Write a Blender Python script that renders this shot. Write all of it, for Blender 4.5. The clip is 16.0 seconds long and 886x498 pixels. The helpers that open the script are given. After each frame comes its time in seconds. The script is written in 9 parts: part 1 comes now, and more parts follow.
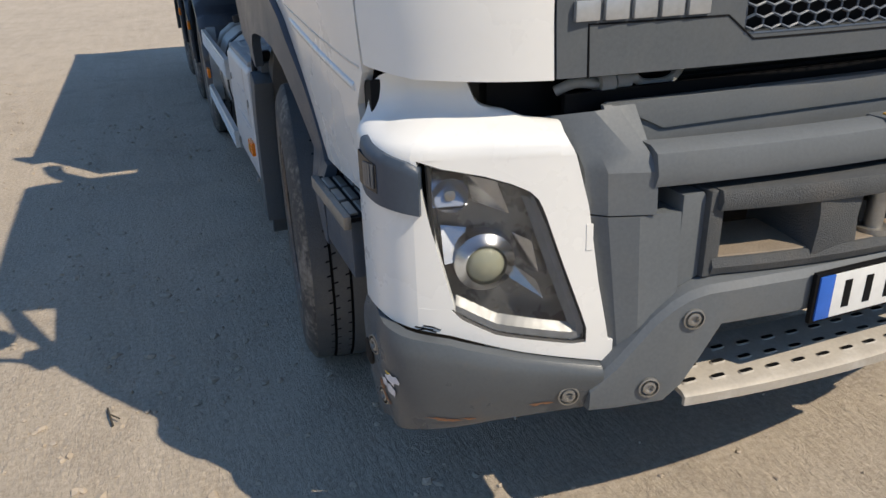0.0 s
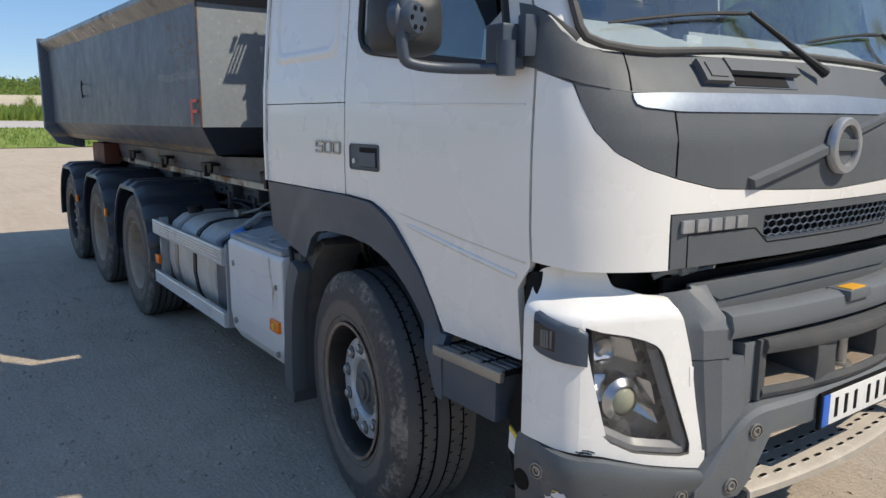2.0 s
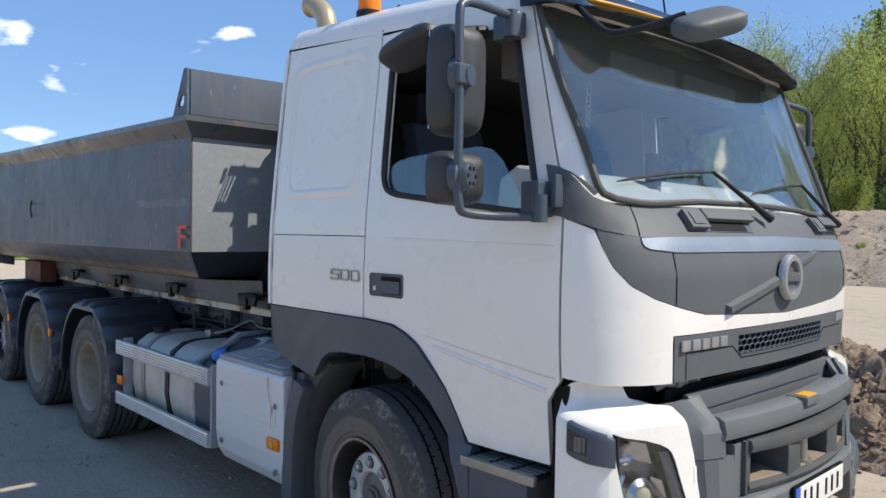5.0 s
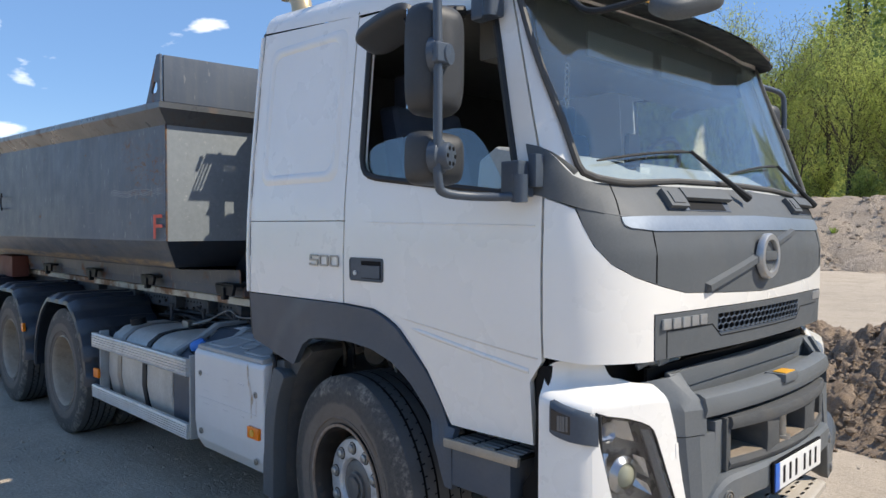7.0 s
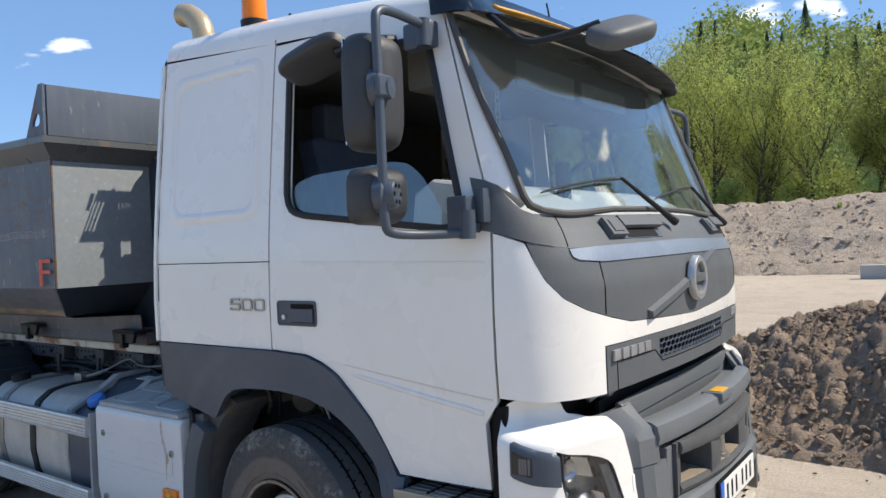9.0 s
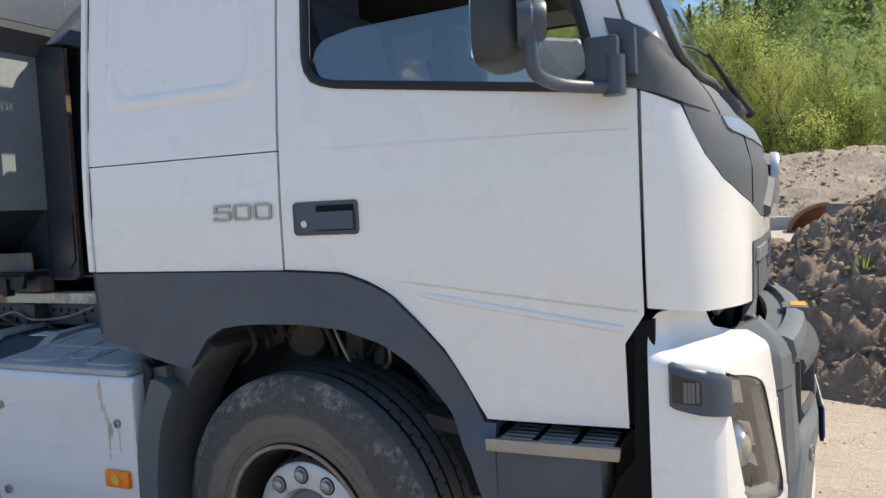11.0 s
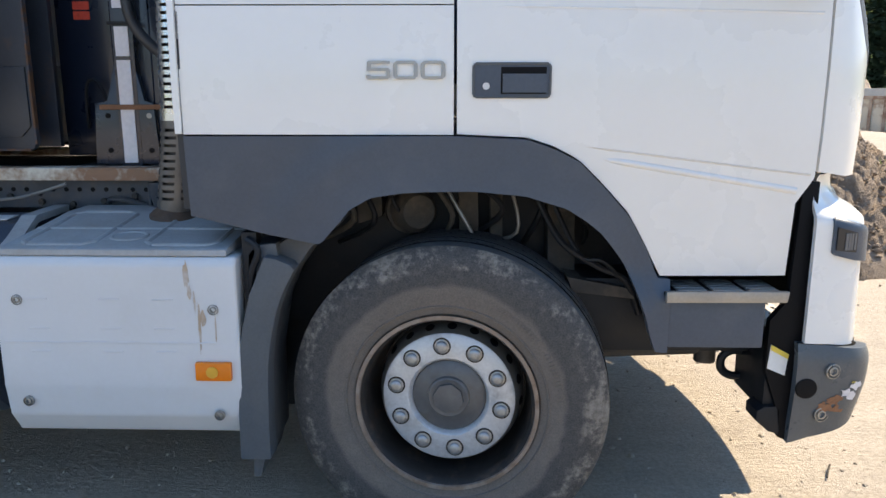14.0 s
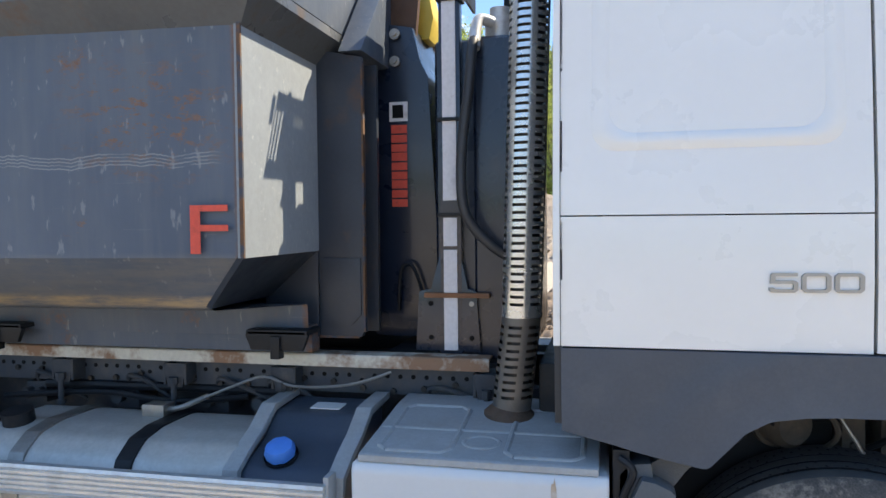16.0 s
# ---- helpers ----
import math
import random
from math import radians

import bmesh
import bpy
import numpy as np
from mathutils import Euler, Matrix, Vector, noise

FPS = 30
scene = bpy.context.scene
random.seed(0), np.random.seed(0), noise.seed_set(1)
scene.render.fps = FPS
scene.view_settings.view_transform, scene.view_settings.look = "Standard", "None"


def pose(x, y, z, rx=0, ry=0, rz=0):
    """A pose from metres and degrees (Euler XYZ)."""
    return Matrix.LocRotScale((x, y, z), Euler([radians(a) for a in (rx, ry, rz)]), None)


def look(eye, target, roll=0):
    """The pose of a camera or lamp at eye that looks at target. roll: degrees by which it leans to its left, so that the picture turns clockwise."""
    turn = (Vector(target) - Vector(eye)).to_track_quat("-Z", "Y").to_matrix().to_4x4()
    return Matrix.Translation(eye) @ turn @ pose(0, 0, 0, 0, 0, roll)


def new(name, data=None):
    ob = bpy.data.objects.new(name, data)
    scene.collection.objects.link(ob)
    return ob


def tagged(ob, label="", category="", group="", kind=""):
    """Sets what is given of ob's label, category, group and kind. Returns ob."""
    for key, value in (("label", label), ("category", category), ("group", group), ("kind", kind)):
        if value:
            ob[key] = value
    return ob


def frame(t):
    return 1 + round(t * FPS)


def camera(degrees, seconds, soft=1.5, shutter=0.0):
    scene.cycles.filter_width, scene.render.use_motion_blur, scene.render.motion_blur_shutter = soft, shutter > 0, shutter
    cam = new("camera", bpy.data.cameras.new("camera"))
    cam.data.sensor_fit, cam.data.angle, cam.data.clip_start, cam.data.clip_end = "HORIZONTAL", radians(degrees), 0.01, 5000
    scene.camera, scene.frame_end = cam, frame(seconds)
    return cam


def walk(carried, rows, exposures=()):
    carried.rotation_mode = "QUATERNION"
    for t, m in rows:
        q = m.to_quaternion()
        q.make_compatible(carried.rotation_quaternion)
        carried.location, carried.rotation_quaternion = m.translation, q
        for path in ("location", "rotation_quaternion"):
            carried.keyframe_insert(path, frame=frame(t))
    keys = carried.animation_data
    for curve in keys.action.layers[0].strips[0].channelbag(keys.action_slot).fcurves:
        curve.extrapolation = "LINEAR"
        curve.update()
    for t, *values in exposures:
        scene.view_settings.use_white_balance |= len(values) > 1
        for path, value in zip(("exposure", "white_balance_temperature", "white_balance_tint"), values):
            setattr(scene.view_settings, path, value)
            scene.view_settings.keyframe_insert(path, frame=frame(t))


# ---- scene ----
cam = camera(62.6, 16.0)
PATH = [
    (0, (2.737, -1.62, 1.582), (1.02, -0.973, 0.786), -1.7),
    (0.5, (2.827, -1.864, 1.59), (1.101, -1.186, 0.841), -1.6),
    (1, (2.825, -2.097, 1.69), (1.101, -1.277, 1.095), -1.2),
    (1.5, (2.742, -2.408, 1.754), (1.074, -1.402, 1.304), -0.6),
    (2, (2.807, -2.714, 1.754), (1.202, -1.573, 1.405), 0.3),
    (2.5, (2.761, -2.945, 1.778), (1.227, -1.685, 1.534), 1.1),
    (3, (2.643, -3.153, 1.793), (1.16, -1.821, 1.625), 1.2),
    (3.5, (2.692, -3.249, 1.825), (1.234, -1.884, 1.713), 0.7),
    (4, (2.808, -3.321, 1.846), (1.352, -1.951, 1.788), 0.5),
    (6.5, (2.759, -3.323, 1.799), (1.289, -1.967, 1.764), 1.1),
    (7, (2.774, -3.316, 1.794), (1.352, -1.911, 1.735), 0.1),
    (7.5, (2.79, -3.329, 1.814), (1.415, -1.877, 1.779), -0.7),
    (8, (2.756, -3.396, 1.897), (1.46, -1.874, 1.87), -1.9),
    (10.5, (1.788, -3.241, 1.707), (0.816, -1.494, 1.665), -1.9),
    (11, (1.45, -3.195, 1.623), (0.638, -1.371, 1.504), -2.8),
    (11.5, (1.15, -3.12, 1.583), (0.501, -1.233, 1.448), -3.1),
    (12, (0.855, -3.186, 1.545), (0.372, -1.255, 1.352), -2.4),
    (12.5, (0.641, -3.242, 1.542), (0.358, -1.292, 1.199), -1.3),
    (13, (0.502, -3.226, 1.515), (0.457, -1.27, 1.103), -0.8),
    (13.5, (0.297, -3.362, 1.482), (0.365, -1.407, 1.065), -0.1),
    (14, (0.035, -3.527, 1.545), (-0.018, -1.568, 1.143), -0.0),
    (14.5, (-0.161, -3.443, 1.654), (-0.405, -1.477, 1.382), -0.6),
    (15, (-0.369, -3.357, 1.727), (-0.711, -1.394, 1.558), -0.7),
    (15.5, (-0.57, -3.382, 1.783), (-1.002, -1.432, 1.671), -0.6),
    (16, (-0.696, -3.436, 1.81), (-1.143, -1.488, 1.738), -0.6),
]
walk(cam, [(t, look(eye, target, roll)) for t, eye, target, roll in PATH],
     [(0.0, 0.37, 7250, 10), (1.5, 0.38, 7150, 10), (2.5, 0.58, 7080, 10), (4.0, 0.68, 6950, 10), (8.0, 0.70, 6950, 10), (10.5, 0.89, 7450, 10), (11.7, 1.01, 7500, 10), (13.5, 1.24, 7400, 10), (14.5, 1.45, 7750, 10), (16.0, 1.46, 7480, 10)])

# ---- world, sun ----
world = bpy.data.worlds.new("sky")
scene.world = world
world.use_nodes = True
wt = world.node_tree
wt.nodes.clear()
SUN = Vector((0.765, 0.56, 1.08)).normalized()
sky = wt.nodes.new("ShaderNodeTexSky")
sky.sky_type = "NISHITA"
sky.sun_disc = False
sky.sun_elevation = math.asin(SUN.z)
sky.sun_rotation = math.atan2(SUN.x, SUN.y)
sky.air_density, sky.dust_density, sky.ozone_density = 0.85, 0.0, 3.5
wtc = wt.nodes.new("ShaderNodeTexCoord")
wmap = wt.nodes.new("ShaderNodeMapping")
wmap.inputs["Location"].default_value = (2.3, 1.1, 0.4)
wmap.inputs["Scale"].default_value = (1.0, 1.0, 2.6)
wt.links.new(wtc.outputs["Generated"], wmap.inputs["Vector"])
wn = wt.nodes.new("ShaderNodeTexNoise")
wn.inputs["Scale"].default_value, wn.inputs["Detail"].default_value, wn.inputs["Roughness"].default_value = 7.0, 6.0, 0.50
wt.links.new(wmap.outputs["Vector"], wn.inputs["Vector"])
wr = wt.nodes.new("ShaderNodeValToRGB")
wr.color_ramp.elements[0].position, wr.color_ramp.elements[1].position = 0.64, 0.73
wt.links.new(wn.outputs["Fac"], wr.inputs["Fac"])
wm = wt.nodes.new("ShaderNodeMix")
wm.data_type = "RGBA"
wm.inputs["B"].default_value = (7.5, 7.7, 8.0, 1)
wt.links.new(wr.outputs["Color"], wm.inputs["Factor"])
whs = wt.nodes.new("ShaderNodeHueSaturation")
whs.inputs["Saturation"].default_value = 1.14
wt.links.new(sky.outputs["Color"], whs.inputs["Color"])
wtint = wt.nodes.new("ShaderNodeMix")
wtint.data_type = "RGBA"
wtint.inputs["Factor"].default_value = 0.66
wtint.inputs["B"].default_value = (0.80, 1.52, 3.05, 1)
wt.links.new(whs.outputs["Color"], wtint.inputs["A"])
wt.links.new(wtint.outputs["Result"], wm.inputs["A"])
bg = wt.nodes.new("ShaderNodeBackground")
bg.inputs["Strength"].default_value = 0.15
wt.links.new(wm.outputs["Result"], bg.inputs["Color"])
wo = wt.nodes.new("ShaderNodeOutputWorld")
wt.links.new(bg.outputs["Background"], wo.inputs["Surface"])

sun_data = bpy.data.lights.new("sun", "SUN")
sun_data.energy, sun_data.angle, sun_data.color = 3.45, radians(0.53), (1.0, 0.94, 0.84)
sun = new("sun", sun_data)
sun.matrix_world = look(SUN * 60, (0, 0, 0))

# ---- materials ----
def principled(name):
    m = bpy.data.materials.new(name)
    m.use_nodes = True
    nt = m.node_tree
    return m, nt, nt.nodes["Principled BSDF"]


def coords(nt, scale=(1, 1, 1), obj=True):
    tc = nt.nodes.new("ShaderNodeTexCoord")
    mp = nt.nodes.new("ShaderNodeMapping")
    mp.inputs["Scale"].default_value = scale
    nt.links.new(tc.outputs["Object" if obj else "Generated"], mp.inputs["Vector"])
    return mp.outputs["Vector"]


def tex_noise(nt, vec, scale, detail=4.0, rough=0.55):
    n = nt.nodes.new("ShaderNodeTexNoise")
    n.inputs["Scale"].default_value, n.inputs["Detail"].default_value, n.inputs["Roughness"].default_value = scale, detail, rough
    nt.links.new(vec, n.inputs["Vector"])
    return n.outputs["Fac"]


def ramp(nt, fac, lo, hi, c0=(0, 0, 0), c1=(1, 1, 1)):
    r = nt.nodes.new("ShaderNodeValToRGB")
    e = r.color_ramp.elements
    e[0].position, e[1].position = lo, hi
    e[0].color, e[1].color = (*c0, 1), (*c1, 1)
    nt.links.new(fac, r.inputs["Fac"])
    return r.outputs["Color"]


def mix(nt, fac, a, b, kind="MIX"):
    n = nt.nodes.new("ShaderNodeMix")
    n.data_type, n.blend_type = "RGBA", kind
    for key, v in (("Factor", fac), ("A", a), ("B", b)):
        if isinstance(v, (int, float)):
            n.inputs[key].default_value = v
        elif isinstance(v, tuple):
            n.inputs[key].default_value = (*v, 1)
        else:
            nt.links.new(v, n.inputs[key])
    return n.outputs["Result"]


def surface(name, c0, c1, rough=0.5, spread=0.12, metal=0.0, grain=3.0, fine=60.0, bump=0.0, bump_scale=200.0,
            dirt=None, dirt_at=(0.55, 0.7), dirt_scale=4.0, dirt_amount=0.6, coat=0.0, spec=0.5, stretch=(1, 1, 1), mottle=0.35):
    """Two scales of colour change, uneven gloss, fine relief and patches of dirt."""
    m, nt, p = principled(name)
    v = coords(nt, stretch)
    big, small = tex_noise(nt, v, grain, 5), tex_noise(nt, v, fine, 3)
    col = mix(nt, ramp(nt, big, 0.3, 0.7), c0, c1)
    col = mix(nt, mottle, col, ramp(nt, small, 0.25, 0.75, tuple(0.75 * (a + b) / 2 for a, b in zip(c0, c1)), tuple(min(1, 1.2 * (a + b) / 2) for a, b in zip(c0, c1))))
    ro = ramp(nt, tex_noise(nt, v, grain * 2.3, 6), 0.3, 0.7, (rough - spread,) * 3, (rough + spread,) * 3)
    if dirt:
        d = ramp(nt, tex_noise(nt, v, dirt_scale, 8, 0.65), dirt_at[0], dirt_at[1], (0, 0, 0), (dirt_amount,) * 3)
        col = mix(nt, d, col, dirt)
        ro = mix(nt, d, ro, (0.85, 0.85, 0.85))
    nt.links.new(col, p.inputs["Base Color"])
    nt.links.new(ro, p.inputs["Roughness"])
    p.inputs["Metallic"].default_value = metal
    p.inputs["Coat Weight"].default_value = coat
    p.inputs["Coat Roughness"].default_value = 0.08
    p.inputs["Specular IOR Level"].default_value = spec
    if bump:
        b = nt.nodes.new("ShaderNodeBump")
        b.inputs["Strength"].default_value, b.inputs["Distance"].default_value = bump, 0.01
        nt.links.new(tex_noise(nt, v, bump_scale, 4), b.inputs["Height"])
        nt.links.new(b.outputs["Normal"], p.inputs["Normal"])
    return m


def plain(name, c, rough=0.5, metal=0.0, spec=0.5):
    m, nt, p = principled(name)
    v = coords(nt)
    nt.links.new(mix(nt, ramp(nt, tex_noise(nt, v, 25, 4), 0.3, 0.7), tuple(a * 0.88 for a in c), c), p.inputs["Base Color"])
    p.inputs["Roughness"].default_value, p.inputs["Metallic"].default_value = rough, metal
    p.inputs["Specular IOR Level"].default_value = spec
    return m


def glass(name, tint, rough=0.0, dust=0.0, thin=0.1):
    """A thin pane: clear part, mirror part growing from thin head-on to all at a glance, and a film of dust."""
    m = bpy.data.materials.new(name)
    m.use_nodes = True
    nt = m.node_tree
    nt.nodes.clear()
    out = nt.nodes.new("ShaderNodeOutputMaterial")
    tr, gl, mx = (nt.nodes.new(k) for k in ("ShaderNodeBsdfTransparent", "ShaderNodeBsdfGlossy", "ShaderNodeMixShader"))
    tr.inputs["Color"].default_value = (*tint, 1)
    gl.inputs["Roughness"].default_value = rough
    lw, pw, sc = nt.nodes.new("ShaderNodeLayerWeight"), nt.nodes.new("ShaderNodeMath"), nt.nodes.new("ShaderNodeMath")
    pw.operation, pw.inputs[1].default_value = "POWER", 5.0
    sc.operation, sc.inputs[1].default_value, sc.inputs[2].default_value = "MULTIPLY_ADD", 1 - thin, thin
    nt.links.new(lw.outputs["Facing"], pw.inputs[0])
    nt.links.new(pw.outputs[0], sc.inputs[0])
    nt.links.new(sc.outputs[0], mx.inputs["Fac"])
    nt.links.new(tr.outputs["BSDF"], mx.inputs[1])
    nt.links.new(gl.outputs["BSDF"], mx.inputs[2])
    last = mx
    if dust:
        df, last = nt.nodes.new("ShaderNodeBsdfDiffuse"), nt.nodes.new("ShaderNodeMixShader")
        df.inputs["Color"].default_value = (0.62, 0.62, 0.60, 1)
        last.inputs["Fac"].default_value = dust
        nt.links.new(mx.outputs["Shader"], last.inputs[1])
        nt.links.new(df.outputs["BSDF"], last.inputs[2])
    nt.links.new(last.outputs["Shader"], out.inputs["Surface"])
    return m


WHITE = surface("white_paint", (0.775, 0.762, 0.730), (0.81, 0.797, 0.765), 0.28, 0.06, grain=1.3, fine=40, dirt=(0.52, 0.47, 0.40), dirt_at=(0.56, 0.85), dirt_scale=1.6, dirt_amount=0.14, coat=0.5, mottle=0.03)
PLASTIC = surface("grey_plastic", (0.088, 0.098, 0.107), (0.108, 0.118, 0.127), 0.55, 0.08, grain=3, fine=120, bump=0.15, bump_scale=500, dirt=(0.20, 0.185, 0.16), dirt_at=(0.5, 0.85), dirt_scale=3.5, dirt_amount=0.25, spec=0.32)
ENDGREY = surface("scraped_end_grey", (0.072, 0.081, 0.089), (0.094, 0.104, 0.112), 0.34, 0.1, grain=4, fine=120, bump=0.1, bump_scale=400, dirt=(0.16, 0.115, 0.08), dirt_at=(0.58, 0.78), dirt_scale=7, dirt_amount=0.5)
BUMPER = surface("bumper_grey", (0.115, 0.127, 0.137), (0.142, 0.155, 0.165), 0.5, 0.08, grain=3, fine=120, bump=0.12, bump_scale=500, dirt=(0.22, 0.20, 0.17), dirt_at=(0.5, 0.85), dirt_scale=4, dirt_amount=0.3, spec=0.4)
REARGUARD = surface("mudguard_plastic", (0.027, 0.034, 0.046), (0.038, 0.046, 0.060), 0.36, 0.08, grain=3, fine=90, bump=0.1, bump_scale=300, dirt=(0.15, 0.14, 0.13), dirt_at=(0.55, 0.85), dirt_scale=5, dirt_amount=0.3)
DARKPL = surface("dark_plastic", (0.046, 0.063, 0.088), (0.062, 0.081, 0.110), 0.40, 0.08, grain=3, fine=90, bump=0.12, bump_scale=400, dirt=(0.16, 0.165, 0.17), dirt_at=(0.55, 0.85), dirt_scale=5, dirt_amount=0.25)
CASTING = surface("cast_beam", (0.060, 0.064, 0.068), (0.084, 0.088, 0.091), 0.75, 0.08, grain=6, fine=140, bump=0.5, bump_scale=260, dirt=(0.20, 0.165, 0.13), dirt_at=(0.52, 0.78), dirt_scale=5, dirt_amount=0.3)
SHELF = surface("dusty_cast_shelf", (0.20, 0.16, 0.12), (0.30, 0.24, 0.18), 0.85, 0.05, grain=6, fine=120, bump=0.4, bump_scale=200, dirt=(0.16, 0.09, 0.05), dirt_at=(0.5, 0.7), dirt_scale=6, dirt_amount=0.6)
BLACK = surface("black_frame", (0.008, 0.010, 0.013), (0.016, 0.018, 0.022), 0.5, 0.1, grain=4, fine=80, dirt=(0.10, 0.082, 0.064), dirt_at=(0.58, 0.8), dirt_scale=6, dirt_amount=0.4, spec=0.3)
NAVY = surface("blue_black_paint", (0.008, 0.014, 0.030), (0.014, 0.022, 0.042), 0.3, 0.08, grain=3, fine=60, dirt=(0.10, 0.10, 0.10), dirt_at=(0.60, 0.85), dirt_scale=6, dirt_amount=0.25, coat=0.3)
RUBBER = surface("tyre_rubber", (0.075, 0.078, 0.082), (0.108, 0.110, 0.112), 0.75, 0.1, grain=5, fine=120, bump=0.25, bump_scale=180, dirt=(0.20, 0.18, 0.155), dirt_at=(0.5, 0.75), dirt_scale=5.5, dirt_amount=0.4)
def tyre_wall(name, mud):
    """Dusty brown by the rim, a dark rubbed band, and mud caked towards the tread, with ragged borders."""
    m, nt, p = principled(name)
    v = coords(nt)
    flat = nt.nodes.new("ShaderNodeVectorMath")
    flat.operation = "MULTIPLY"
    flat.inputs[1].default_value = (1, 0, 1)
    nt.links.new(v, flat.inputs[0])
    size = nt.nodes.new("ShaderNodeVectorMath")
    size.operation = "LENGTH"
    nt.links.new(flat.outputs["Vector"], size.inputs[0])

    def add(a, b, k):
        n = nt.nodes.new("ShaderNodeMath")
        n.operation = "MULTIPLY_ADD"
        nt.links.new(b, n.inputs[0])
        n.inputs[1].default_value = k
        nt.links.new(a, n.inputs[2])
        return n.outputs["Value"]
    broad, ragged, grain, fine = tex_noise(nt, v, 3.2, 3), tex_noise(nt, v, 13, 6, 0.65), tex_noise(nt, v, 42, 5, 0.7), tex_noise(nt, v, 190, 3)
    edge = add(add(size.outputs["Value"], broad, 0.055), ragged, 0.035)
    brown = mix(nt, ramp(nt, ragged, 0.3, 0.7), (0.135, 0.112, 0.094), (0.18, 0.149, 0.126))
    dark = mix(nt, ramp(nt, grain, 0.35, 0.7), (0.034, 0.035, 0.038), (0.072, 0.068, 0.064))
    col = mix(nt, ramp(nt, edge, 0.445, 0.462), brown, dark)
    caked = mix(nt, ramp(nt, grain, 0.36, 0.66), (0.15, 0.128, 0.106), mud)
    flakes = mix(nt, 0.3, mix(nt, 0.5, ragged, broad), grain)
    worn = mix(nt, ramp(nt, flakes, 0.485, 0.575), dark, caked)
    col = mix(nt, ramp(nt, edge, 0.505, 0.525), col, worn)
    col = mix(nt, 0.25, col, ramp(nt, fine, 0.3, 0.7, (0.05, 0.046, 0.042), (0.24, 0.21, 0.18)))
    nt.links.new(col, p.inputs["Base Color"])
    p.inputs["Roughness"].default_value = 0.72
    p.inputs["Specular IOR Level"].default_value = 0.35
    b = nt.nodes.new("ShaderNodeBump")
    b.inputs["Strength"].default_value, b.inputs["Distance"].default_value = 0.35, 0.004
    nt.links.new(add(grain, fine, 0.6), b.inputs["Height"])
    nt.links.new(b.outputs["Normal"], p.inputs["Normal"])
    return m


WALLRUBBER = tyre_wall("muddy_tyre_wall", (0.30, 0.268, 0.228))
RUBBER_SEAL = plain("rubber_seal", (0.015, 0.015, 0.016), 0.6)
STEEL = surface("steel_rim", (0.52, 0.53, 0.54), (0.66, 0.67, 0.68), 0.40, 0.1, metal=0.35, grain=8, fine=90, bump=0.08, bump_scale=160, dirt=(0.24, 0.21, 0.18), dirt_at=(0.5, 0.72), dirt_scale=9, dirt_amount=0.6)
RIMDARK = surface("rim_dark", (0.018, 0.016, 0.015), (0.035, 0.030, 0.027), 0.5, 0.1, metal=0.2, grain=8, fine=70, dirt=(0.16, 0.10, 0.065), dirt_at=(0.52, 0.7), dirt_scale=10, dirt_amount=0.6)
RIMRUST = surface("rim_rusty_edge", (0.36, 0.30, 0.25), (0.15, 0.085, 0.05), 0.5, 0.1, metal=0.2, grain=20, fine=120)
RIMTAN = surface("rim_dusty", (0.37, 0.305, 0.235), (0.47, 0.395, 0.315), 0.65, 0.08, metal=0.2, grain=8, fine=70, dirt=(0.12, 0.10, 0.08), dirt_at=(0.5, 0.75), dirt_scale=8, dirt_amount=0.6)
CHROME = surface("polished_steel", (0.62, 0.62, 0.61), (0.72, 0.72, 0.71), 0.26, 0.05, metal=0.85, grain=6, fine=90)
DULL = surface("dull_steel", (0.30, 0.29, 0.27), (0.40, 0.385, 0.36), 0.45, 0.1, metal=0.8, grain=8, fine=90, dirt=(0.2, 0.17, 0.14), dirt_at=(0.5, 0.8), dirt_amount=0.5)
ALU = surface("aluminium_profile", (0.62, 0.62, 0.61), (0.72, 0.72, 0.71), 0.42, 0.08, metal=0.6, grain=3, fine=50, bump=0.06, bump_scale=120, dirt=(0.36, 0.33, 0.29), dirt_at=(0.5, 0.8), dirt_scale=6, dirt_amount=0.5)
TANK = surface("tank_aluminium", (0.52, 0.505, 0.475), (0.61, 0.595, 0.56), 0.5, 0.08, metal=0.35, grain=2.5, fine=60, bump=0.05, bump_scale=90, dirt=(0.36, 0.33, 0.28), dirt_at=(0.42, 0.75), dirt_scale=4, dirt_amount=0.6)
BOXGREY = surface("pale_grey_box", (0.60, 0.61, 0.615), (0.66, 0.665, 0.665), 0.36, 0.06, grain=2, fine=60, dirt=(0.46, 0.42, 0.36), dirt_at=(0.55, 0.85), dirt_scale=2.5, dirt_amount=0.25, mottle=0.06)
LIDGREY = surface("lid_grey", (0.33, 0.337, 0.34), (0.41, 0.417, 0.415), 0.6, 0.08, grain=3, fine=70, bump=0.12, bump_scale=110, dirt=(0.30, 0.27, 0.23), dirt_at=(0.45, 0.75), dirt_scale=5, dirt_amount=0.5)
ORANGE = plain("orange_lens", (0.92, 0.22, 0.008), 0.25)
AMBER = plain("amber_strip", (0.80, 0.40, 0.04), 0.35)
YELLOW = plain("yellow_mark", (0.75, 0.55, 0.08), 0.5)
BLUECAP = plain("blue_cap", (0.07, 0.27, 0.75), 0.4)
PLATE = plain("plate_white", (0.78, 0.78, 0.76), 0.35)
PLATEBLUE = plain("plate_blue", (0.02, 0.13, 0.55), 0.4)
# plain black, also laid where grooves, gaps and holes lie in shade
DEEPBLACK = plain("deep_black", (0.006, 0.006, 0.007), 0.6, spec=0.15)
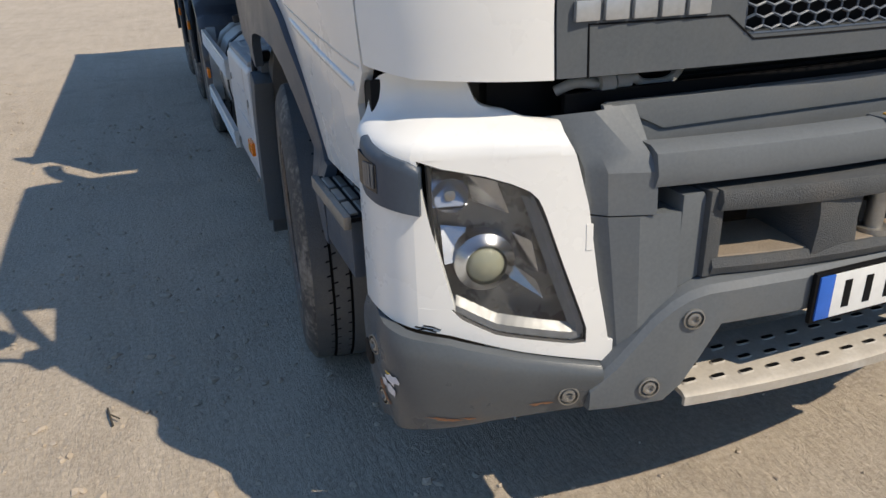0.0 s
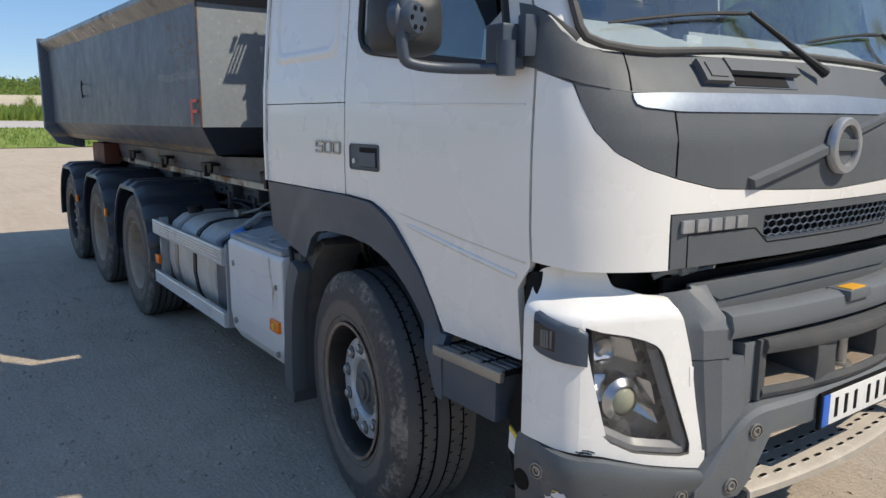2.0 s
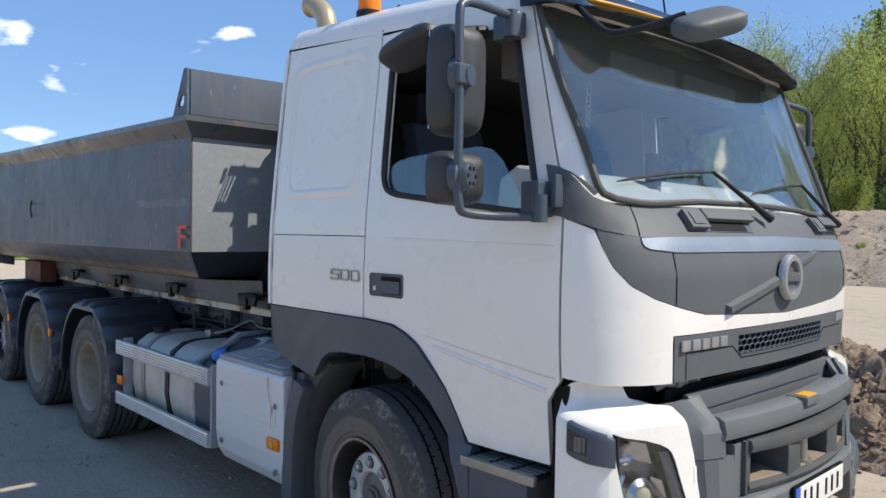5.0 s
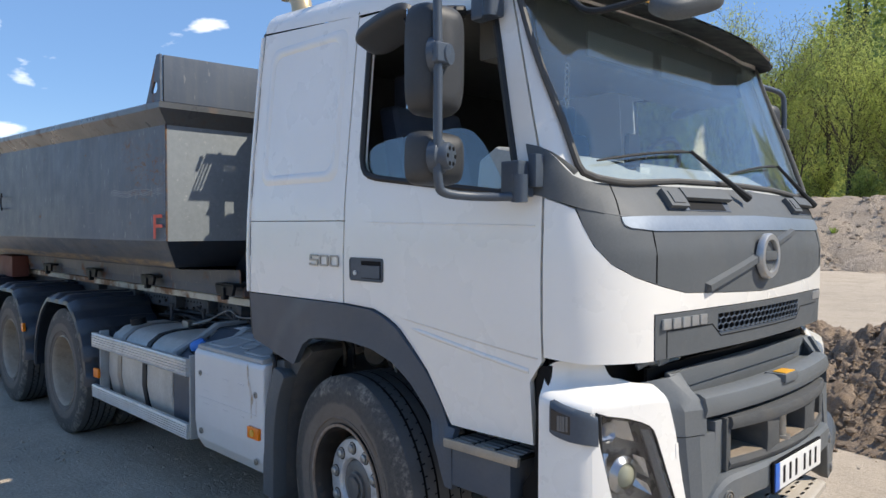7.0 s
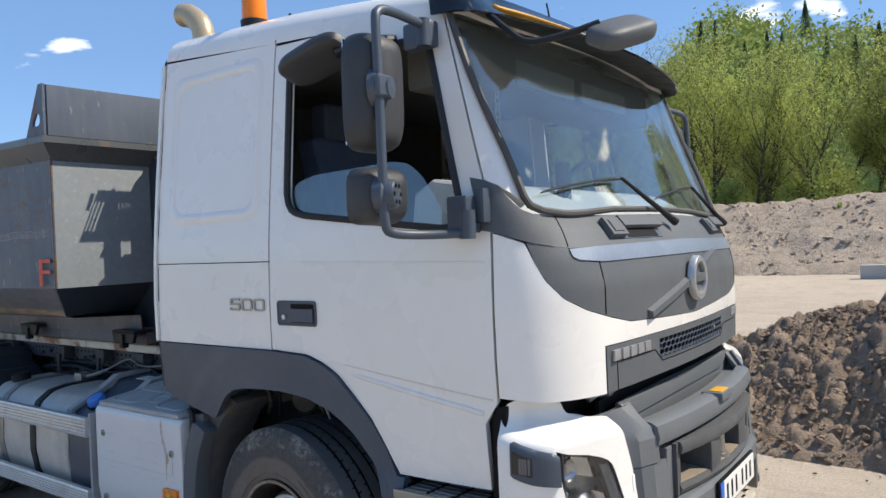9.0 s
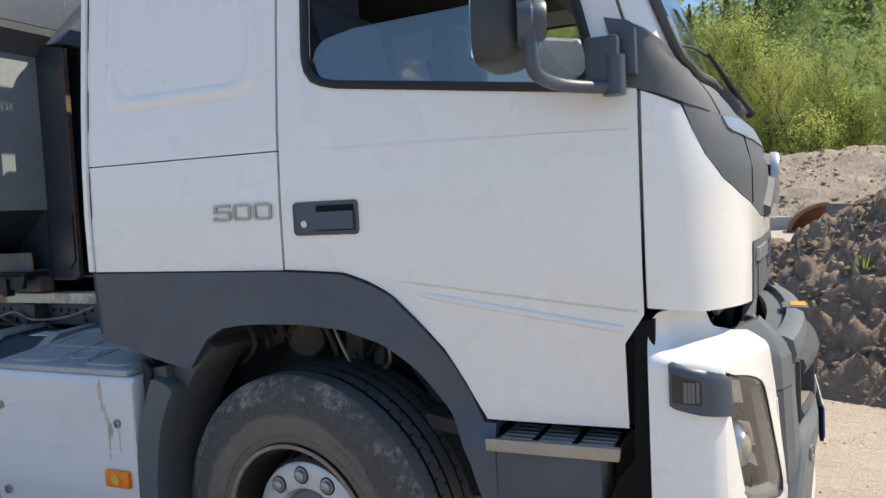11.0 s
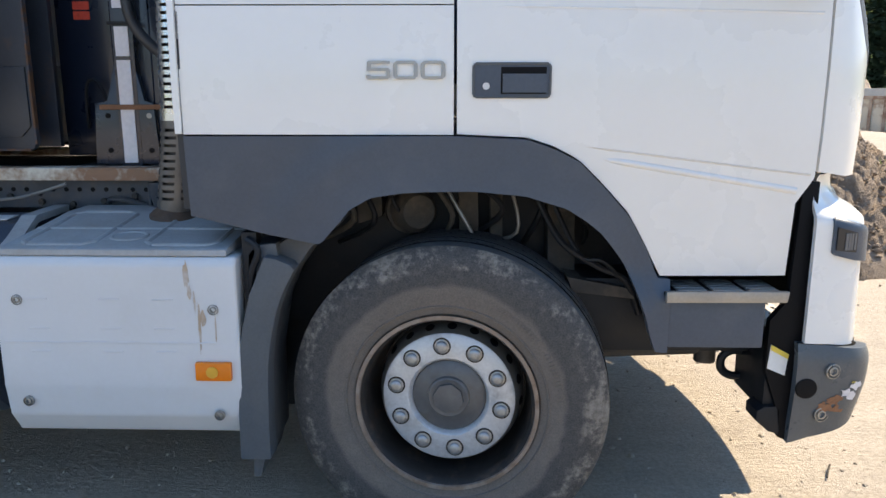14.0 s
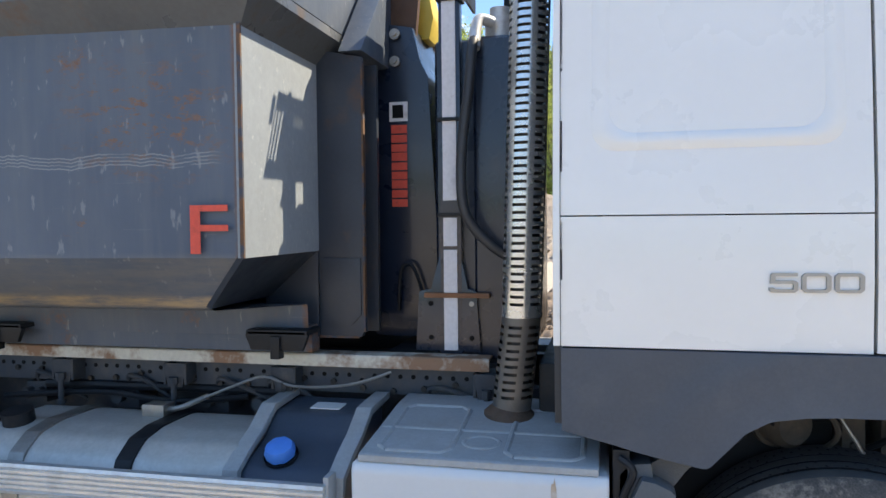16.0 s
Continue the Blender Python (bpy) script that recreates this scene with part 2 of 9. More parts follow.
RED = surface("red_letter_paint", (0.62, 0.065, 0.040), (0.72, 0.09, 0.05), 0.5, 0.1, grain=14, fine=60, dirt=(0.16, 0.06, 0.04), dirt_at=(0.55, 0.75), dirt_scale=18, dirt_amount=0.6)
BADGE = surface("badge_grey", (0.42, 0.43, 0.44), (0.50, 0.51, 0.52), 0.35, 0.06, metal=0.6, grain=8, fine=70)
LETTER = surface("number_grey", (0.32, 0.31, 0.295), (0.40, 0.39, 0.37), 0.35, 0.05, metal=0.5, grain=8)
STRIP = surface("pale_metal_strip", (0.21, 0.25, 0.30), (0.26, 0.30, 0.355), 0.42, 0.05, metal=0.5, grain=3)

LENS = glass("lamp_lens", (0.93, 0.94, 0.95), thin=0.04)
PANE = glass("windscreen_glass", (0.90, 0.965, 0.96), dust=0.020, thin=0.14)
VISOR = glass("smoked_acrylic", (0.10, 0.13, 0.14), 0.02, thin=0.06)
SIDEPANE = glass("side_glass", (0.88, 0.94, 0.93), dust=0.006, thin=0.13)
MIRRORPL = surface("mirror_plastic", (0.028, 0.031, 0.035), (0.040, 0.043, 0.048), 0.5, 0.08, grain=5, fine=120, bump=0.12, bump_scale=400, dirt=(0.14, 0.13, 0.12), dirt_at=(0.55, 0.85), dirt_scale=6, dirt_amount=0.25)
MIRROR = plain("mirror_glass", (0.85, 0.86, 0.87), 0.02, 1.0)
REFLECTOR = plain("lamp_reflector", (0.52, 0.53, 0.55), 0.26, 1.0)
HEADLINER = surface("cab_headliner", (0.07, 0.072, 0.07), (0.10, 0.10, 0.098), 0.85, 0.05, grain=5, fine=140)
INTERIOR = surface("cab_trim", (0.028, 0.029, 0.031), (0.04, 0.041, 0.044), 0.7, 0.08, grain=4)
DASH = surface("dashboard_grey", (0.36, 0.38, 0.40), (0.44, 0.46, 0.48), 0.6, 0.08, grain=4)
SEAT = surface("seat_cloth", (0.04, 0.055, 0.095), (0.06, 0.08, 0.13), 0.85, 0.05, grain=12, fine=150)
CREAMRAIL = surface("cream_rail", (0.62, 0.58, 0.48), (0.70, 0.66, 0.56), 0.5, 0.1, grain=4, fine=60, dirt=(0.26, 0.12, 0.055), dirt_at=(0.47, 0.58), dirt_scale=4, dirt_amount=0.9)
RUST = surface("rust", (0.20, 0.09, 0.045), (0.30, 0.15, 0.08), 0.85, 0.08, grain=12, fine=100, bump=0.3, bump_scale=150)
STAIN = surface("rust_stain", (0.40, 0.28, 0.18), (0.54, 0.44, 0.34), 0.7, 0.1, grain=9, fine=60, dirt=(0.60, 0.595, 0.58), dirt_at=(0.46, 0.72), dirt_scale=16, dirt_amount=0.85)
TAPE = surface("white_tape", (0.66, 0.64, 0.66), (0.74, 0.72, 0.74), 0.45, 0.08, grain=6, dirt=(0.25, 0.2, 0.17), dirt_at=(0.58, 0.75), dirt_scale=9, dirt_amount=0.6)


def band(nt, value, mid, half, soft):
    """1 within half of mid, falling to 0 over soft."""
    d = nt.nodes.new("ShaderNodeMath")
    d.operation, d.inputs[1].default_value = "SUBTRACT", mid
    nt.links.new(value, d.inputs[0])
    a = nt.nodes.new("ShaderNodeMath")
    a.operation = "ABSOLUTE"
    nt.links.new(d.outputs[0], a.inputs[0])
    m = nt.nodes.new("ShaderNodeMapRange")
    m.inputs["From Min"].default_value, m.inputs["From Max"].default_value = half, half + soft
    m.inputs["To Min"].default_value, m.inputs["To Max"].default_value = 1.0, 0.0
    nt.links.new(a.outputs[0], m.inputs["Value"])
    return m.outputs["Result"]


def times(nt, a, b, kind="MULTIPLY"):
    n = nt.nodes.new("ShaderNodeMath")
    n.operation, n.use_clamp = kind, True
    for i, v in enumerate((a, b)):
        if isinstance(v, (int, float)):
            n.inputs[i].default_value = v
        else:
            nt.links.new(v, n.inputs[i])
    return n.outputs[0]


def calc(nt, op, a, b=0.0):
    n = nt.nodes.new("ShaderNodeMath")
    n.operation = op
    for i, v in enumerate((a, b)):
        if isinstance(v, (int, float)):
            n.inputs[i].default_value = v
        else:
            nt.links.new(v, n.inputs[i])
    return n.outputs[0]


def container_paint(name):
    """Blue-black worn paint: scratches, dull dust, rust along the folds and edges and in blooms."""
    m, nt, p = principled(name)
    v = coords(nt)
    xyz = nt.nodes.new("ShaderNodeSeparateXYZ")
    nt.links.new(v, xyz.inputs[0])
    X, Z = xyz.outputs[0], xyz.outputs[2]
    col = mix(nt, ramp(nt, tex_noise(nt, v, 1.6, 6), 0.3, 0.7), (0.082, 0.103, 0.138), (0.112, 0.136, 0.174))
    dust = ramp(nt, tex_noise(nt, coords(nt, (6, 6, 0.7)), 2.2, 8, 0.65), 0.45, 0.78, (0, 0, 0), (0.5,) * 3)
    col = mix(nt, dust, col, (0.165, 0.175, 0.185))
    chips = ramp(nt, tex_noise(nt, coords(nt, (1, 1, 0.35)), 26, 3, 0.6), 0.64, 0.70, (0, 0, 0), (0.6,) * 3)
    col = mix(nt, chips, col, (0.26, 0.27, 0.28))
    scratch = ramp(nt, tex_noise(nt, coords(nt, (0.9, 0.9, 26)), 2.6, 6, 0.6), 0.66, 0.71, (0, 0, 0), (0.45,) * 3)
    col = mix(nt, scratch, col, (0.24, 0.245, 0.25))
    # tan film on the sloping foot, rust lines on its folds, rust up the front edge and blooms on the wall
    wob = tex_noise(nt, coords(nt, (1, 0, 0)), 4.5, 4)
    zz = calc(nt, "ADD", Z, calc(nt, "MULTIPLY", wob, 0.085))
    lines_ = ramp(nt, calc(nt, "SINE", calc(nt, "MULTIPLY", zz, 520.0), 0.0), 0.05, 0.6)
    scrape = times(nt, times(nt, lines_, band(nt, zz, 2.075, 0.022, 0.006)), times(nt, band(nt, X, -2.40, 0.40, 0.06), ramp(nt, tex_noise(nt, coords(nt, (2, 2, 40)), 2, 5), 0.36, 0.5)))
    col = mix(nt, times(nt, scrape, 0.8), col, (0.25, 0.265, 0.27))
    foot = times(nt, band(nt, Z, 1.60, 0.09, 0.03), ramp(nt, tex_noise(nt, coords(nt, (0.7, 0.7, 5)), 3, 8, 0.7), 0.40, 0.7))
    col = mix(nt, times(nt, foot, 0.75), col, (0.21, 0.19, 0.165))
    lines = times(nt, band(nt, Z, 1.535, 0.012, 0.02), ramp(nt, tex_noise(nt, coords(nt, (1.2, 1.2, 9)), 4, 8, 0.7), 0.38, 0.6))
    col = mix(nt, times(nt, lines, 0.9), col, (0.46, 0.33, 0.19))
    edge = times(nt, band(nt, X, -1.878, 0.006, 0.02), ramp(nt, tex_noise(nt, v, 14, 6, 0.7), 0.36, 0.55))
    bloom = times(nt, band(nt, X, -2.22, 0.10, 0.30), band(nt, Z, 2.17, 0.05, 0.22))
    wild = ramp(nt, tex_noise(nt, coords(nt, (1, 1, 1.6)), 2.3, 10, 0.75), 0.63, 0.70)
    near = times(nt, bloom, ramp(nt, tex_noise(nt, coords(nt, (4, 4, 9)), 2.6, 10, 0.75), 0.52, 0.60))
    rust = times(nt, times(nt, wild, near, "MAXIMUM"), edge, "MAXIMUM")
    low = times(nt, band(nt, Z, 1.36, 0.06, 0.05), ramp(nt, tex_noise(nt, v, 5, 8, 0.7), 0.55, 0.68))
    rust = times(nt, times(nt, rust, low, "MAXIMUM"), 0.85)
    col = mix(nt, rust, col, mix(nt, tex_noise(nt, v, 40, 3), (0.13, 0.055, 0.025), (0.34, 0.17, 0.08)))
    p.inputs["Specular IOR Level"].default_value = 0.24
    nt.links.new(col, p.inputs["Base Color"])
    nt.links.new(mix(nt, rust, ramp(nt, tex_noise(nt, v, 5, 6), 0.3, 0.7, (0.36,) * 3, (0.52,) * 3), (0.85, 0.85, 0.85)), p.inputs["Roughness"])
    b = nt.nodes.new("ShaderNodeBump")
    b.inputs["Strength"].default_value, b.inputs["Distance"].default_value = 0.25, 0.02
    nt.links.new(tex_noise(nt, v, 5, 5), b.inputs["Height"])
    nt.links.new(b.outputs["Normal"], p.inputs["Normal"])
    return m


SKIPPAINT = container_paint("worn_dark_paint")
# paler than the side walls: the sun on this wall is in the colour
SKIPFRONT = surface("sunlit_front_grey", (0.21, 0.238, 0.258), (0.26, 0.288, 0.308), 0.5, 0.04, grain=3, fine=40, bump=0.06, bump_scale=60, dirt=(0.44, 0.45, 0.46), dirt_at=(0.60, 0.70), dirt_scale=34, dirt_amount=0.5, spec=0.2)
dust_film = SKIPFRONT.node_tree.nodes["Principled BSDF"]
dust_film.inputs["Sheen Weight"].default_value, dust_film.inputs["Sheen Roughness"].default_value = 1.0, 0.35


def earth(name, tones, scales, bump, dist, rough=0.95):
    m, nt, p = principled(name)
    v = coords(nt)
    col = mix(nt, ramp(nt, tex_noise(nt, v, scales[0], 6, 0.6), 0.3, 0.7), tones[0], tones[1])
    col = mix(nt, ramp(nt, tex_noise(nt, v, scales[1], 8, 0.7), 0.46, 0.72, (0, 0, 0), (0.7,) * 3), col, tones[2])
    col = mix(nt, ramp(nt, tex_noise(nt, v, scales[2], 4, 0.7), 0.3, 0.75, (0, 0, 0), (0.5,) * 3), col, tones[3])
    nt.links.new(col, p.inputs["Base Color"])
    p.inputs["Roughness"].default_value = rough
    p.inputs["Specular IOR Level"].default_value = 0.2
    h = mix(nt, 0.5, tex_noise(nt, v, scales[1] * 2, 8, 0.7), tex_noise(nt, v, scales[2], 5, 0.7))
    b = nt.nodes.new("ShaderNodeBump")
    b.inputs["Strength"].default_value, b.inputs["Distance"].default_value = bump, dist
    nt.links.new(h, b.inputs["Height"])
    nt.links.new(b.outputs["Normal"], p.inputs["Normal"])
    return m


def yard_sand(name):
    """Packed sand: broad stains, wheel streaks along the yard, fine grit and shallow dents."""
    m, nt, p = principled(name)
    v = coords(nt)
    col = mix(nt, ramp(nt, tex_noise(nt, v, 0.45, 6, 0.6), 0.3, 0.7), (0.405, 0.333, 0.256), (0.52, 0.437, 0.342))
    track = ramp(nt, tex_noise(nt, coords(nt, (0.22, 2.4, 1)), 3.0, 7, 0.62), 0.42, 0.70, (0, 0, 0), (0.55,) * 3)
    col = mix(nt, track, col, (0.60, 0.515, 0.417))
    damp = ramp(nt, tex_noise(nt, v, 2.1, 8, 0.70), 0.50, 0.70, (0, 0, 0), (0.7,) * 3)
    col = mix(nt, damp, col, (0.295, 0.242, 0.188))
    grit = ramp(nt, tex_noise(nt, v, 46, 5, 0.75), 0.34, 0.66)
    col = mix(nt, 0.42, col, mix(nt, grit, (0.25, 0.206, 0.162), (0.65, 0.56, 0.455)))
    speck = ramp(nt, tex_noise(nt, v, 120, 2, 0.5), 0.70, 0.74, (0, 0, 0), (0.7,) * 3)
    col = mix(nt, speck, col, (0.20, 0.165, 0.135))
    nt.links.new(col, p.inputs["Base Color"])
    p.inputs["Roughness"].default_value = 0.95
    p.inputs["Specular IOR Level"].default_value = 0.2
    h = mix(nt, 0.45, tex_noise(nt, v, 7.0, 8, 0.66), tex_noise(nt, coords(nt, (0.5, 1.6, 1)), 30, 6, 0.75))
    b = nt.nodes.new("ShaderNodeBump")
    b.inputs["Strength"].default_value, b.inputs["Distance"].default_value = 0.8, 0.045
    nt.links.new(h, b.inputs["Height"])
    nt.links.new(b.outputs["Normal"], p.inputs["Normal"])
    return m


SAND = yard_sand("packed_sand")
CLOD = earth("wet_clay_clods", ((0.27, 0.203, 0.150), (0.35, 0.268, 0.20), (0.43, 0.34, 0.26), (0.17, 0.126, 0.093)), (1.2, 7.0, 45.0), 1.0, 0.05)
BANK = earth("gravel_bank", ((0.41, 0.325, 0.25), (0.51, 0.415, 0.325), (0.30, 0.24, 0.185), (0.60, 0.51, 0.415)), (0.5, 3.5, 26.0), 1.0, 0.16)
CRUMB = earth("sand_crumbs", ((0.36, 0.295, 0.23), (0.48, 0.40, 0.315), (0.27, 0.22, 0.17), (0.55, 0.47, 0.38)), (2, 12, 60), 0.4, 0.01)
STUBBLE = earth("pale_field", ((0.46, 0.40, 0.28), (0.54, 0.47, 0.34), (0.40, 0.36, 0.24), (0.56, 0.5, 0.37)), (0.05, 0.3, 4.0), 0.3, 0.05)
GRASS = earth("meadow_grass", ((0.19, 0.27, 0.055), (0.26, 0.33, 0.08), (0.34, 0.34, 0.13), (0.12, 0.19, 0.04)), (0.08, 0.7, 9.0), 1.0, 0.15)
MEADOW = earth("dry_meadow", ((0.30, 0.31, 0.12), (0.36, 0.35, 0.15), (0.42, 0.38, 0.19), (0.22, 0.25, 0.09)), (0.08, 0.5, 6.0), 1.0, 0.15)
ASPHALT = earth("pale_road", ((0.42, 0.40, 0.37), (0.48, 0.455, 0.42), (0.38, 0.36, 0.33), (0.5, 0.47, 0.44)), (0.1, 1, 20), 0.2, 0.01)
HILL = earth("far_wood", ((0.12, 0.19, 0.055), (0.17, 0.24, 0.07), (0.08, 0.13, 0.045), (0.2, 0.26, 0.085)), (0.01, 0.06, 0.35), 1.0, 3.0)
CONCRETE = earth("concrete", ((0.40, 0.38, 0.35), (0.48, 0.46, 0.42), (0.32, 0.30, 0.27), (0.5, 0.48, 0.44)), (0.6, 4, 40), 0.3, 0.01)
BARK = earth("bark", ((0.06, 0.05, 0.04), (0.09, 0.078, 0.062), (0.04, 0.034, 0.028), (0.11, 0.095, 0.078)), (2, 8, 30), 0.8, 0.02)
STEPDUST = surface("dusty_step_metal", (0.36, 0.325, 0.28), (0.46, 0.415, 0.355), 0.6, 0.08, metal=0.15, grain=6, fine=90, bump=0.1, bump_scale=150, dirt=(0.62, 0.60, 0.56), dirt_at=(0.55, 0.7), dirt_scale=9, dirt_amount=0.5)
CREAMRIB = surface("rusty_cream_rib", (0.36, 0.28, 0.21), (0.44, 0.36, 0.28), 0.7, 0.1, grain=3, fine=20, dirt=(0.20, 0.09, 0.05), dirt_at=(0.42, 0.6), dirt_scale=3, dirt_amount=0.8)
CREAMSKIP = surface("cream_skip_paint", (0.55, 0.50, 0.40), (0.62, 0.57, 0.46), 0.6, 0.1, grain=2, fine=20, dirt=(0.22, 0.10, 0.05), dirt_at=(0.5, 0.66), dirt_scale=1.6, dirt_amount=0.8)


def leaf(name, c0, c1):
    m, nt, p = principled(name)
    g = nt.nodes.new("ShaderNodeNewGeometry")
    n = tex_noise(nt, coords(nt), 0.6, 3)
    col = mix(nt, g.outputs["Random Per Island"], c0, c1)
    col = mix(nt, ramp(nt, n, 0.35, 0.7, (0, 0, 0), (0.4,) * 3), col, tuple(a * 0.7 for a in c0))
    nt.links.new(col, p.inputs["Base Color"])
    p.inputs["Roughness"].default_value = 0.6
    p.inputs["Specular IOR Level"].default_value = 0.25
    p.inputs["Subsurface Weight"].default_value = 0.0
    tl = nt.nodes.new("ShaderNodeBsdfTranslucent")
    nt.links.new(col, tl.inputs["Color"])
    mx = nt.nodes.new("ShaderNodeMixShader")
    mx.inputs["Fac"].default_value = 0.66
    out = nt.nodes["Material Output"]
    nt.links.new(p.outputs["BSDF"], mx.inputs[1])
    nt.links.new(tl.outputs["BSDF"], mx.inputs[2])
    nt.links.new(mx.outputs["Shader"], out.inputs["Surface"])
    return m


SPRING = leaf("spring_leaves", (0.345, 0.405, 0.115), (0.485, 0.535, 0.165))
GREEN = leaf("green_leaves", (0.27, 0.34, 0.09), (0.42, 0.48, 0.14))
BLADE = leaf("grass_blades", (0.22, 0.33, 0.07), (0.36, 0.42, 0.12))
NEEDLE = leaf("conifer_needles", (0.14, 0.22, 0.15), (0.21, 0.30, 0.19))

# ---- building tools ----
def finish(bm, angle=38):
    bmesh.ops.remove_doubles(bm, verts=bm.verts, dist=1e-5)
    bmesh.ops.recalc_face_normals(bm, faces=bm.faces)
    limit = radians(angle)
    for f in bm.faces:
        f.smooth = True
    for e in bm.edges:
        e.smooth = len(e.link_faces) == 2 and e.calc_face_angle(0.0) < limit


def part(name, bm, material, parent=None, label="", angle=38, tidy=True):
    """Links a bmesh as one mesh object under a thing or a part."""
    if tidy:
        finish(bm, angle)
    me = bpy.data.meshes.new(name)
    bm.to_mesh(me)
    bm.free()
    for mt in material if isinstance(material, (list, tuple)) else [material]:
        me.materials.append(mt)
    ob = new(name, me)
    if parent is not None:
        ob.parent = parent
    return tagged(ob, label)


def thing(name, label, category, group="", at=None):
    ob = new(name)
    if at is not None:
        ob.matrix_world = at
    return tagged(ob, label, category, group)


def join_faces(bm, rings, closed=True, caps=True, slot=0):
    """Skin between rings of verts."""
    out = []
    for a, b in zip(rings, rings[1:]):
        n = len(a)
        for i in range(n if closed else n - 1):
            j = (i + 1) % n
            try:
                out.append(bm.faces.new((a[i], a[j], b[j], b[i])))
            except ValueError:
                pass
    if caps:
        for ring in (rings[0], rings[-1]):
            try:
                out.append(bm.faces.new(ring))
            except ValueError:
                pass
    for f in out:
        f.material_index = slot
    return out


def prism(bm, poly, axis, c0, c1, bevel=0.0, seg=2, m=None):
    """Extrudes a polygon along x, y or z; poly holds the two other coordinates in order."""
    def place(a, b, c):
        return {"x": (c, a, b), "y": (a, c, b), "z": (a, b, c)}[axis]
    lo = [bm.verts.new(place(a, b, c0)) for a, b in poly]
    hi = [bm.verts.new(place(a, b, c1)) for a, b in poly]
    faces = join_faces(bm, [lo, hi])
    if bevel:
        edges = list({e for f in faces for e in f.edges})
        bmesh.ops.recalc_face_normals(bm, faces=faces)
        res = bmesh.ops.bevel(bm, geom=edges, offset=bevel, segments=seg, profile=0.7, affect="EDGES", clamp_overlap=True)
        verts = list({v for f in res["faces"] for v in f.verts} | {v for v in lo + hi if v.is_valid})
    else:
        verts = lo + hi
    if m is not None:
        bmesh.ops.transform(bm, matrix=m, verts=verts)
    return verts


def box(bm, x0, x1, y0, y1, z0, z1, bevel=0.004, seg=2, m=None):
    return prism(bm, [(x0, y0), (x1, y0), (x1, y1), (x0, y1)], "z", z0, z1, bevel, seg, m)


def tube(bm, pts, r, seg=10, caps=True, slot=0):
    """A round bar along points; r one radius or one for each point."""
    pts = [Vector(p) for p in pts]
    rs = r if isinstance(r, (list, tuple)) else [r] * len(pts)
    rings, side = [], None
    for i, p in enumerate(pts):
        d = (pts[min(i + 1, len(pts) - 1)] - pts[max(i - 1, 0)]).normalized()
        if side is None:
            side = d.orthogonal().normalized()
        side = (side - d * side.dot(d)).normalized()
        up = d.cross(side)
        rings.append([bm.verts.new(p + rs[i] * (math.cos(a) * side + math.sin(a) * up)) for a in (2 * math.pi * k / seg for k in range(seg))])
    return join_faces(bm, rings, True, caps, slot)


def smooth_line(pts, n=6):
    """Catmull-Rom through points."""
    pts = [Vector(p) for p in pts]
    out = []
    for i in range(len(pts) - 1):
        p0, p1, p2, p3 = pts[max(i - 1, 0)], pts[i], pts[i + 1], pts[min(i + 2, len(pts) - 1)]
        for k in range(n):
            t = k / n
            out.append(0.5 * (2 * p1 + (p2 - p0) * t + (2 * p0 - 5 * p1 + 4 * p2 - p3) * t * t + (3 * p1 - p0 - 3 * p2 + p3) * t ** 3))
    return out + [pts[-1]]


def lathe(bm, profile, seg=48, close=False, slot=0, m=None):
    """Turns (radius, y) about the y axis."""
    rings = [[bm.verts.new((r * math.cos(a), y, r * math.sin(a))) for a in (2 * math.pi * k / seg for k in range(seg))] for r, y in profile]
    if close:
        rings.append(rings[0])
    faces = join_faces(bm, rings, True, False, slot)
    if m is not None:
        bmesh.ops.transform(bm, matrix=m, verts=list({v for f in faces for v in f.verts}))
    return faces


def lerp(table, v):
    return float(np.interp(v, [a for a, _ in table], [b for _, b in table]))


def sweep_patch(bm, place, ss, lo, hi, nz, thick, off=0.0):
    """A shell on the surface place(s, z, off): s over ss, z from lo(s) to hi(s)."""
    outer, inner = [], []
    for s in ss:
        a, b = lo(s), hi(s)
        zs = [a + (b - a) * k / nz for k in range(nz + 1)]
        outer.append([bm.verts.new(place(s, z, off)) for z in zs])
        inner.append([bm.verts.new(place(s, z, off - thick)) for z in zs])
    join_faces(bm, outer, False, False)
    join_faces(bm, inner, False, False)
    for k in (0, -1):
        join_faces(bm, [outer[k], inner[k]], False, False)
        join_faces(bm, [[c[k] for c in outer], [c[k] for c in inner]], False, False)


def steps(a, b, d):
    n = max(1, int(round(abs(b - a) / d)))
    return [a + (b - a) * k / n for k in range(n + 1)]


def word(text, size, depth, material, parent, name, m, label="", spread=1.0, thin=0.0):
    cu = bpy.data.curves.new(name, "FONT")
    cu.body, cu.size, cu.extrude, cu.align_x, cu.align_y, cu.space_character = text, size, depth, "CENTER", "CENTER", spread
    cu.offset = thin
    tmp = new(name + "_outline", cu)
    bpy.context.view_layer.update()
    me = bpy.data.meshes.new_from_object(tmp.evaluated_get(bpy.context.evaluated_depsgraph_get()))
    bpy.data.objects.remove(tmp)
    me.transform(m)
    me.materials.clear()
    me.materials.append(material)
    ob = new(name, me)
    ob.parent = parent
    return tagged(ob, label)

# ---- the truck: cab ----
CREASE = surface("dusty_crease", (0.66, 0.60, 0.51), (0.74, 0.69, 0.61), 0.6, 0.05, grain=9)
truck = thing("truck", "white and dark grey heavy hook-lift truck standing on packed sand", "truck")

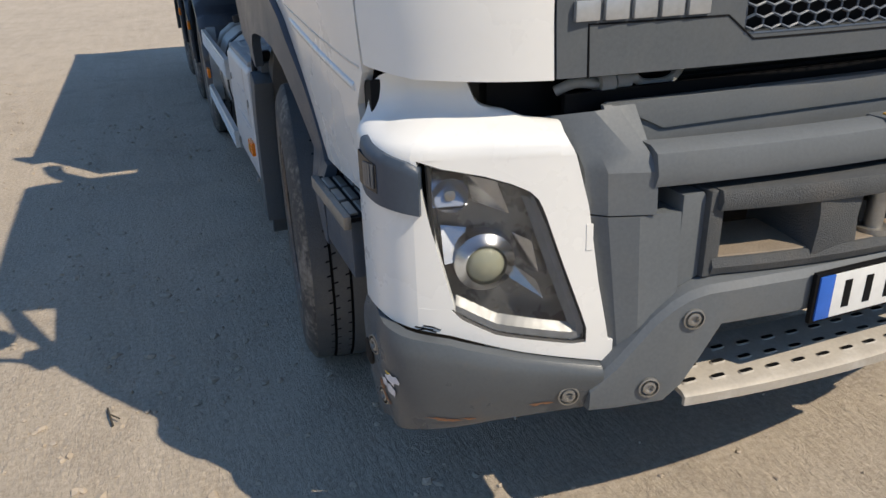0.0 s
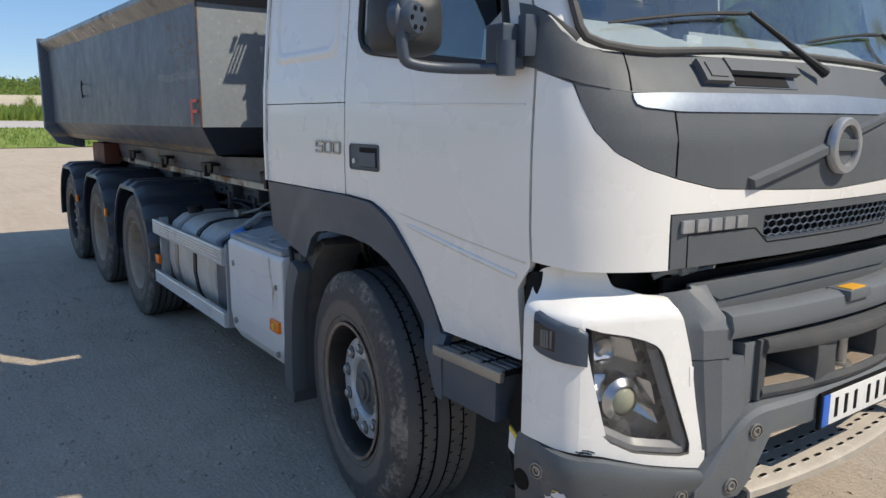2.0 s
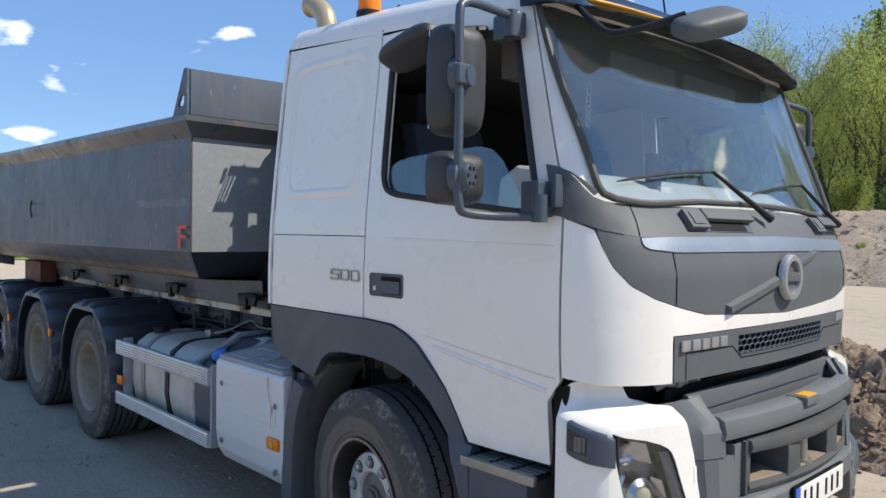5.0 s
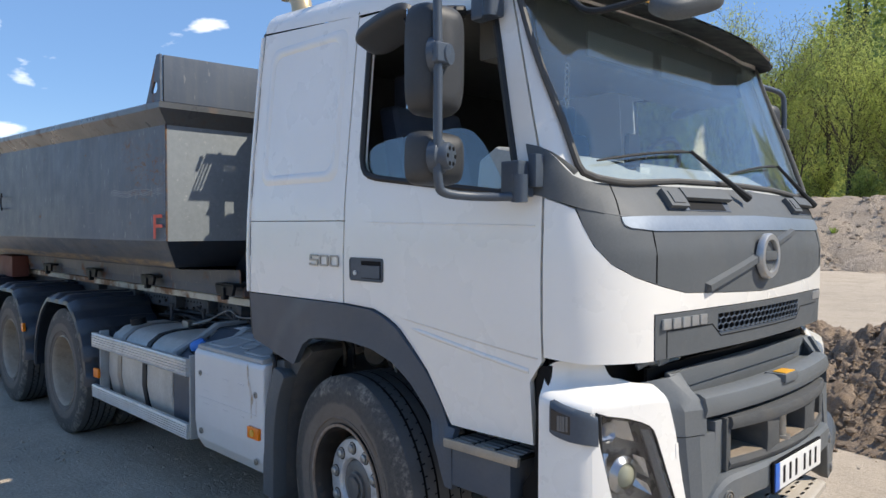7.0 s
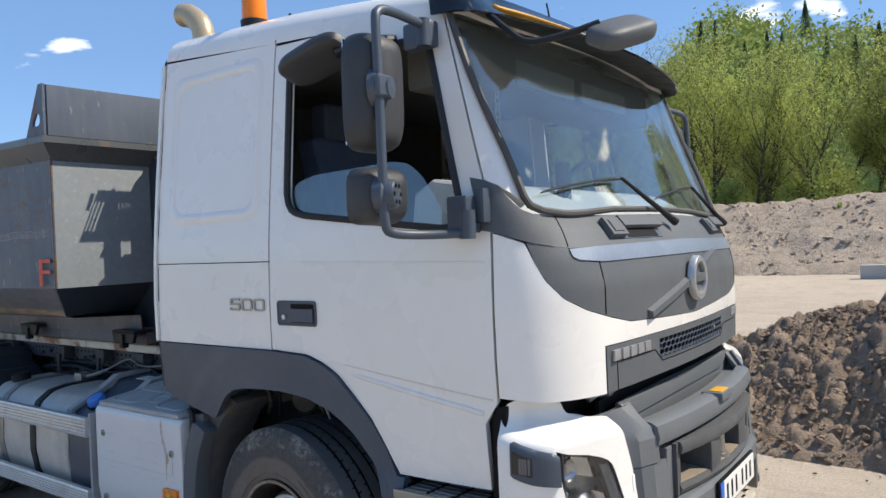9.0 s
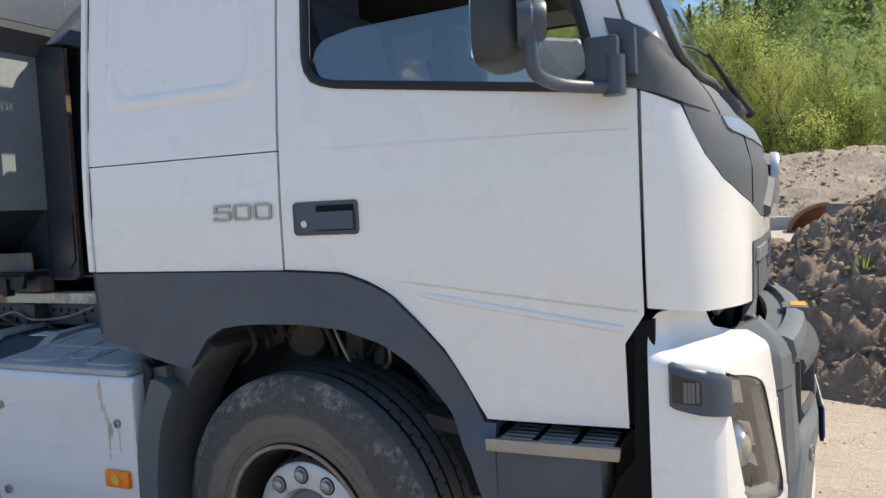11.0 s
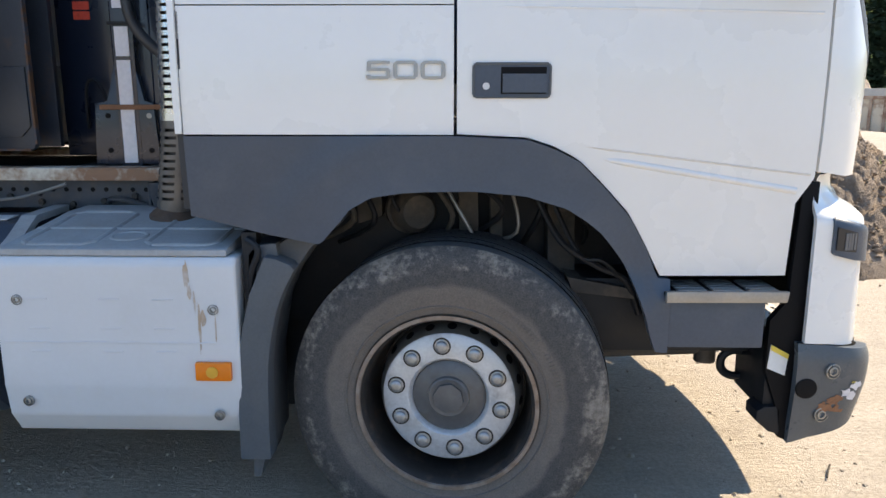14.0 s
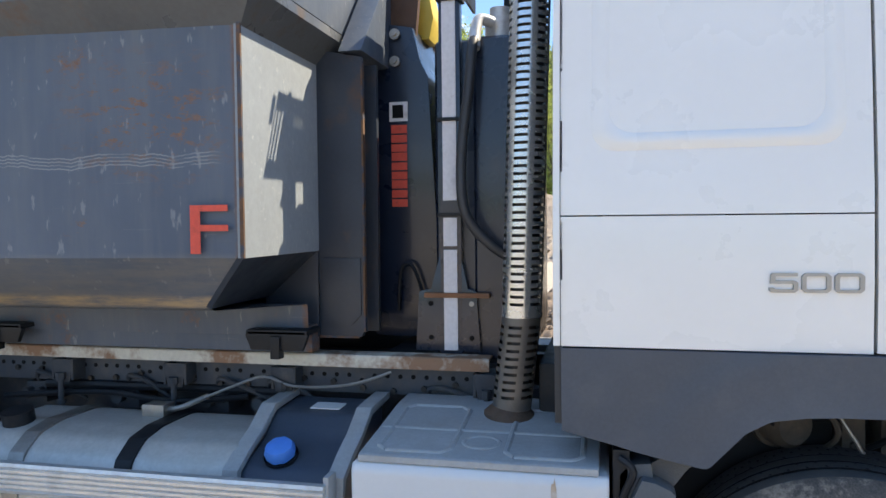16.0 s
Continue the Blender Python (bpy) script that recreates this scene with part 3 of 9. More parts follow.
PLAN = [(-0.84, -1.245), (0.3, -1.245), (0.8, -1.236), (1.10, -1.218), (1.20, -1.190), (1.28, -1.135), (1.34, -1.062), (1.385, -0.97), (1.412, -0.87),
        (1.430, -0.72), (1.445, -0.48), (1.458, -0.24), (1.463, 0.0)]
FINE = [PLAN[0], PLAN[1], PLAN[2]] + [tuple(p)[:2] for p in smooth_line([(x, y, 0) for x, y in PLAN[2:]], 5)][1:]
ARC = [FINE[0][0]]
for a, b in zip(FINE, FINE[1:]):
    ARC.append(ARC[-1] + math.dist(a, b))
MID = ARC[-1]
HALF = [(0.6, 0.955), (0.98, 0.966), (1.2, 0.984), (1.43, 0.998), (1.65, 1.0), (1.9, 0.993), (2.2, 0.972), (2.65, 0.935), (2.85, 0.915), (3.1, 0.89)]
HOOD = [(1.25, -0.005), (1.5, 0.0), (1.7, 0.0), (1.79, -0.022), (1.84, -0.046), (1.90, -0.085), (1.96, -0.135), (2.0, -0.16), (3.2, -0.16)]
RAKE = [(1.97, 0.0), (2.75, -0.28), (3.1, -0.41)]


def ease(v, a, b):
    t = min(1.0, max(0.0, (v - a) / (b - a)))
    return t * t * (3 - 2 * t)


def skin_at(s, z):
    right = s <= MID
    q = s if right else 2 * MID - s
    x, y = float(np.interp(q, ARC, [p[0] for p in FINE])), float(np.interp(q, ARC, [p[1] for p in FINE]))
    x += lerp(HOOD, z) * ease(q, 1.15, 1.6) + lerp(RAKE, z) * min(1.0, max(0.0, q / 1.35)) ** 1.3
    y *= lerp(HALF, z)
    return Vector((x, y if right else -y, z))


def cab(s, z, off=0.0):
    """The cab's skin: s runs along the side, round the corner and across the front."""
    p = skin_at(s, z)
    if off:
        ds, dz = skin_at(s + 0.01, z) - skin_at(s - 0.01, z), skin_at(s, z + 0.01) - skin_at(s, z - 0.01)
        p = p + off * ds.cross(dz).normalized()
    return p


def sy(y):
    """s on the front at that y."""
    q = float(np.interp(-abs(y), [p[1] for p in FINE[3:]], ARC[3:]))
    return q if y <= 0 else 2 * MID - q


def fl(*t):
    t = sorted(t)
    return lambda s: lerp(t, s)


def both(s):
    return s if s <= MID else 2 * MID - s


def screen_edge(z):
    """s of the windscreen's edge at that height."""
    return lerp([(1.955, 1.385), (1.985, 1.345), (2.021, 1.318), (2.175, 1.292), (2.355, 1.240), (2.518, 1.205), (2.76, 1.178)], z)


def side_panels(left):
    """The panels of one side of the cab."""
    def P(s, z, off=0.0):
        return cab(2 * MID - s if left else s, z, off)
    tag = "far side of the white cab" if left else ""
    bm = bmesh.new()
    sweep_patch(bm, P, steps(-0.84, 0.006, 0.07), fl((-1, 1.438), (1, 1.438)), fl((-1, 1.824), (1, 1.820)), 4, 0.02)
    lower = part("sleeper_side_panel", bm, WHITE, truck, "white lower sleeper panel")
    bm = bmesh.new()
    sweep_patch(bm, P, steps(-0.84, 0.006, 0.06), fl((-1, 1.8285), (1, 1.8245)), fl((-1, 2.87), (0, 2.80)), 14, 0.02)
    part("sleeper_side_panel", bm, WHITE, truck, "white upper sleeper panel with pressed rectangle")
    # pressed rectangle: a shallow rounded frame
    bm = bmesh.new()
    loop = []
    for cx, cz, a0 in ((-0.16, 2.115, -90), (-0.16, 2.66, 0), (-0.65, 2.66, 90), (-0.65, 2.115, 180)):
        for k in range(6):
            a = radians(a0 + 18 * k)
            loop.append((cx + 0.07 * math.cos(a), cz + 0.07 * math.sin(a)))
    rings = []
    for grow, off in ((0.030, 0.0005), (0.010, 0.009), (-0.008, 0.009), (-0.022, 0.0005)):
        ring = []
        for x, z in loop:
            dx, dz = x + 0.405, z - 2.39
            ring.append(bm.verts.new(P(x + grow * np.sign(dx), z + grow * np.sign(dz), off)))
        rings.append(ring)
    join_faces(bm, rings, True, False)
    part("pressed_frame", bm, WHITE, truck, angle=70)
    # door
    ARCH = [(0.016, 1.440), (0.236, 1.430), (0.32, 1.402), (0.397, 1.362), (0.48, 1.281), (0.564, 1.190), (0.633, 1.071), (0.675, 0.982), (1.3, 0.98)]
    WLOW = [(0.1, 2.17), (0.125, 2.11), (0.135, 2.07), (0.155, 2.042), (0.19, 2.026), (0.24, 2.014), (0.95, 1.928), (0.985, 1.932), (1.015, 1.95), (1.03, 1.975), (1.036, 2.01), (1.2, 2.01)]
    bm = bmesh.new()
    sweep_patch(bm, P, sorted(set(steps(0.016, 0.68, 0.03) + steps(0.68, 1.092, 0.08))), fl(*ARCH), lambda s: max(1.305, lerp(ARCH, s) + 0.002), 5, 0.03)
    sweep_patch(bm, P, sorted(set(steps(0.016, 0.47, 0.03) + steps(0.47, 1.146, 0.06) + [0.1, 0.125, 0.135, 0.155, 0.19, 0.24, 0.95, 0.985, 1.015, 1.03, 1.036])), lambda s: max(1.305, lerp(ARCH, s) + 0.002), fl(*WLOW), 9, 0.03)
    sweep_patch(bm, P, steps(0.016, 0.125, 0.05), fl(*WLOW), fl((0, 2.66), (1, 2.66)), 6, 0.03)
    sweep_patch(bm, P, steps(1.035, 1.146, 0.05), fl(*WLOW), fl((0, 2.66), (2, 2.66)), 6, 0.03)
    sweep_patch(bm, P, steps(0.016, 1.146, 0.08), fl((0, 2.66), (2, 2.66)), fl((0, 2.785), (2, 2.735)), 3, 0.03)
    sweep_patch(bm, P, steps(1.092, 1.145, 0.009), fl((1.092, 1.222), (1.146, 1.303)), fl((1, 1.305), (2, 1.305)), 2, 0.03)
    door = part("door", bm, WHITE, truck, "white cab door with a large side window")
    bm = bmesh.new()
    GTOP = [(0.13, 2.06), (0.15, 2.13), (0.19, 2.165), (0.30, 2.185), (0.74, 2.20), (0.82, 2.185), (0.88, 2.13), (0.96, 1.97), (1.03, 1.95)]
    sweep_patch(bm, P, steps(0.135, 1.0, 0.025), lambda s: lerp(WLOW, s) + 0.002, (fl((0, 2.645), (2, 2.645)) if left else (lambda s: max(lerp(WLOW, s) + 0.004, lerp(GTOP, s)))), 5, 0.004, -0.012)
    pane = part("pane", bm, SIDEPANE, door, "side window" if left else "side window wound half down")
    pane.visible_shadow = False
    bm = bmesh.new()
    edge = [(0.125, z) for z in steps(2.11, 2.66, 0.1)] + [(s, 2.66) for s in steps(0.2, 1.0, 0.1)] + [(1.036, z) for z in steps(2.66, 2.01, 0.1)] + [(s, lerp(WLOW, s)) for s in [1.03, 1.015, 0.985] + steps(0.95, 0.24, 0.06) + [0.19, 0.155, 0.135]]
    tube(bm, [P(s, z, 0.0) for s, z in edge + edge[:1]], 0.015, 6, False)
    part("window_seal", bm, RUBBER_SEAL, door, "black rubber seal")
    # handle recess
    bm = bmesh.new()
    sweep_patch(bm, P, steps(0.066, 0.300, 0.04), fl((0, 1.552), (1, 1.552)), fl((0, 1.652), (1, 1.652)), 3, 0.01, 0.003)
    handle = part("door_handle", bm, DARKPL, door, "black recessed door handle")
    bm = bmesh.new()
    sweep_patch(bm, P, steps(0.150, 0.288, 0.04), fl((0, 1.562), (1, 1.562)), fl((0, 1.642), (1, 1.642)), 3, 0.006, 0.0045)
    part("recess", bm, DEEPBLACK, door)
    bm = bmesh.new()
    sweep_patch(bm, P, steps(0.155, 0.288, 0.04), fl((0, 1.566), (1, 1.566)), fl((0, 1.622), (1, 1.622)), 2, 0.010, 0.012)
    part("grip", bm, DARKPL, door)
    bm = bmesh.new()
    c = P(0.105, 1.585, 0.003)
    tube(bm, [c, c + Vector((0, 0.006 if left else -0.006, 0))], 0.011, 12)
    part("lock", bm, STEEL, door, "steel key lock")
    # rounded rim round the handle
    bm = bmesh.new()
    rim = [(0.066, 1.56), (0.066, 1.644), (0.074, 1.652), (0.292, 1.652), (0.30, 1.644), (0.30, 1.56), (0.292, 1.552), (0.074, 1.552), (0.066, 1.56)]
    tube(bm, [P(s, z, 0.003) for s, z in rim], 0.004, 6, False)
    part("handle_rim", bm, PLASTIC, door)
    # feature lines pressed into the door
    for a, b, r in (((0.36, 1.408), (1.13, 1.312), 0.0045), ((0.42, 1.372), (1.09, 1.262), 0.014), ((0.04, 1.822), (1.12, 1.800), 0.0050)):
        bm = bmesh.new()
        n = 12
        pts = [P(a[0] + (b[0] - a[0]) * k / n, a[1] + (b[1] - a[1]) * k / n, -r * 0.55) for k in range(n + 1)]
        tube(bm, pts, [r * min(1, 0.3 + k / 3) for k in range(n + 1)], 8)
        part("crease", bm, CREASE if r < 0.0046 else WHITE, door, angle=80)
    # A-pillar and dark quarter panel at the mirror foot
    bm = bmesh.new()
    def pillar(u, z, off=0.0):
        return P(1.156 + (screen_edge(z) - 1.156) * u, z, off)
    sweep_patch(bm, pillar, steps(0.0, 1.0, 0.34), fl((0, 2.09), (0.5, 2.06), (1, 2.0)), fl((0, 2.735), (1, 2.73)), 10, 0.03)
    part("windscreen_pillar", bm, WHITE, truck, "white windscreen pillar")
    bm = bmesh.new()
    sweep_patch(bm, P, steps(1.10, 1.40, 0.03), fl((1.10, 1.915), (1.155, 1.905), (1.30, 1.862), (1.40, 1.845)), fl((1.10, 2.105), (1.16, 2.09), (1.21, 2.055), (1.27, 1.985), (1.33, 1.965), (1.41, 1.958)), 6, 0.03, 0.004)
    part("quarter_panel", bm, PLASTIC, truck, "dark grey plastic quarter panel")
    bm = bmesh.new()
    sweep_patch(bm, P, [1.0925, 1.12, 1.147], fl((1, 0.98), (1.2, 0.98)), fl((1, 1.28), (1.092, 1.28), (1.147, 1.312)), 3, 0.02, -0.03)
    part("door_gap_plate", bm, DEEPBLACK, truck)
    # wheel-arch fender with its flare
    FHI = [(-0.84, 1.432), (0.016, 1.434), (0.236, 1.424), (0.32, 1.396), (0.397, 1.356), (0.48, 1.275), (0.564, 1.183), (0.633, 1.064), (0.669, 0.976), (0.75, 0.970)]
    FLO = [(-0.84, 1.178), (-0.635, 1.128), (-0.43, 1.090), (-0.415, 1.098), (-0.37, 1.150), (-0.322, 1.205), (-0.255, 1.243), (-0.16, 1.258), (-0.09, 1.262), (0.07, 1.265), (0.233, 1.250), (0.364, 1.209),
           (0.430, 1.168), (0.481, 1.125), (0.525, 1.07), (0.566, 1.013), (0.60, 0.935), (0.638, 0.837), (0.664, 0.733), (0.705, 0.728), (0.75, 0.728)]

    def F(s, z, off=0.0):
        lo = lerp(FLO, s)
        swell = 0.012 * math.exp(-max(0.0, z - lo) / 0.10) * ease(s, -0.62, -0.3) * (1 - 0.75 * ease(s, 0.5, 0.7))
        swell += 0.012 * (1 - ease(math.hypot(s - 0.06, z - 0.72), 0.74, 0.86)) * (1 - 0.8 * ease(s, 0.42, 0.6))
        return P(s, z, off + 0.004 + swell + (0.03 * ease(1.0 - z, 0.0, 0.1) if s > 0.5 else 0))
    bm = bmesh.new()
    ss = sorted(set(steps(-0.84, -0.70, 0.05) + steps(-0.70, -0.1, 0.0125) + steps(-0.1, 0.36, 0.03) + steps(0.36, 0.71, 0.02)))
    sweep_patch(bm, F, ss, fl(*FLO), fl(*FHI), 34, 0.035)
    part("fender", bm, DARKPL, truck, "dark grey plastic wheel-arch fender, chipped at its rear edge")
    # skirt and entry step
    sg = 1 if left else -1
    bm = bmesh.new()
    box(bm, 0.705, 1.02, sg * 1.225 if not left else sg * 0.95, sg * 0.95 if not left else sg * 1.225, 0.745, 0.905, 0.012)
    step = part("entry_step", bm, DARKPL, truck, "dark step box with a perforated metal tread")
    bm = bmesh.new()
    y0, y1 = sorted((sg * 1.255, sg * 1.235))
    prism(bm, [(0.69, 0.905), (1.075, 0.908), (1.080, 0.945), (0.69, 0.942)], "y", y0, y1, 0.006)
    part("step_lip", bm, DULL, step, "worn steel step edge")
    bm = bmesh.new()
    y0, y1 = sorted((sg * 1.236, sg * 1.02))
    box(bm, 0.69, 1.07, y0, y1, 0.926, 0.936, 0.0)
    part("tread_base", bm, DEEPBLACK, step)
    bm = bmesh.new()
    for gx in (0.73, 0.845, 0.96):
        for k in range(5):
            yy = sg * (1.222 - 0.033 * k)
            box(bm, gx, gx + 0.095, yy - 0.011, yy + 0.011, 0.936, 0.944, 0.002, 1)
    part("tread", bm, DULL, step, "perforated steel tread")


side_panels(False)
side_panels(True)

# 500 on both sleeper panels
FIVE = [(0.006, 0), (0.066, 0), (0.074, 0.008), (0.074, 0.031), (0.067, 0.038), (0.015, 0.038), (0.016, 0.052), (0.073, 0.052), (0.073, 0.062), (0.008, 0.062), (0.004, 0.058), (0.002, 0.028), (0.062, 0.028), (0.063, 0.026), (0.063, 0.012), (0.061, 0.010), (0.014, 0.010), (0.012, 0.015), (0, 0.015), (0, 0.006)]
ZERO_OUT = [(0.010, 0), (0.064, 0), (0.074, 0.010), (0.074, 0.052), (0.064, 0.062), (0.010, 0.062), (0, 0.052), (0, 0.010)]
ZERO_IN = [(0.015, 0.010), (0.059, 0.010), (0.063, 0.014), (0.063, 0.048), (0.059, 0.052), (0.015, 0.052), (0.011, 0.048), (0.011, 0.014)]
for sg, rz in ((-1, 0), (1, 180)):
    m = Matrix.Translation((-0.142, sg * 1.2455, 1.633)) @ Euler((radians(90), 0, radians(rz))).to_matrix().to_4x4() @ Matrix.Shear("XY", 4, (0.26, 0))
    for k, digit in enumerate("500"):
        def put(p, up, k=k, m=m):
            return m @ Vector((p[0] - 0.037 + 0.084 * (k - 1), 0.88 * (p[1] - 0.031), up))
        bm = bmesh.new()
        if digit == "5":
            rings = [[bm.verts.new(put(p, up)) for p in FIVE] for up in (0.0, 0.0065)]
            join_faces(bm, rings, True, False)
            bm.faces.new(rings[1])
        else:
            rings = [[bm.verts.new(put(p, up)) for p in loop] for loop, up in ((ZERO_OUT, 0.0), (ZERO_OUT, 0.0065), (ZERO_IN, 0.0065), (ZERO_IN, 0.0))]
            join_faces(bm, rings, True, False)
        part("digit", bm, LETTER, truck, "raised grey digit of the number 500", angle=20)

# white front: corners and the strip under the dark face
FACE_LO = [(1.284, 1.86), (1.301, 1.804), (1.342, 1.726), (1.408, 1.662), (1.509, 1.614), (1.632, 1.579), (1.798, 1.545), (2.084, 1.53), (MID, 1.515)]
bm = bmesh.new()
WTOP = lambda s: lerp([(1.15, 1.905)] + FACE_LO, both(s)) - 0.003
for left in (False, True):
    def PP(s, z, off=0.0, left=left):
        return cab(2 * MID - s if left else s, z, off)
    sweep_patch(bm, PP, sorted(set(steps(1.156, 1.30, 0.024) + steps(1.30, sy(-0.872), 0.02))), fl((1.15, 1.322), (1.3, 1.302), (1.6, 1.297)), WTOP, 12, 0.025)
sweep_patch(bm, cab, steps(sy(-0.872), sy(0.872), 0.05), lambda s: 1.473, WTOP, 4, 0.025)
front = part("front_panel", bm, WHITE, truck, "white lower front panel of the cab")

# dark face between white panel and metal strip
bm = bmesh.new()
FT = [(1.28, 1.866), (1.36, 1.852), (1.47, 1.836), (1.48, 1.800), (1.55, 1.786), (1.635, 1.780), (MID, 1.782)]
ss = sorted(set(steps(1.285, sy(-0.86), 0.02) + steps(sy(-0.86), sy(0.86), 0.06) + [2 * MID - s for s in steps(1.285, sy(-0.86), 0.02)]))
sweep_patch(bm, cab, ss, lambda s: lerp(FACE_LO, both(s)), lambda s: max(lerp(FACE_LO, both(s)) + 0.001, lerp(FT, both(s))), 7, 0.025, 0.001)
face = part("face_panel", bm, PLASTIC, truck, "dark grey plastic face panel")
for y in (-0.86, 0.86):
    bm = bmesh.new()
    tube(bm, [cab(sy(y), z, 0.0) for z in steps(1.588, 1.785, 0.05)], 0.004, 6)
    part("panel_joint", bm, DEEPBLACK, face)
bm = bmesh.new()
ss = sorted(steps(1.472, 2 * MID - 1.472, 0.05) + [1.478, 1.49, 1.505, 2 * MID - 1.478, 2 * MID - 1.49, 2 * MID - 1.505])
ST = lambda s: lerp([(1.472, 1.816), (1.478, 1.802), (1.505, 1.792), (1.635, 1.781), (MID, 1.783)], both(s))
sweep_patch(bm, cab, ss, ST, lambda s: lerp([(1.472, 1.832), (1.635, 1.837), (MID, 1.847)], both(s)), 3, 0.02, 0.006)
part("metal_strip", bm, STRIP, truck, "pale satin metal strip across the face")
# hood under the windscreen
bm = bmesh.new()
sweep_patch(bm, cab, steps(1.36, 2 * MID - 1.36, 0.06), lambda s: lerp([(1.36, 1.853), (1.47, 1.836), (1.635, 1.838), (MID, 1.848)], both(s)), lambda s: lerp([(1.36, 1.958), (sy(-0.9), 1.958), (MID, 1.968)], both(s)), 7, 0.02, 0.001)
hood = part("hood", bm, PLASTIC, truck, "dark grey hood under the windscreen")
for y in (-1.06, 1.06):
    bm = bmesh.new()
    tube(bm, [cab(1.473 + 0.027 * k / 4 if y < 0 else 2 * MID - 1.473 - 0.027 * k / 4, 1.842 + 0.112 * k / 4, 0.001) for k in range(5)], 0.003, 6)
    part("panel_joint", bm, DEEPBLACK, hood)
for y0, y1 in ((-0.70, -0.20), (0.56, 1.06)):
    # fold-out grips
    bm = bmesh.new()
    sweep_patch(bm, cab, steps(sy(y0), sy(y1), 0.05), lambda s: 1.862, lambda s: 1.930, 3, 0.012, 0.004)
    g = part("grip_plate", bm, DARKPL, hood)
    bm = bmesh.new()
    sweep_patch(bm, cab, steps(sy(y0), sy(y0 + 0.13), 0.03), lambda s: 1.868, lambda s: 1.934, 3, 0.022, 0.026)
    grip = part("grip_block", bm, PLASTIC, hood, "dark block at the grip's end")
    bm = bmesh.new()
    sweep_patch(bm, cab, steps(sy(y0 + 0.025), sy(y0 + 0.105), 0.03), lambda s: 1.880, lambda s: 1.922, 2, 0.006, 0.030)
    part("grip_button", bm, PLASTIC, hood)
    bm = bmesh.new()
    sweep_patch(bm, cab, steps(sy(y0 + 0.135), sy(y1 + 0.02), 0.05), lambda s: 1.900, lambda s: 1.940, 3, 0.022, 0.030)
    part("grip_handle", bm, PLASTIC, hood, "dark fold-out hood grip")
    bm = bmesh.new()
    sweep_patch(bm, cab, steps(sy(y0 + 0.16), sy(y1 - 0.05), 0.05), lambda s: 1.866, lambda s: 1.902, 1, 0.004, 0.0065)
    part("grip_recess", bm, DEEPBLACK, hood)

# windscreen
def screen(u, z, off=0.0):
    e = screen_edge(z)
    return cab(e + (2 * MID - 2 * e) * u, z, off)


SLO = lambda u: lerp([(0.0, 1.990), (0.02, 1.972), (0.10, 1.958), (0.28, 1.980), (0.5, 1.985)], min(u, 1 - u))
bm = bmesh.new()
sweep_patch(bm, screen, sorted(set(steps(0.0, 1.0, 0.03) + [0.01, 0.02, 0.98, 0.99])), SLO, lambda u: 2.76, 10, 0.005, -0.004)
ws = part("windscreen", bm, PANE, truck, "large tinted windscreen reflecting the sky")
ws.visible_shadow = False
TRIM = surface("dusty_rubber_trim", (0.050, 0.050, 0.050), (0.085, 0.082, 0.078), 0.6, 0.06, grain=6)
bm = bmesh.new()
ring = [screen(0, z, 0.013) for z in steps(2.74, 2.02, 0.08)] + [screen(u, SLO(u), 0.010) for u in [0.0, 0.01, 0.02] + steps(0.04, 0.96, 0.04) + [0.98, 0.99, 1.0]] + [screen(1, z, 0.013) for z in steps(2.02, 2.74, 0.08)]
tube(bm, ring, 0.014, 8)
part("windscreen_seal", bm, TRIM, truck, "dusty grey rubber windscreen surround")

# roof
bm = bmesh.new()
EDGE = [(-0.84, 2.87), (0.0, 2.80), (1.146, 2.735), (1.3, 2.735), (MID, 2.76)]
TOPZ = [(-0.84, 3.01), (0.0, 2.965), (0.8, 2.90), (1.3, 2.87), (MID, 2.885)]
rows_ = []
for s in steps(-0.84, 2 * MID + 0.84, 0.07):
    q = both(s)
    e, top = lerp(EDGE, q), lerp(TOPZ, q)
    a = cab(s, e, 0.0)
    col = [bm.verts.new(a)]
    cx = min(a.x, 0.75)
    for k in range(1, 8):
        t = k / 7
        ang = t * math.pi / 2
        inward = (1 - math.cos(ang)) * 0.16
        d = Vector((cx - a.x, -a.y, 0))
        d = d.normalized() * inward if d.length > 0 else d
        col.append(bm.verts.new((a.x + d.x, a.y + d.y, e + (top - e) * math.sin(ang))))
    d = Vector((cx - a.x, -a.y, 0))
    for t in (0.45, 1.0):
        p = Vector((a.x, a.y, 0)) + d * t
        col.append(bm.verts.new((p.x, p.y, top + 0.03 * t)))
    rows_.append(col)
join_faces(bm, rows_, False, False)
roof = part("roof", bm, WHITE, truck, "white cab roof", angle=60)
bm = bmesh.new()
tube(bm, [cab(0.01, 2.805, -0.002), Vector((0.0, -1.10, 2.90)), Vector((0.0, -1.04, 2.958))], 0.006, 6)
part("roof_seam", bm, DEEPBLACK, truck)
# rear wall of the cab: unseen, coloured dark to deepen the shade behind it
bm = bmesh.new()
prof = [(skin_at(-0.84, z).y, z) for z in steps(1.2, 2.87, 0.15)] + [(-1.06, 2.97), (-0.95, 3.01)]
prism(bm, prof + [(-y, z) for y, z in reversed(prof)], "x", -0.86, -0.835, 0.0)
part("rear_wall", bm, INTERIOR, truck, "rear wall of the cab, coloured dark to deepen the shade behind")
bm = bmesh.new()
prism(bm, [(skin_at(-0.84, z).y, z) for z in steps(1.44, 2.85, 0.2)] + [(skin_at(-0.84, z).y - 0.012, z) for z in steps(2.85, 1.44, 0.2)], "x", -0.862, -0.842, 0.0)
part("rear_edge", bm, WHITE, truck)

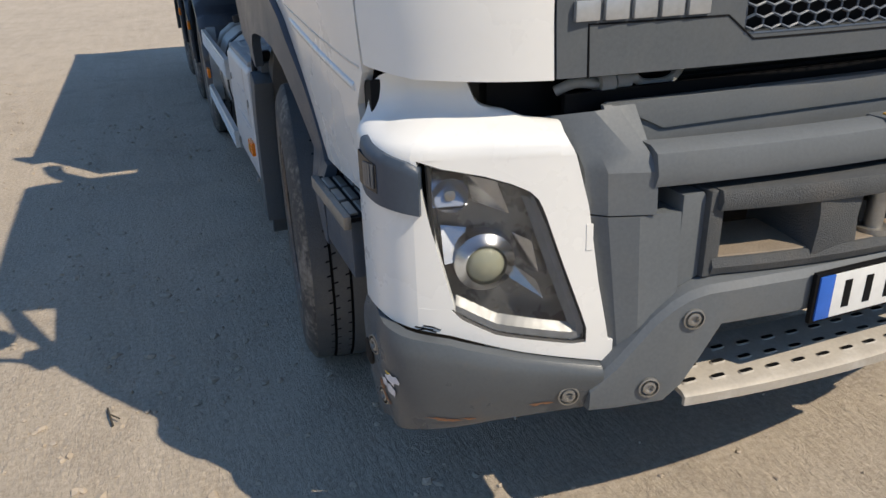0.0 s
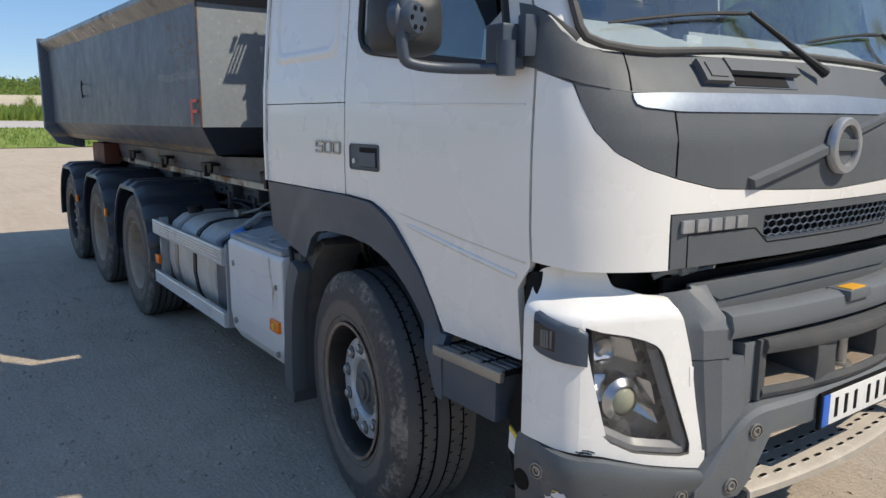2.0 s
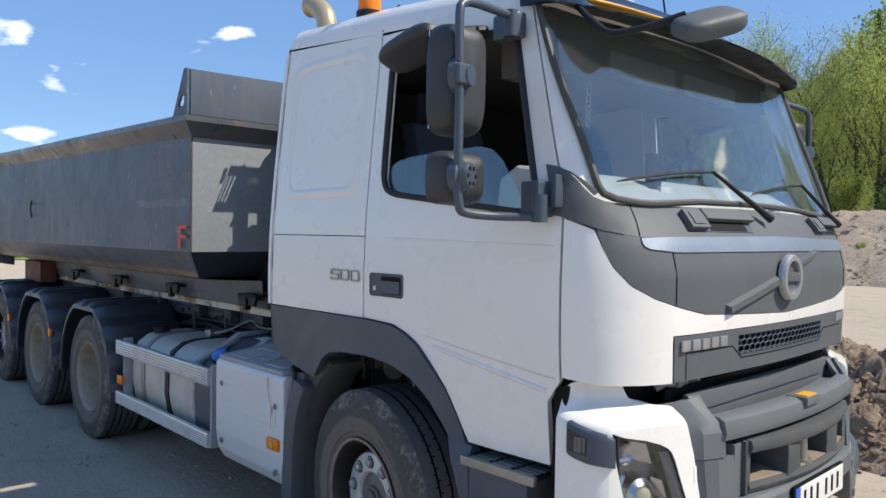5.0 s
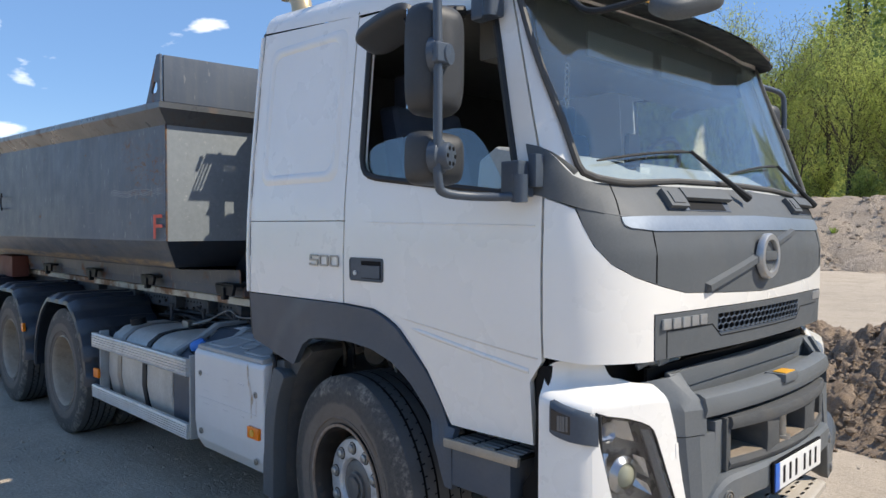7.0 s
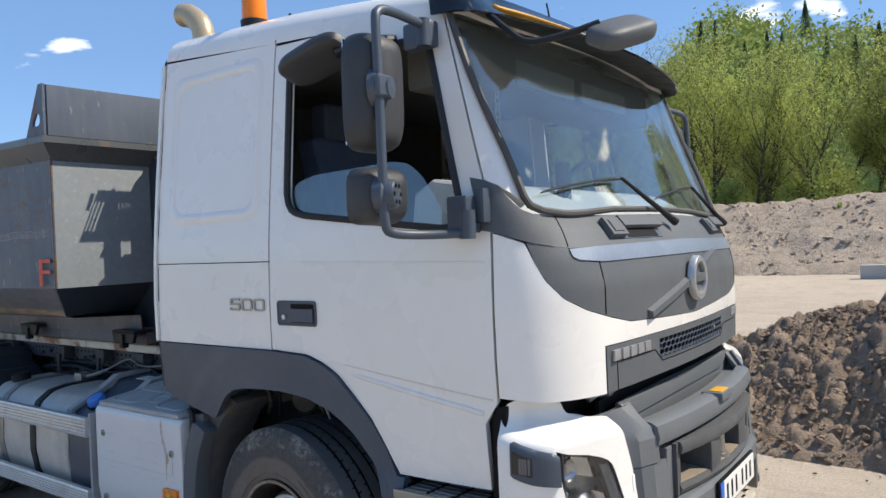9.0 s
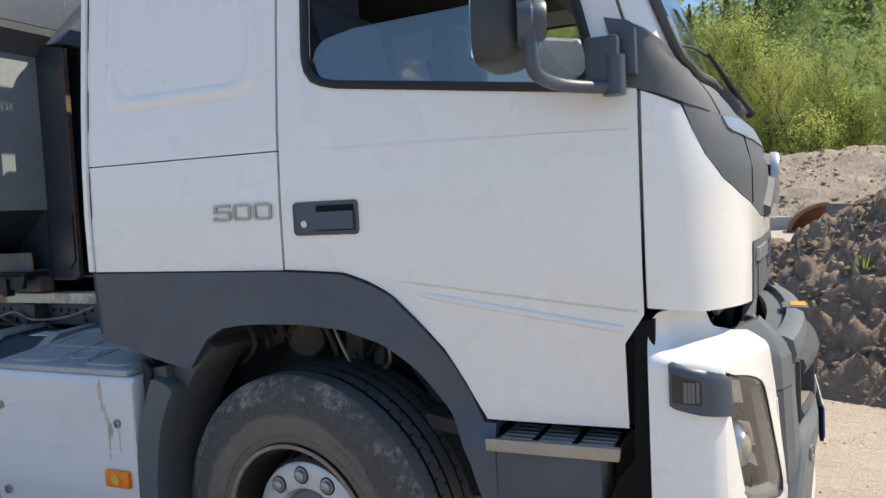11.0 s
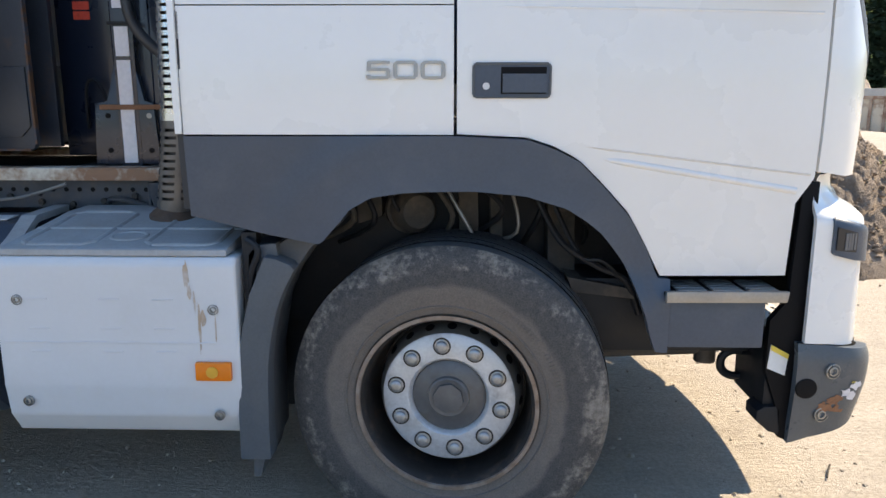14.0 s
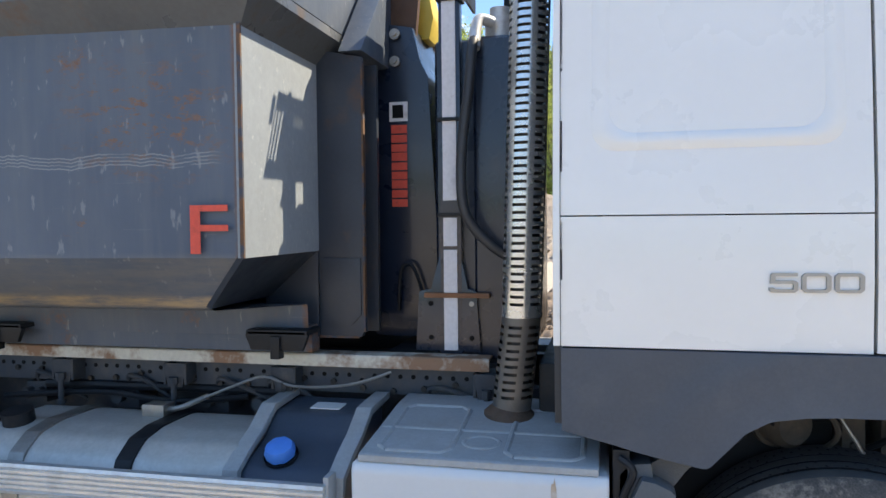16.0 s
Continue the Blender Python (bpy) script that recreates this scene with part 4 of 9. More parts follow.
# sun visor with amber strip: it wraps the roof's front from corner to corner
VS0, VS1 = 1.10, 2 * MID - 1.10
def visor_pt(s, k, off=0.0):
    q = both(s)
    z0 = lerp([(1.10, 2.725), (1.3, 2.692), (1.6, 2.668), (MID, 2.658)], q)
    z1 = lerp([(1.125, 2.865), (MID, 2.885)], q)
    reach = lerp([(1.10, 0.022), (1.22, 0.055), (1.35, 0.100), (1.6, 0.145), (2.0, 0.175), (MID, 0.185)], q)
    return cab(s, z0 + (z1 - z0) * k, off + 0.016 + reach * (1 - k) ** 1.25 * (1 - 0.12 * math.sin(k * math.pi)))
bm = bmesh.new()
ss = steps(VS0, VS1, 0.06)
outer = [[bm.verts.new(visor_pt(s, k / 8)) for k in range(9)] for s in ss]
inner = [[bm.verts.new(visor_pt(s, k / 8, -0.010)) for k in range(9)] for s in ss]
join_faces(bm, outer, False, False)
join_faces(bm, inner, False, False)
for k in (0, -1):
    join_faces(bm, [outer[k], inner[k]], False, False)
    join_faces(bm, [[c[k] for c in outer], [c[k] for c in inner]], False, False)
visor = part("sun_visor", bm, VISOR, truck, "dark smoked sun visor over the windscreen")
bm = bmesh.new()
join_faces(bm, [[bm.verts.new(visor_pt(s, 0.02, -0.012)), bm.verts.new(visor_pt(s, 0.10, -0.014)), bm.verts.new(cab(s, 2.775, 0.012)), bm.verts.new(cab(s, 2.752, 0.010)), bm.verts.new(visor_pt(s, 0.0, -0.012))] for s in steps(1.14, 2 * MID - 1.14, 0.06)])
part("visor_lining", bm, BLACK, visor, "dark underside of the sun visor")
bm = bmesh.new()
rows_ = [[bm.verts.new(visor_pt(s, k, o)) for k, o in ((0.44, 0.0), (0.45, 0.009), (0.56, 0.009), (0.57, 0.0))] for s in steps(sy(-0.98), sy(1.03), 0.06)]
join_faces(bm, rows_)
part("amber_strip", bm, AMBER, visor, "thin amber marker strip")

# grille panel with honeycomb
bm = bmesh.new()
GL = lambda z: (lambda s: z)
Y0, Y1 = -0.425, 0.465
sweep_patch(bm, cab, steps(sy(-0.868), sy(0.868), 0.06), GL(1.300), GL(1.366), 2, 0.03, 0.004)
sweep_patch(bm, cab, steps(sy(-0.868), sy(0.868), 0.06), GL(1.444), GL(1.469), 2, 0.03, 0.004)
sweep_patch(bm, cab, steps(sy(-0.868), sy(Y0), 0.05), GL(1.364), GL(1.446), 2, 0.03, 0.004)
sweep_patch(bm, cab, steps(sy(Y1), sy(0.868), 0.05), GL(1.364), GL(1.446), 2, 0.03, 0.004)
grille = part("grille_panel", bm, PLASTIC, truck, "dark grey grille panel with a honeycomb opening")
bm = bmesh.new()
for pts in ([(sy(-0.80), 1.30), (sy(-0.80), 1.405), (sy(-0.47), 1.405), (sy(-0.40), 1.352), (sy(0.44), 1.352), (sy(0.50), 1.405), (sy(0.84), 1.405)],):
    line = []
    for (a, za), (b, zb) in zip(pts, pts[1:]):
        n = max(2, int(abs(b - a) / 0.05))
        line += [cab(a + (b - a) * k / n, za + (zb - za) * k / n, 0.004) for k in range(n)]
    tube(bm, line, 0.0025, 5)
part("panel_joint", bm, DEEPBLACK, grille)
bm = bmesh.new()
sweep_patch(bm, cab, steps(sy(Y0), sy(Y1), 0.1), GL(1.36), GL(1.45), 1, 0.01, -0.05)
part("grille_back", bm, DEEPBLACK, grille)
bm = bmesh.new()
W, Hh = 0.047, 0.0245
row = 0
z = 1.362
while z < 1.452:
    y = Y0 + (W / 2 if row % 2 else 0)
    while y < Y1 + 0.01:
        ring = [cab(sy(min(Y1, max(Y0, y + W * 0.5 * dx))), min(1.446, max(1.364, z + dz * Hh)), 0.002) for dx, dz in ((-1, 0.33), (-1, -0.33), (0, -0.67), (1, -0.33))]
        tube(bm, ring, 0.0035, 5, False)
        y += W
    z += Hh
    row += 1
part("honeycomb", bm, DARKPL, grille, "honeycomb mesh")
# raised block word, drawn as plain blocks
for k in range(5):
    bm = bmesh.new()
    y = -0.805 + 0.064 * k
    p = cab(sy(y), 1.434, 0.004)
    box(bm, p.x - 0.004, p.x + 0.009, y - 0.028, y + 0.028, 1.412, 1.452, 0.004)
    part("raised_block", bm, BADGE, grille, "plain raised metal-grey block")
bm = bmesh.new()
sweep_patch(bm, cab, steps(sy(0.70), sy(0.86), 0.04), GL(1.424), GL(1.464), 1, 0.006, 0.008)
part("model_badge", bm, BADGE, grille, "small plain metal badge")
# round emblem with its diagonal bar
bm = bmesh.new()
lathe(bm, [(0.074, 0.0), (0.096, 0.0), (0.101, 0.008), (0.101, 0.03), (0.072, 0.03), (0.072, 0.006), (0.074, 0.0)], 40, m=Matrix.Translation((1.50, 0.0, 1.670)) @ Euler((0, 0, radians(90))).to_matrix().to_4x4())
emblem = part("emblem", bm, BADGE, face, "round grey metal emblem")
bm = bmesh.new()
box(bm, 1.478, 1.496, -0.075, 0.075, 1.652, 1.692, 0.004)
lathe(bm, [(0.0, 0.0), (0.072, 0.0), (0.072, 0.01)], 40, m=Matrix.Translation((1.482, 0.0, 1.672)) @ Euler((0, 0, radians(90))).to_matrix().to_4x4())
part("emblem_core", bm, PLASTIC, face)
bm = bmesh.new()
for (ya, za), (yb, zb) in (((-0.52, 1.553), (-0.04, 1.672)), ((0.06, 1.708), (0.40, 1.778))):
    n = 6
    for side in (0,):
        rings = []
        for k in range(n + 1):
            y, zc = ya + (yb - ya) * k / n, za + (zb - za) * k / n
            w = 0.024 if ya < 0 else 0.017
            x = cab(sy(y), zc, 0.0).x
            rings.append([bm.verts.new((x - 0.005, y - w * 0.4, zc + w)), bm.verts.new((x + 0.022, y, zc + w * 0.5)), bm.verts.new((x + 0.022, y + w * 0.3, zc - w * 0.5)), bm.verts.new((x - 0.005, y + w * 0.4, zc - w))])
        join_faces(bm, rings)
part("diagonal_bar", bm, PLASTIC, face, "grey diagonal bar")

# wipers
for y0, yb in ((-0.02, -1.01), (1.04, 0.02)):
    a = cab(sy(y0), 1.905, 0.035)
    mid = cab(sy(y0 - 0.30), 2.115, 0.03)
    bm = bmesh.new()
    tube(bm, [a, a.lerp(mid, 0.25), mid], [0.020, 0.013, 0.008], 8)
    arm = part("wiper_arm", bm, BLACK, truck, "black windscreen wiper")
    bm = bmesh.new()
    tube(bm, [mid] + [cab(sy(y0 - 0.30 + (yb - y0 + 0.30) * k / 10), 2.118 - 0.080 * (k / 10) ** 1.4, 0.018) for k in range(11)], [0.005] + [0.005, 0.009, 0.008] + [0.0055] * 7 + [0.003], 6)
    part("blade", bm, RUBBER_SEAL, arm)

# cab interior
bm = bmesh.new()
box(bm, -0.80, 1.2, -1.1, 1.1, 1.30, 1.42, 0.01)
box(bm, -0.80, -0.74, -1.1, 1.1, 1.42, 2.85, 0.01)
part("cab_lining", bm, INTERIOR, truck, "dark cab lining")
bm = bmesh.new()
box(bm, -0.78, 0.9, -1.05, 1.05, 2.72, 2.76, 0.01)
box(bm, 0.60, 0.92, -0.95, 0.95, 2.52, 2.73, 0.02)
part("headliner", bm, HEADLINER, truck, "pale grey headliner with overhead lockers")
for y in (-0.32, 0.32):
    bm = bmesh.new()
    box(bm, 0.90, 0.93, y - 0.28, y + 0.28, 2.55, 2.66, 0.01)
    part("locker_flap", bm, surface("locker_grey", (0.15, 0.155, 0.15), (0.19, 0.195, 0.19), 0.7, 0.06, grain=6), truck, "grey overhead locker flap")
bm = bmesh.new()
prism(bm, [(0.66, 1.42), (1.10, 1.42), (1.20, 1.93), (1.15, 1.985), (0.95, 2.10), (0.76, 2.135), (0.66, 2.08), (0.62, 1.80)], "y", -1.02, 1.02, 0.03, 3)
part("dashboard", bm, DASH, truck, "grey dashboard")
for y in (-0.62, 0.62):
    bm = bmesh.new()
    box(bm, -0.02, 0.50, y - 0.26, y + 0.26, 1.62, 1.80, 0.05, 3)
    prism(bm, [(-0.05, 1.72), (0.12, 1.72), (-0.06, 2.42), (-0.20, 2.42)], "y", y - 0.25, y + 0.25, 0.05, 3)
    box(bm, -0.20, -0.08, y - 0.14, y + 0.14, 2.36, 2.60, 0.04, 3)
    part("seat", bm, SEAT, truck, "dark blue cloth driver seat")
bm = bmesh.new()
ring = [Vector((0.60, 0.58, 2.10)) + 0.225 * (math.cos(a) * Vector((0, 1, 0)) + math.sin(a) * Vector((0.42, 0, 0.905))) for a in (2 * math.pi * k / 28 for k in range(29))]
tube(bm, ring, 0.016, 8, False)
tube(bm, [ring[0], Vector((0.62, 0.58, 2.05)), ring[14]], 0.016, 8)
tube(bm, [Vector((0.62, 0.58, 2.05)), Vector((0.80, 0.58, 1.85))], 0.03, 8)
part("steering_wheel", bm, INTERIOR, truck, "dark steering wheel")
bm = bmesh.new()
for k in range(11):
    c = Vector((0.86, -0.66, 2.62 - 0.028 * k))
    ring = [c + 0.012 * math.cos(a) * (Vector((1, 0, 0)) if k % 2 else Vector((0, 1, 0))) + Vector((0, 0, 0.018 * math.sin(a))) for a in (2 * math.pi * j / 10 for j in range(11))]
    tube(bm, ring, 0.004, 5, False)
part("hanging_chain", bm, DULL, truck, "thin chain hanging behind the windscreen")
bm = bmesh.new()
box(bm, 1.00, 1.03, -0.42, -0.32, 2.04, 2.22, 0.02)
part("phone_holder", bm, DEEPBLACK, truck)
bm = bmesh.new()
box(bm, 1.02, 1.05, -0.36, -0.27, 2.00, 2.07, 0.004)
part("paper", bm, PLATE, truck, "folded white paper on the dashboard")

# ---- the truck: bumper and lamps ----
GUIDE = surface("ribbed_lens", (0.15, 0.157, 0.165), (0.21, 0.218, 0.226), 0.35, 0.05, grain=30)
HOUSING = surface("lamp_housing_grey", (0.16, 0.165, 0.17), (0.23, 0.235, 0.24), 0.28, 0.05, metal=0.5, grain=10)
CORN = [(1.135, -1.226), (1.21, -1.226), (1.285, -1.208), (1.343, -1.160), (1.388, -1.080), (1.424, -1.0), (1.455, -0.91), (1.478, -0.82), (1.495, -0.735)]
CF = [tuple(p)[:2] for p in smooth_line([(x, y, 0) for x, y in CORN], 4)]
CARC = [0.0]
for a, b in zip(CF, CF[1:]):
    CARC.append(CARC[-1] + math.dist(a, b))
CL = CARC[-1]


def cs(y):
    return float(np.interp(y, [p[1] for p in CF], CARC))


TUCK = [(0.3, -0.03), (0.45, -0.012), (0.62, 0.0), (1.155, 0.0), (1.172, -0.004), (1.184, -0.014), (1.197, -0.036), (1.212, -0.062), (1.228, -0.082), (1.245, -0.094), (1.27, -0.10), (1.34, -0.102)]


def corner_skin(sign, grow=0.0):
    def base(s, z):
        x, y = float(np.interp(s, CARC, [p[0] for p in CF])), float(np.interp(s, CARC, [p[1] for p in CF]))
        i = min(len(CARC) - 2, max(0, int(np.searchsorted(CARC, s)) - 1))
        d = Vector((CF[i + 1][0] - CF[i][0], CF[i + 1][1] - CF[i][1], 0)).normalized()
        nrm = Vector((d.y, -d.x, 0))
        side = ease(s, 0.04, 0.27) if z > 0.9 else ease(s, 0.0, 0.10)
        rake = -0.06 * max(0.0, z - 0.75) * ease(s, 0.15, 0.4)
        low = lerp(TUCK, z) * (0.75 * side + (0.25 if z < 0.9 else 0.25 * side)) if z < 1.0 else 0.0
        p = Vector((x + rake, y, z)) + nrm * (low + grow * (0.15 + 1.0 * ease(s, 0.06, 0.22) - 0.45 * ease(s, 0.3, 0.55)))
        if z > 1.15:
            k = min(1.0, -lerp(TUCK, z) / 0.100)
            t = min(1.0, max(0.0, (s - 0.019) / (cs(-0.862) - 0.019)))
            q = cab(1.160 + (sy(-0.83) - 1.160) * t, 1.32, -0.055 - 0.02 * t)
            k *= 0.45 + 0.55 * ease(s, 0.0, 0.12)
            p = Vector((p.x + (q.x - p.x) * k, p.y + (q.y - p.y) * k, z))
        return p, nrm

    def P(s, z, off=0.0):
        p, nrm = base(s, z)
        p = p + nrm * off
        return Vector((p.x, -sign * p.y, p.z)) if sign > 0 else p
    return P


def bolt(parent, p, nrm, r=0.024):
    bm = bmesh.new()
    n = Vector(nrm).normalized()
    m = Matrix.Translation(p) @ n.to_track_quat("Y", "Z").to_matrix().to_4x4()
    lathe(bm, [(r, -0.004), (r, 0.003), (r * 0.86, 0.004), (r * 0.86, -0.006), (r * 0.62, -0.006), (r * 0.62, 0.004), (r * 0.40, 0.005), (r * 0.32, -0.002), (0.001, -0.002)], 16, m=m)
    part("bolt", bm, DULL, parent, "steel bolt in a round washer")


for sign in (-1, 1):
    P = corner_skin(sign)
    sL = lambda s: lerp([(0, 0.765), (0.10, 0.762), (cs(-1.1), 0.735), (cs(-0.95), 0.690), (CL, 0.640)], s)
    sT = lambda s: lerp([(0.019, 1.222), (0.022, 1.25), (0.030, 1.272), (0.040, 1.290), (0.052, 1.299), (0.067, 1.304), (cs(-1.115), 1.306), (cs(-1.10), 1.285), (cs(-1.09), 1.262), (cs(-1.075), 1.244), (cs(-1.05), 1.236), (cs(-1.0), 1.228), (cs(-0.95), 1.215), (cs(-0.86), 1.205), (cs(-0.855), 1.2)], s)
    # headlamp opening, by its edges
    hO = lambda z: lerp([(0.70, cs(-1.06)), (0.80, cs(-1.085)), (1.03, cs(-1.135)), (1.12, cs(-1.15))], z)
    hI = lambda z: lerp([(0.70, cs(-0.80)), (0.74, cs(-0.80)), (0.90, cs(-0.855)), (1.03, cs(-0.897)), (1.065, cs(-0.912)), (1.085, cs(-0.935)), (1.10, cs(-0.99)), (1.12, cs(-1.12))], z)
    hB = lambda s: lerp([(cs(-1.12), 0.83), (cs(-1.085), 0.782), (cs(-1.0), 0.735), (cs(-0.83), 0.700), (cs(-0.80), 0.705)], s)
    hT = lambda s: lerp([(cs(-1.15), 1.145), (cs(-1.117), 1.13), (cs(-1.03), 1.113), (cs(-0.99), 1.10), (cs(-0.94), 1.083), (cs(-0.912), 1.062), (cs(-0.897), 1.030), (cs(-0.855), 0.90), (cs(-0.80), 0.74)], s)
    inner_edge = lambda z: lerp([(0.6, CL), (0.64, CL), (0.85, cs(-0.775)), (1.03, cs(-0.80)), (1.15, cs(-0.83)), (1.21, cs(-0.862)), (1.4, cs(-0.862))], z)
    bm = bmesh.new()
    # the shell is laid in rows, from its outer to its inner edge, round the lamp
    def rows_between(z0, z1, e0, e1, nz, ns, P=P, bm=bm):
        cols_o, cols_i = [], []
        for k in range(nz + 1):
            z = z0 + (z1 - z0) * k / nz
            a, b = e0(z), e1(z)
            cols_o.append([(a + (b - a) * j / ns, z) for j in range(ns + 1)])
        o = [[bm.verts.new(P(s, z, 0.0)) for s, z in row] for row in cols_o]
        i = [[bm.verts.new(P(s, z, -0.022)) for s, z in row] for row in cols_o]
        join_faces(bm, o, False, False)
        join_faces(bm, i, False, False)
        for k in (0, -1):
            join_faces(bm, [o[k], i[k]], False, False)
            join_faces(bm, [[c[k] for c in o], [c[k] for c in i]], False, False)
    lampO = lambda z: hO(z)
    # side part
    sweep_patch(bm, P, steps(0.019, cs(-1.16), 0.015), sL, lambda s: 1.145, 8, 0.022)
    # between side part and lamp
    rows_between(0.80, 1.145, lambda z: cs(-1.16), lambda z: max(cs(-1.16) + 0.001, hO(z)), 8, 2)
    # above the lamp
    sweep_patch(bm, P, steps(cs(-1.16), cs(-0.862), 0.015), lambda s: max(1.145, hT(s)), sT, 12, 0.022)
    sweep_patch(bm, P, steps(0.019, cs(-1.16), 0.0075), lambda s: 1.145, sT, 18, 0.022)
    rows_between(1.0, 1.145, lambda z: max(cs(-1.15), lerp([(1.0, cs(-0.8873)), (1.03, cs(-0.897)), (1.062, cs(-0.912)), (1.083, cs(-0.94)), (1.10, cs(-0.99)), (1.113, cs(-1.03)), (1.13, cs(-1.117)), (1.145, cs(-1.15))], z)), inner_edge, 8, 6)
    rows_between(1.145, 1.205, lambda z: cs(-0.864), inner_edge, 4, 2)
    # inside of the lamp
    rows_between(0.70, 1.0, hI, inner_edge, 8, 3)
    # below the lamp
    sweep_patch(bm, P, steps(cs(-1.16), CL, 0.025), sL, lambda s: min(0.80, max(sL(s) + 0.004, lerp([(cs(-1.16), 0.80), (cs(-1.09), 0.80), (cs(-1.085), 0.782), (cs(-1.0), 0.735), (cs(-0.83), 0.70), (CL, 0.70)], s))), 3, 0.022)
    corner = part("corner_panel", bm, WHITE, truck, "white bumper corner round the headlamp, scuffed at its lower edge", angle=50)
    # lamp
    bm = bmesh.new()
    sweep_patch(bm, P, steps(cs(-1.13), cs(-0.802), 0.02), hB, lambda s: max(hB(s) + 0.002, hT(s)), 8, 0.004, -0.004)
    lens = part("headlamp", bm, LENS, truck, "clear headlamp lens")
    lens.visible_shadow = False
    bm = bmesh.new()
    sweep_patch(bm, P, steps(cs(-1.14), cs(-0.795), 0.02), lambda s: hB(s) - 0.006, lambda s: max(hB(s), hT(s) + 0.006), 6, 0.01, -0.085)
    part("lamp_housing", bm, HOUSING, lens, "dark lamp housing")
    bm = bmesh.new()
    edge = [P(s, hB(s), -0.006) for s in steps(cs(-1.12), cs(-0.80), 0.03)] + [P(s, max(hB(s), hT(s)), -0.006) for s in steps(cs(-0.80), cs(-1.13), 0.03)]
    tube(bm, edge + edge[:1], 0.0055, 6, False)
    part("lamp_seal", bm, RUBBER_SEAL, lens)
    # bezel walls between housing and lens
    bm = bmesh.new()
    ring = [(s, hB(s)) for s in steps(cs(-1.12), cs(-0.80), 0.03)] + [(s, max(hB(s), hT(s))) for s in steps(cs(-0.80), cs(-1.13), 0.03)]
    join_faces(bm, [[bm.verts.new(P(s, z, -0.01)) for s, z in ring], [bm.verts.new(P(s, z, -0.085)) for s, z in ring]], True, False)
    part("bezel", bm, plain("lamp_bezel", (0.20, 0.205, 0.21), 0.3), lens, "pale grey inner bezel")
    # running-light guide: a ribbed band along the inner and lower edges
    bm = bmesh.new()
    cols = []
    for k, z in enumerate(steps(1.055, 0.715, 0.012)):
        d = 0.0015 if k % 2 else 0.0
        e = hI(z)
        cols.append([bm.verts.new(P(e - 0.036, z, -0.034 + d)), bm.verts.new(P(e - 0.020, z, -0.016 + d)), bm.verts.new(P(e - 0.005, z, -0.014 + d))])
    join_faces(bm, cols, False, False)
    cols = []
    for k, y in enumerate(steps(-0.808, -1.085, 0.010)):
        d = 0.0015 if k % 2 else 0.0
        b = hB(cs(y))
        cols.append([bm.verts.new(P(cs(y), b + 0.040, -0.034 + d)), bm.verts.new(P(cs(y), b + 0.022, -0.016 + d)), bm.verts.new(P(cs(y), b + 0.005, -0.014 + d))])
    join_faces(bm, cols, False, False)
    part("light_guide", bm, GUIDE, lens, "ribbed clear light guide", angle=20)
    # projector and upper reflector
    c, _ = P(cs(-1.02), 0.895, -0.045), 0
    nrm = (P(cs(-1.02), 0.895, 0.0) - P(cs(-1.02), 0.895, -0.05)).normalized()
    fwd = Vector((0.9, nrm.y * 0.5, 0)).normalized()
    m = Matrix.Translation(c) @ fwd.to_track_quat("Y", "Z").to_matrix().to_4x4()
    bm = bmesh.new()
    lathe(bm, [(0.075, -0.03), (0.07, 0.0), (0.052, 0.012), (0.047, 0.02), (0.045, 0.0)], 32, m=m)
    part("projector_ring", bm, REFLECTOR, lens, "bright projector ring")
    bm = bmesh.new()
    lathe(bm, [(0.045, 0.0)] + [(0.045 * math.cos(a), 0.004 + 0.03 * math.sin(a)) for a in (radians(d) for d in range(0, 91, 15))], 32, m=m)
    part("projector_lens", bm, plain("projector_glass", (0.34, 0.34, 0.25), 0.05), lens, "glassy projector lens")
    # mirror facets round the bulbs
    for quad in (((-1.135, 1.115, -0.062), (-1.065, 1.10, -0.078), (-1.055, 1.035, -0.034), (-1.135, 1.035, -0.016)),
                 ((-1.055, 1.098, -0.05), (-0.99, 1.085, -0.04), (-0.965, 1.01, -0.045), (-1.045, 1.03, -0.075)),
                 ((-1.115, 0.978, -0.066), (-1.06, 0.968, -0.075), (-1.07, 0.90, -0.045), (-1.105, 0.90, -0.022)),
                 ((-0.955, 0.955, -0.07), (-0.915, 0.94, -0.05), (-0.90, 0.865, -0.045), (-0.935, 0.885, -0.08)),
                 ((-0.955, 0.875, -0.08), (-0.905, 0.845, -0.05), (-0.89, 0.80, -0.045), (-0.985, 0.855, -0.08))):
        bm = bmesh.new()
        v = [bm.verts.new(P(cs(y), z, d)) for y, z, d in quad]
        w = [bm.verts.new(P(cs(y), z, d - 0.006)) for y, z, d in quad]
        join_faces(bm, [v, w])
        part("reflector", bm, REFLECTOR, lens, "mirror reflector facet")
    bm = bmesh.new()
    m2 = Matrix.Translation(P(cs(-1.09), 1.06, -0.035)) @ fwd.to_track_quat("Y", "Z").to_matrix().to_4x4()
    lathe(bm, [(0.040, 0.012), (0.034, 0.0), (0.012, -0.012), (0.012, 0.01), (0.0005, 0.012)], 24, m=m2)
    part("bulb_ring", bm, REFLECTOR, lens)
    # grey side-marker housing
    bm = bmesh.new()
    sT2 = lambda s: lerp([(0.072, 1.176), (0.08, 1.182), (0.115, 1.172), (0.225, 1.143), (0.248, 1.130)], s)
    sB2 = lambda s: lerp([(0.072, 1.068), (0.082, 1.060), (0.15, 1.042), (0.248, 1.027)], s)
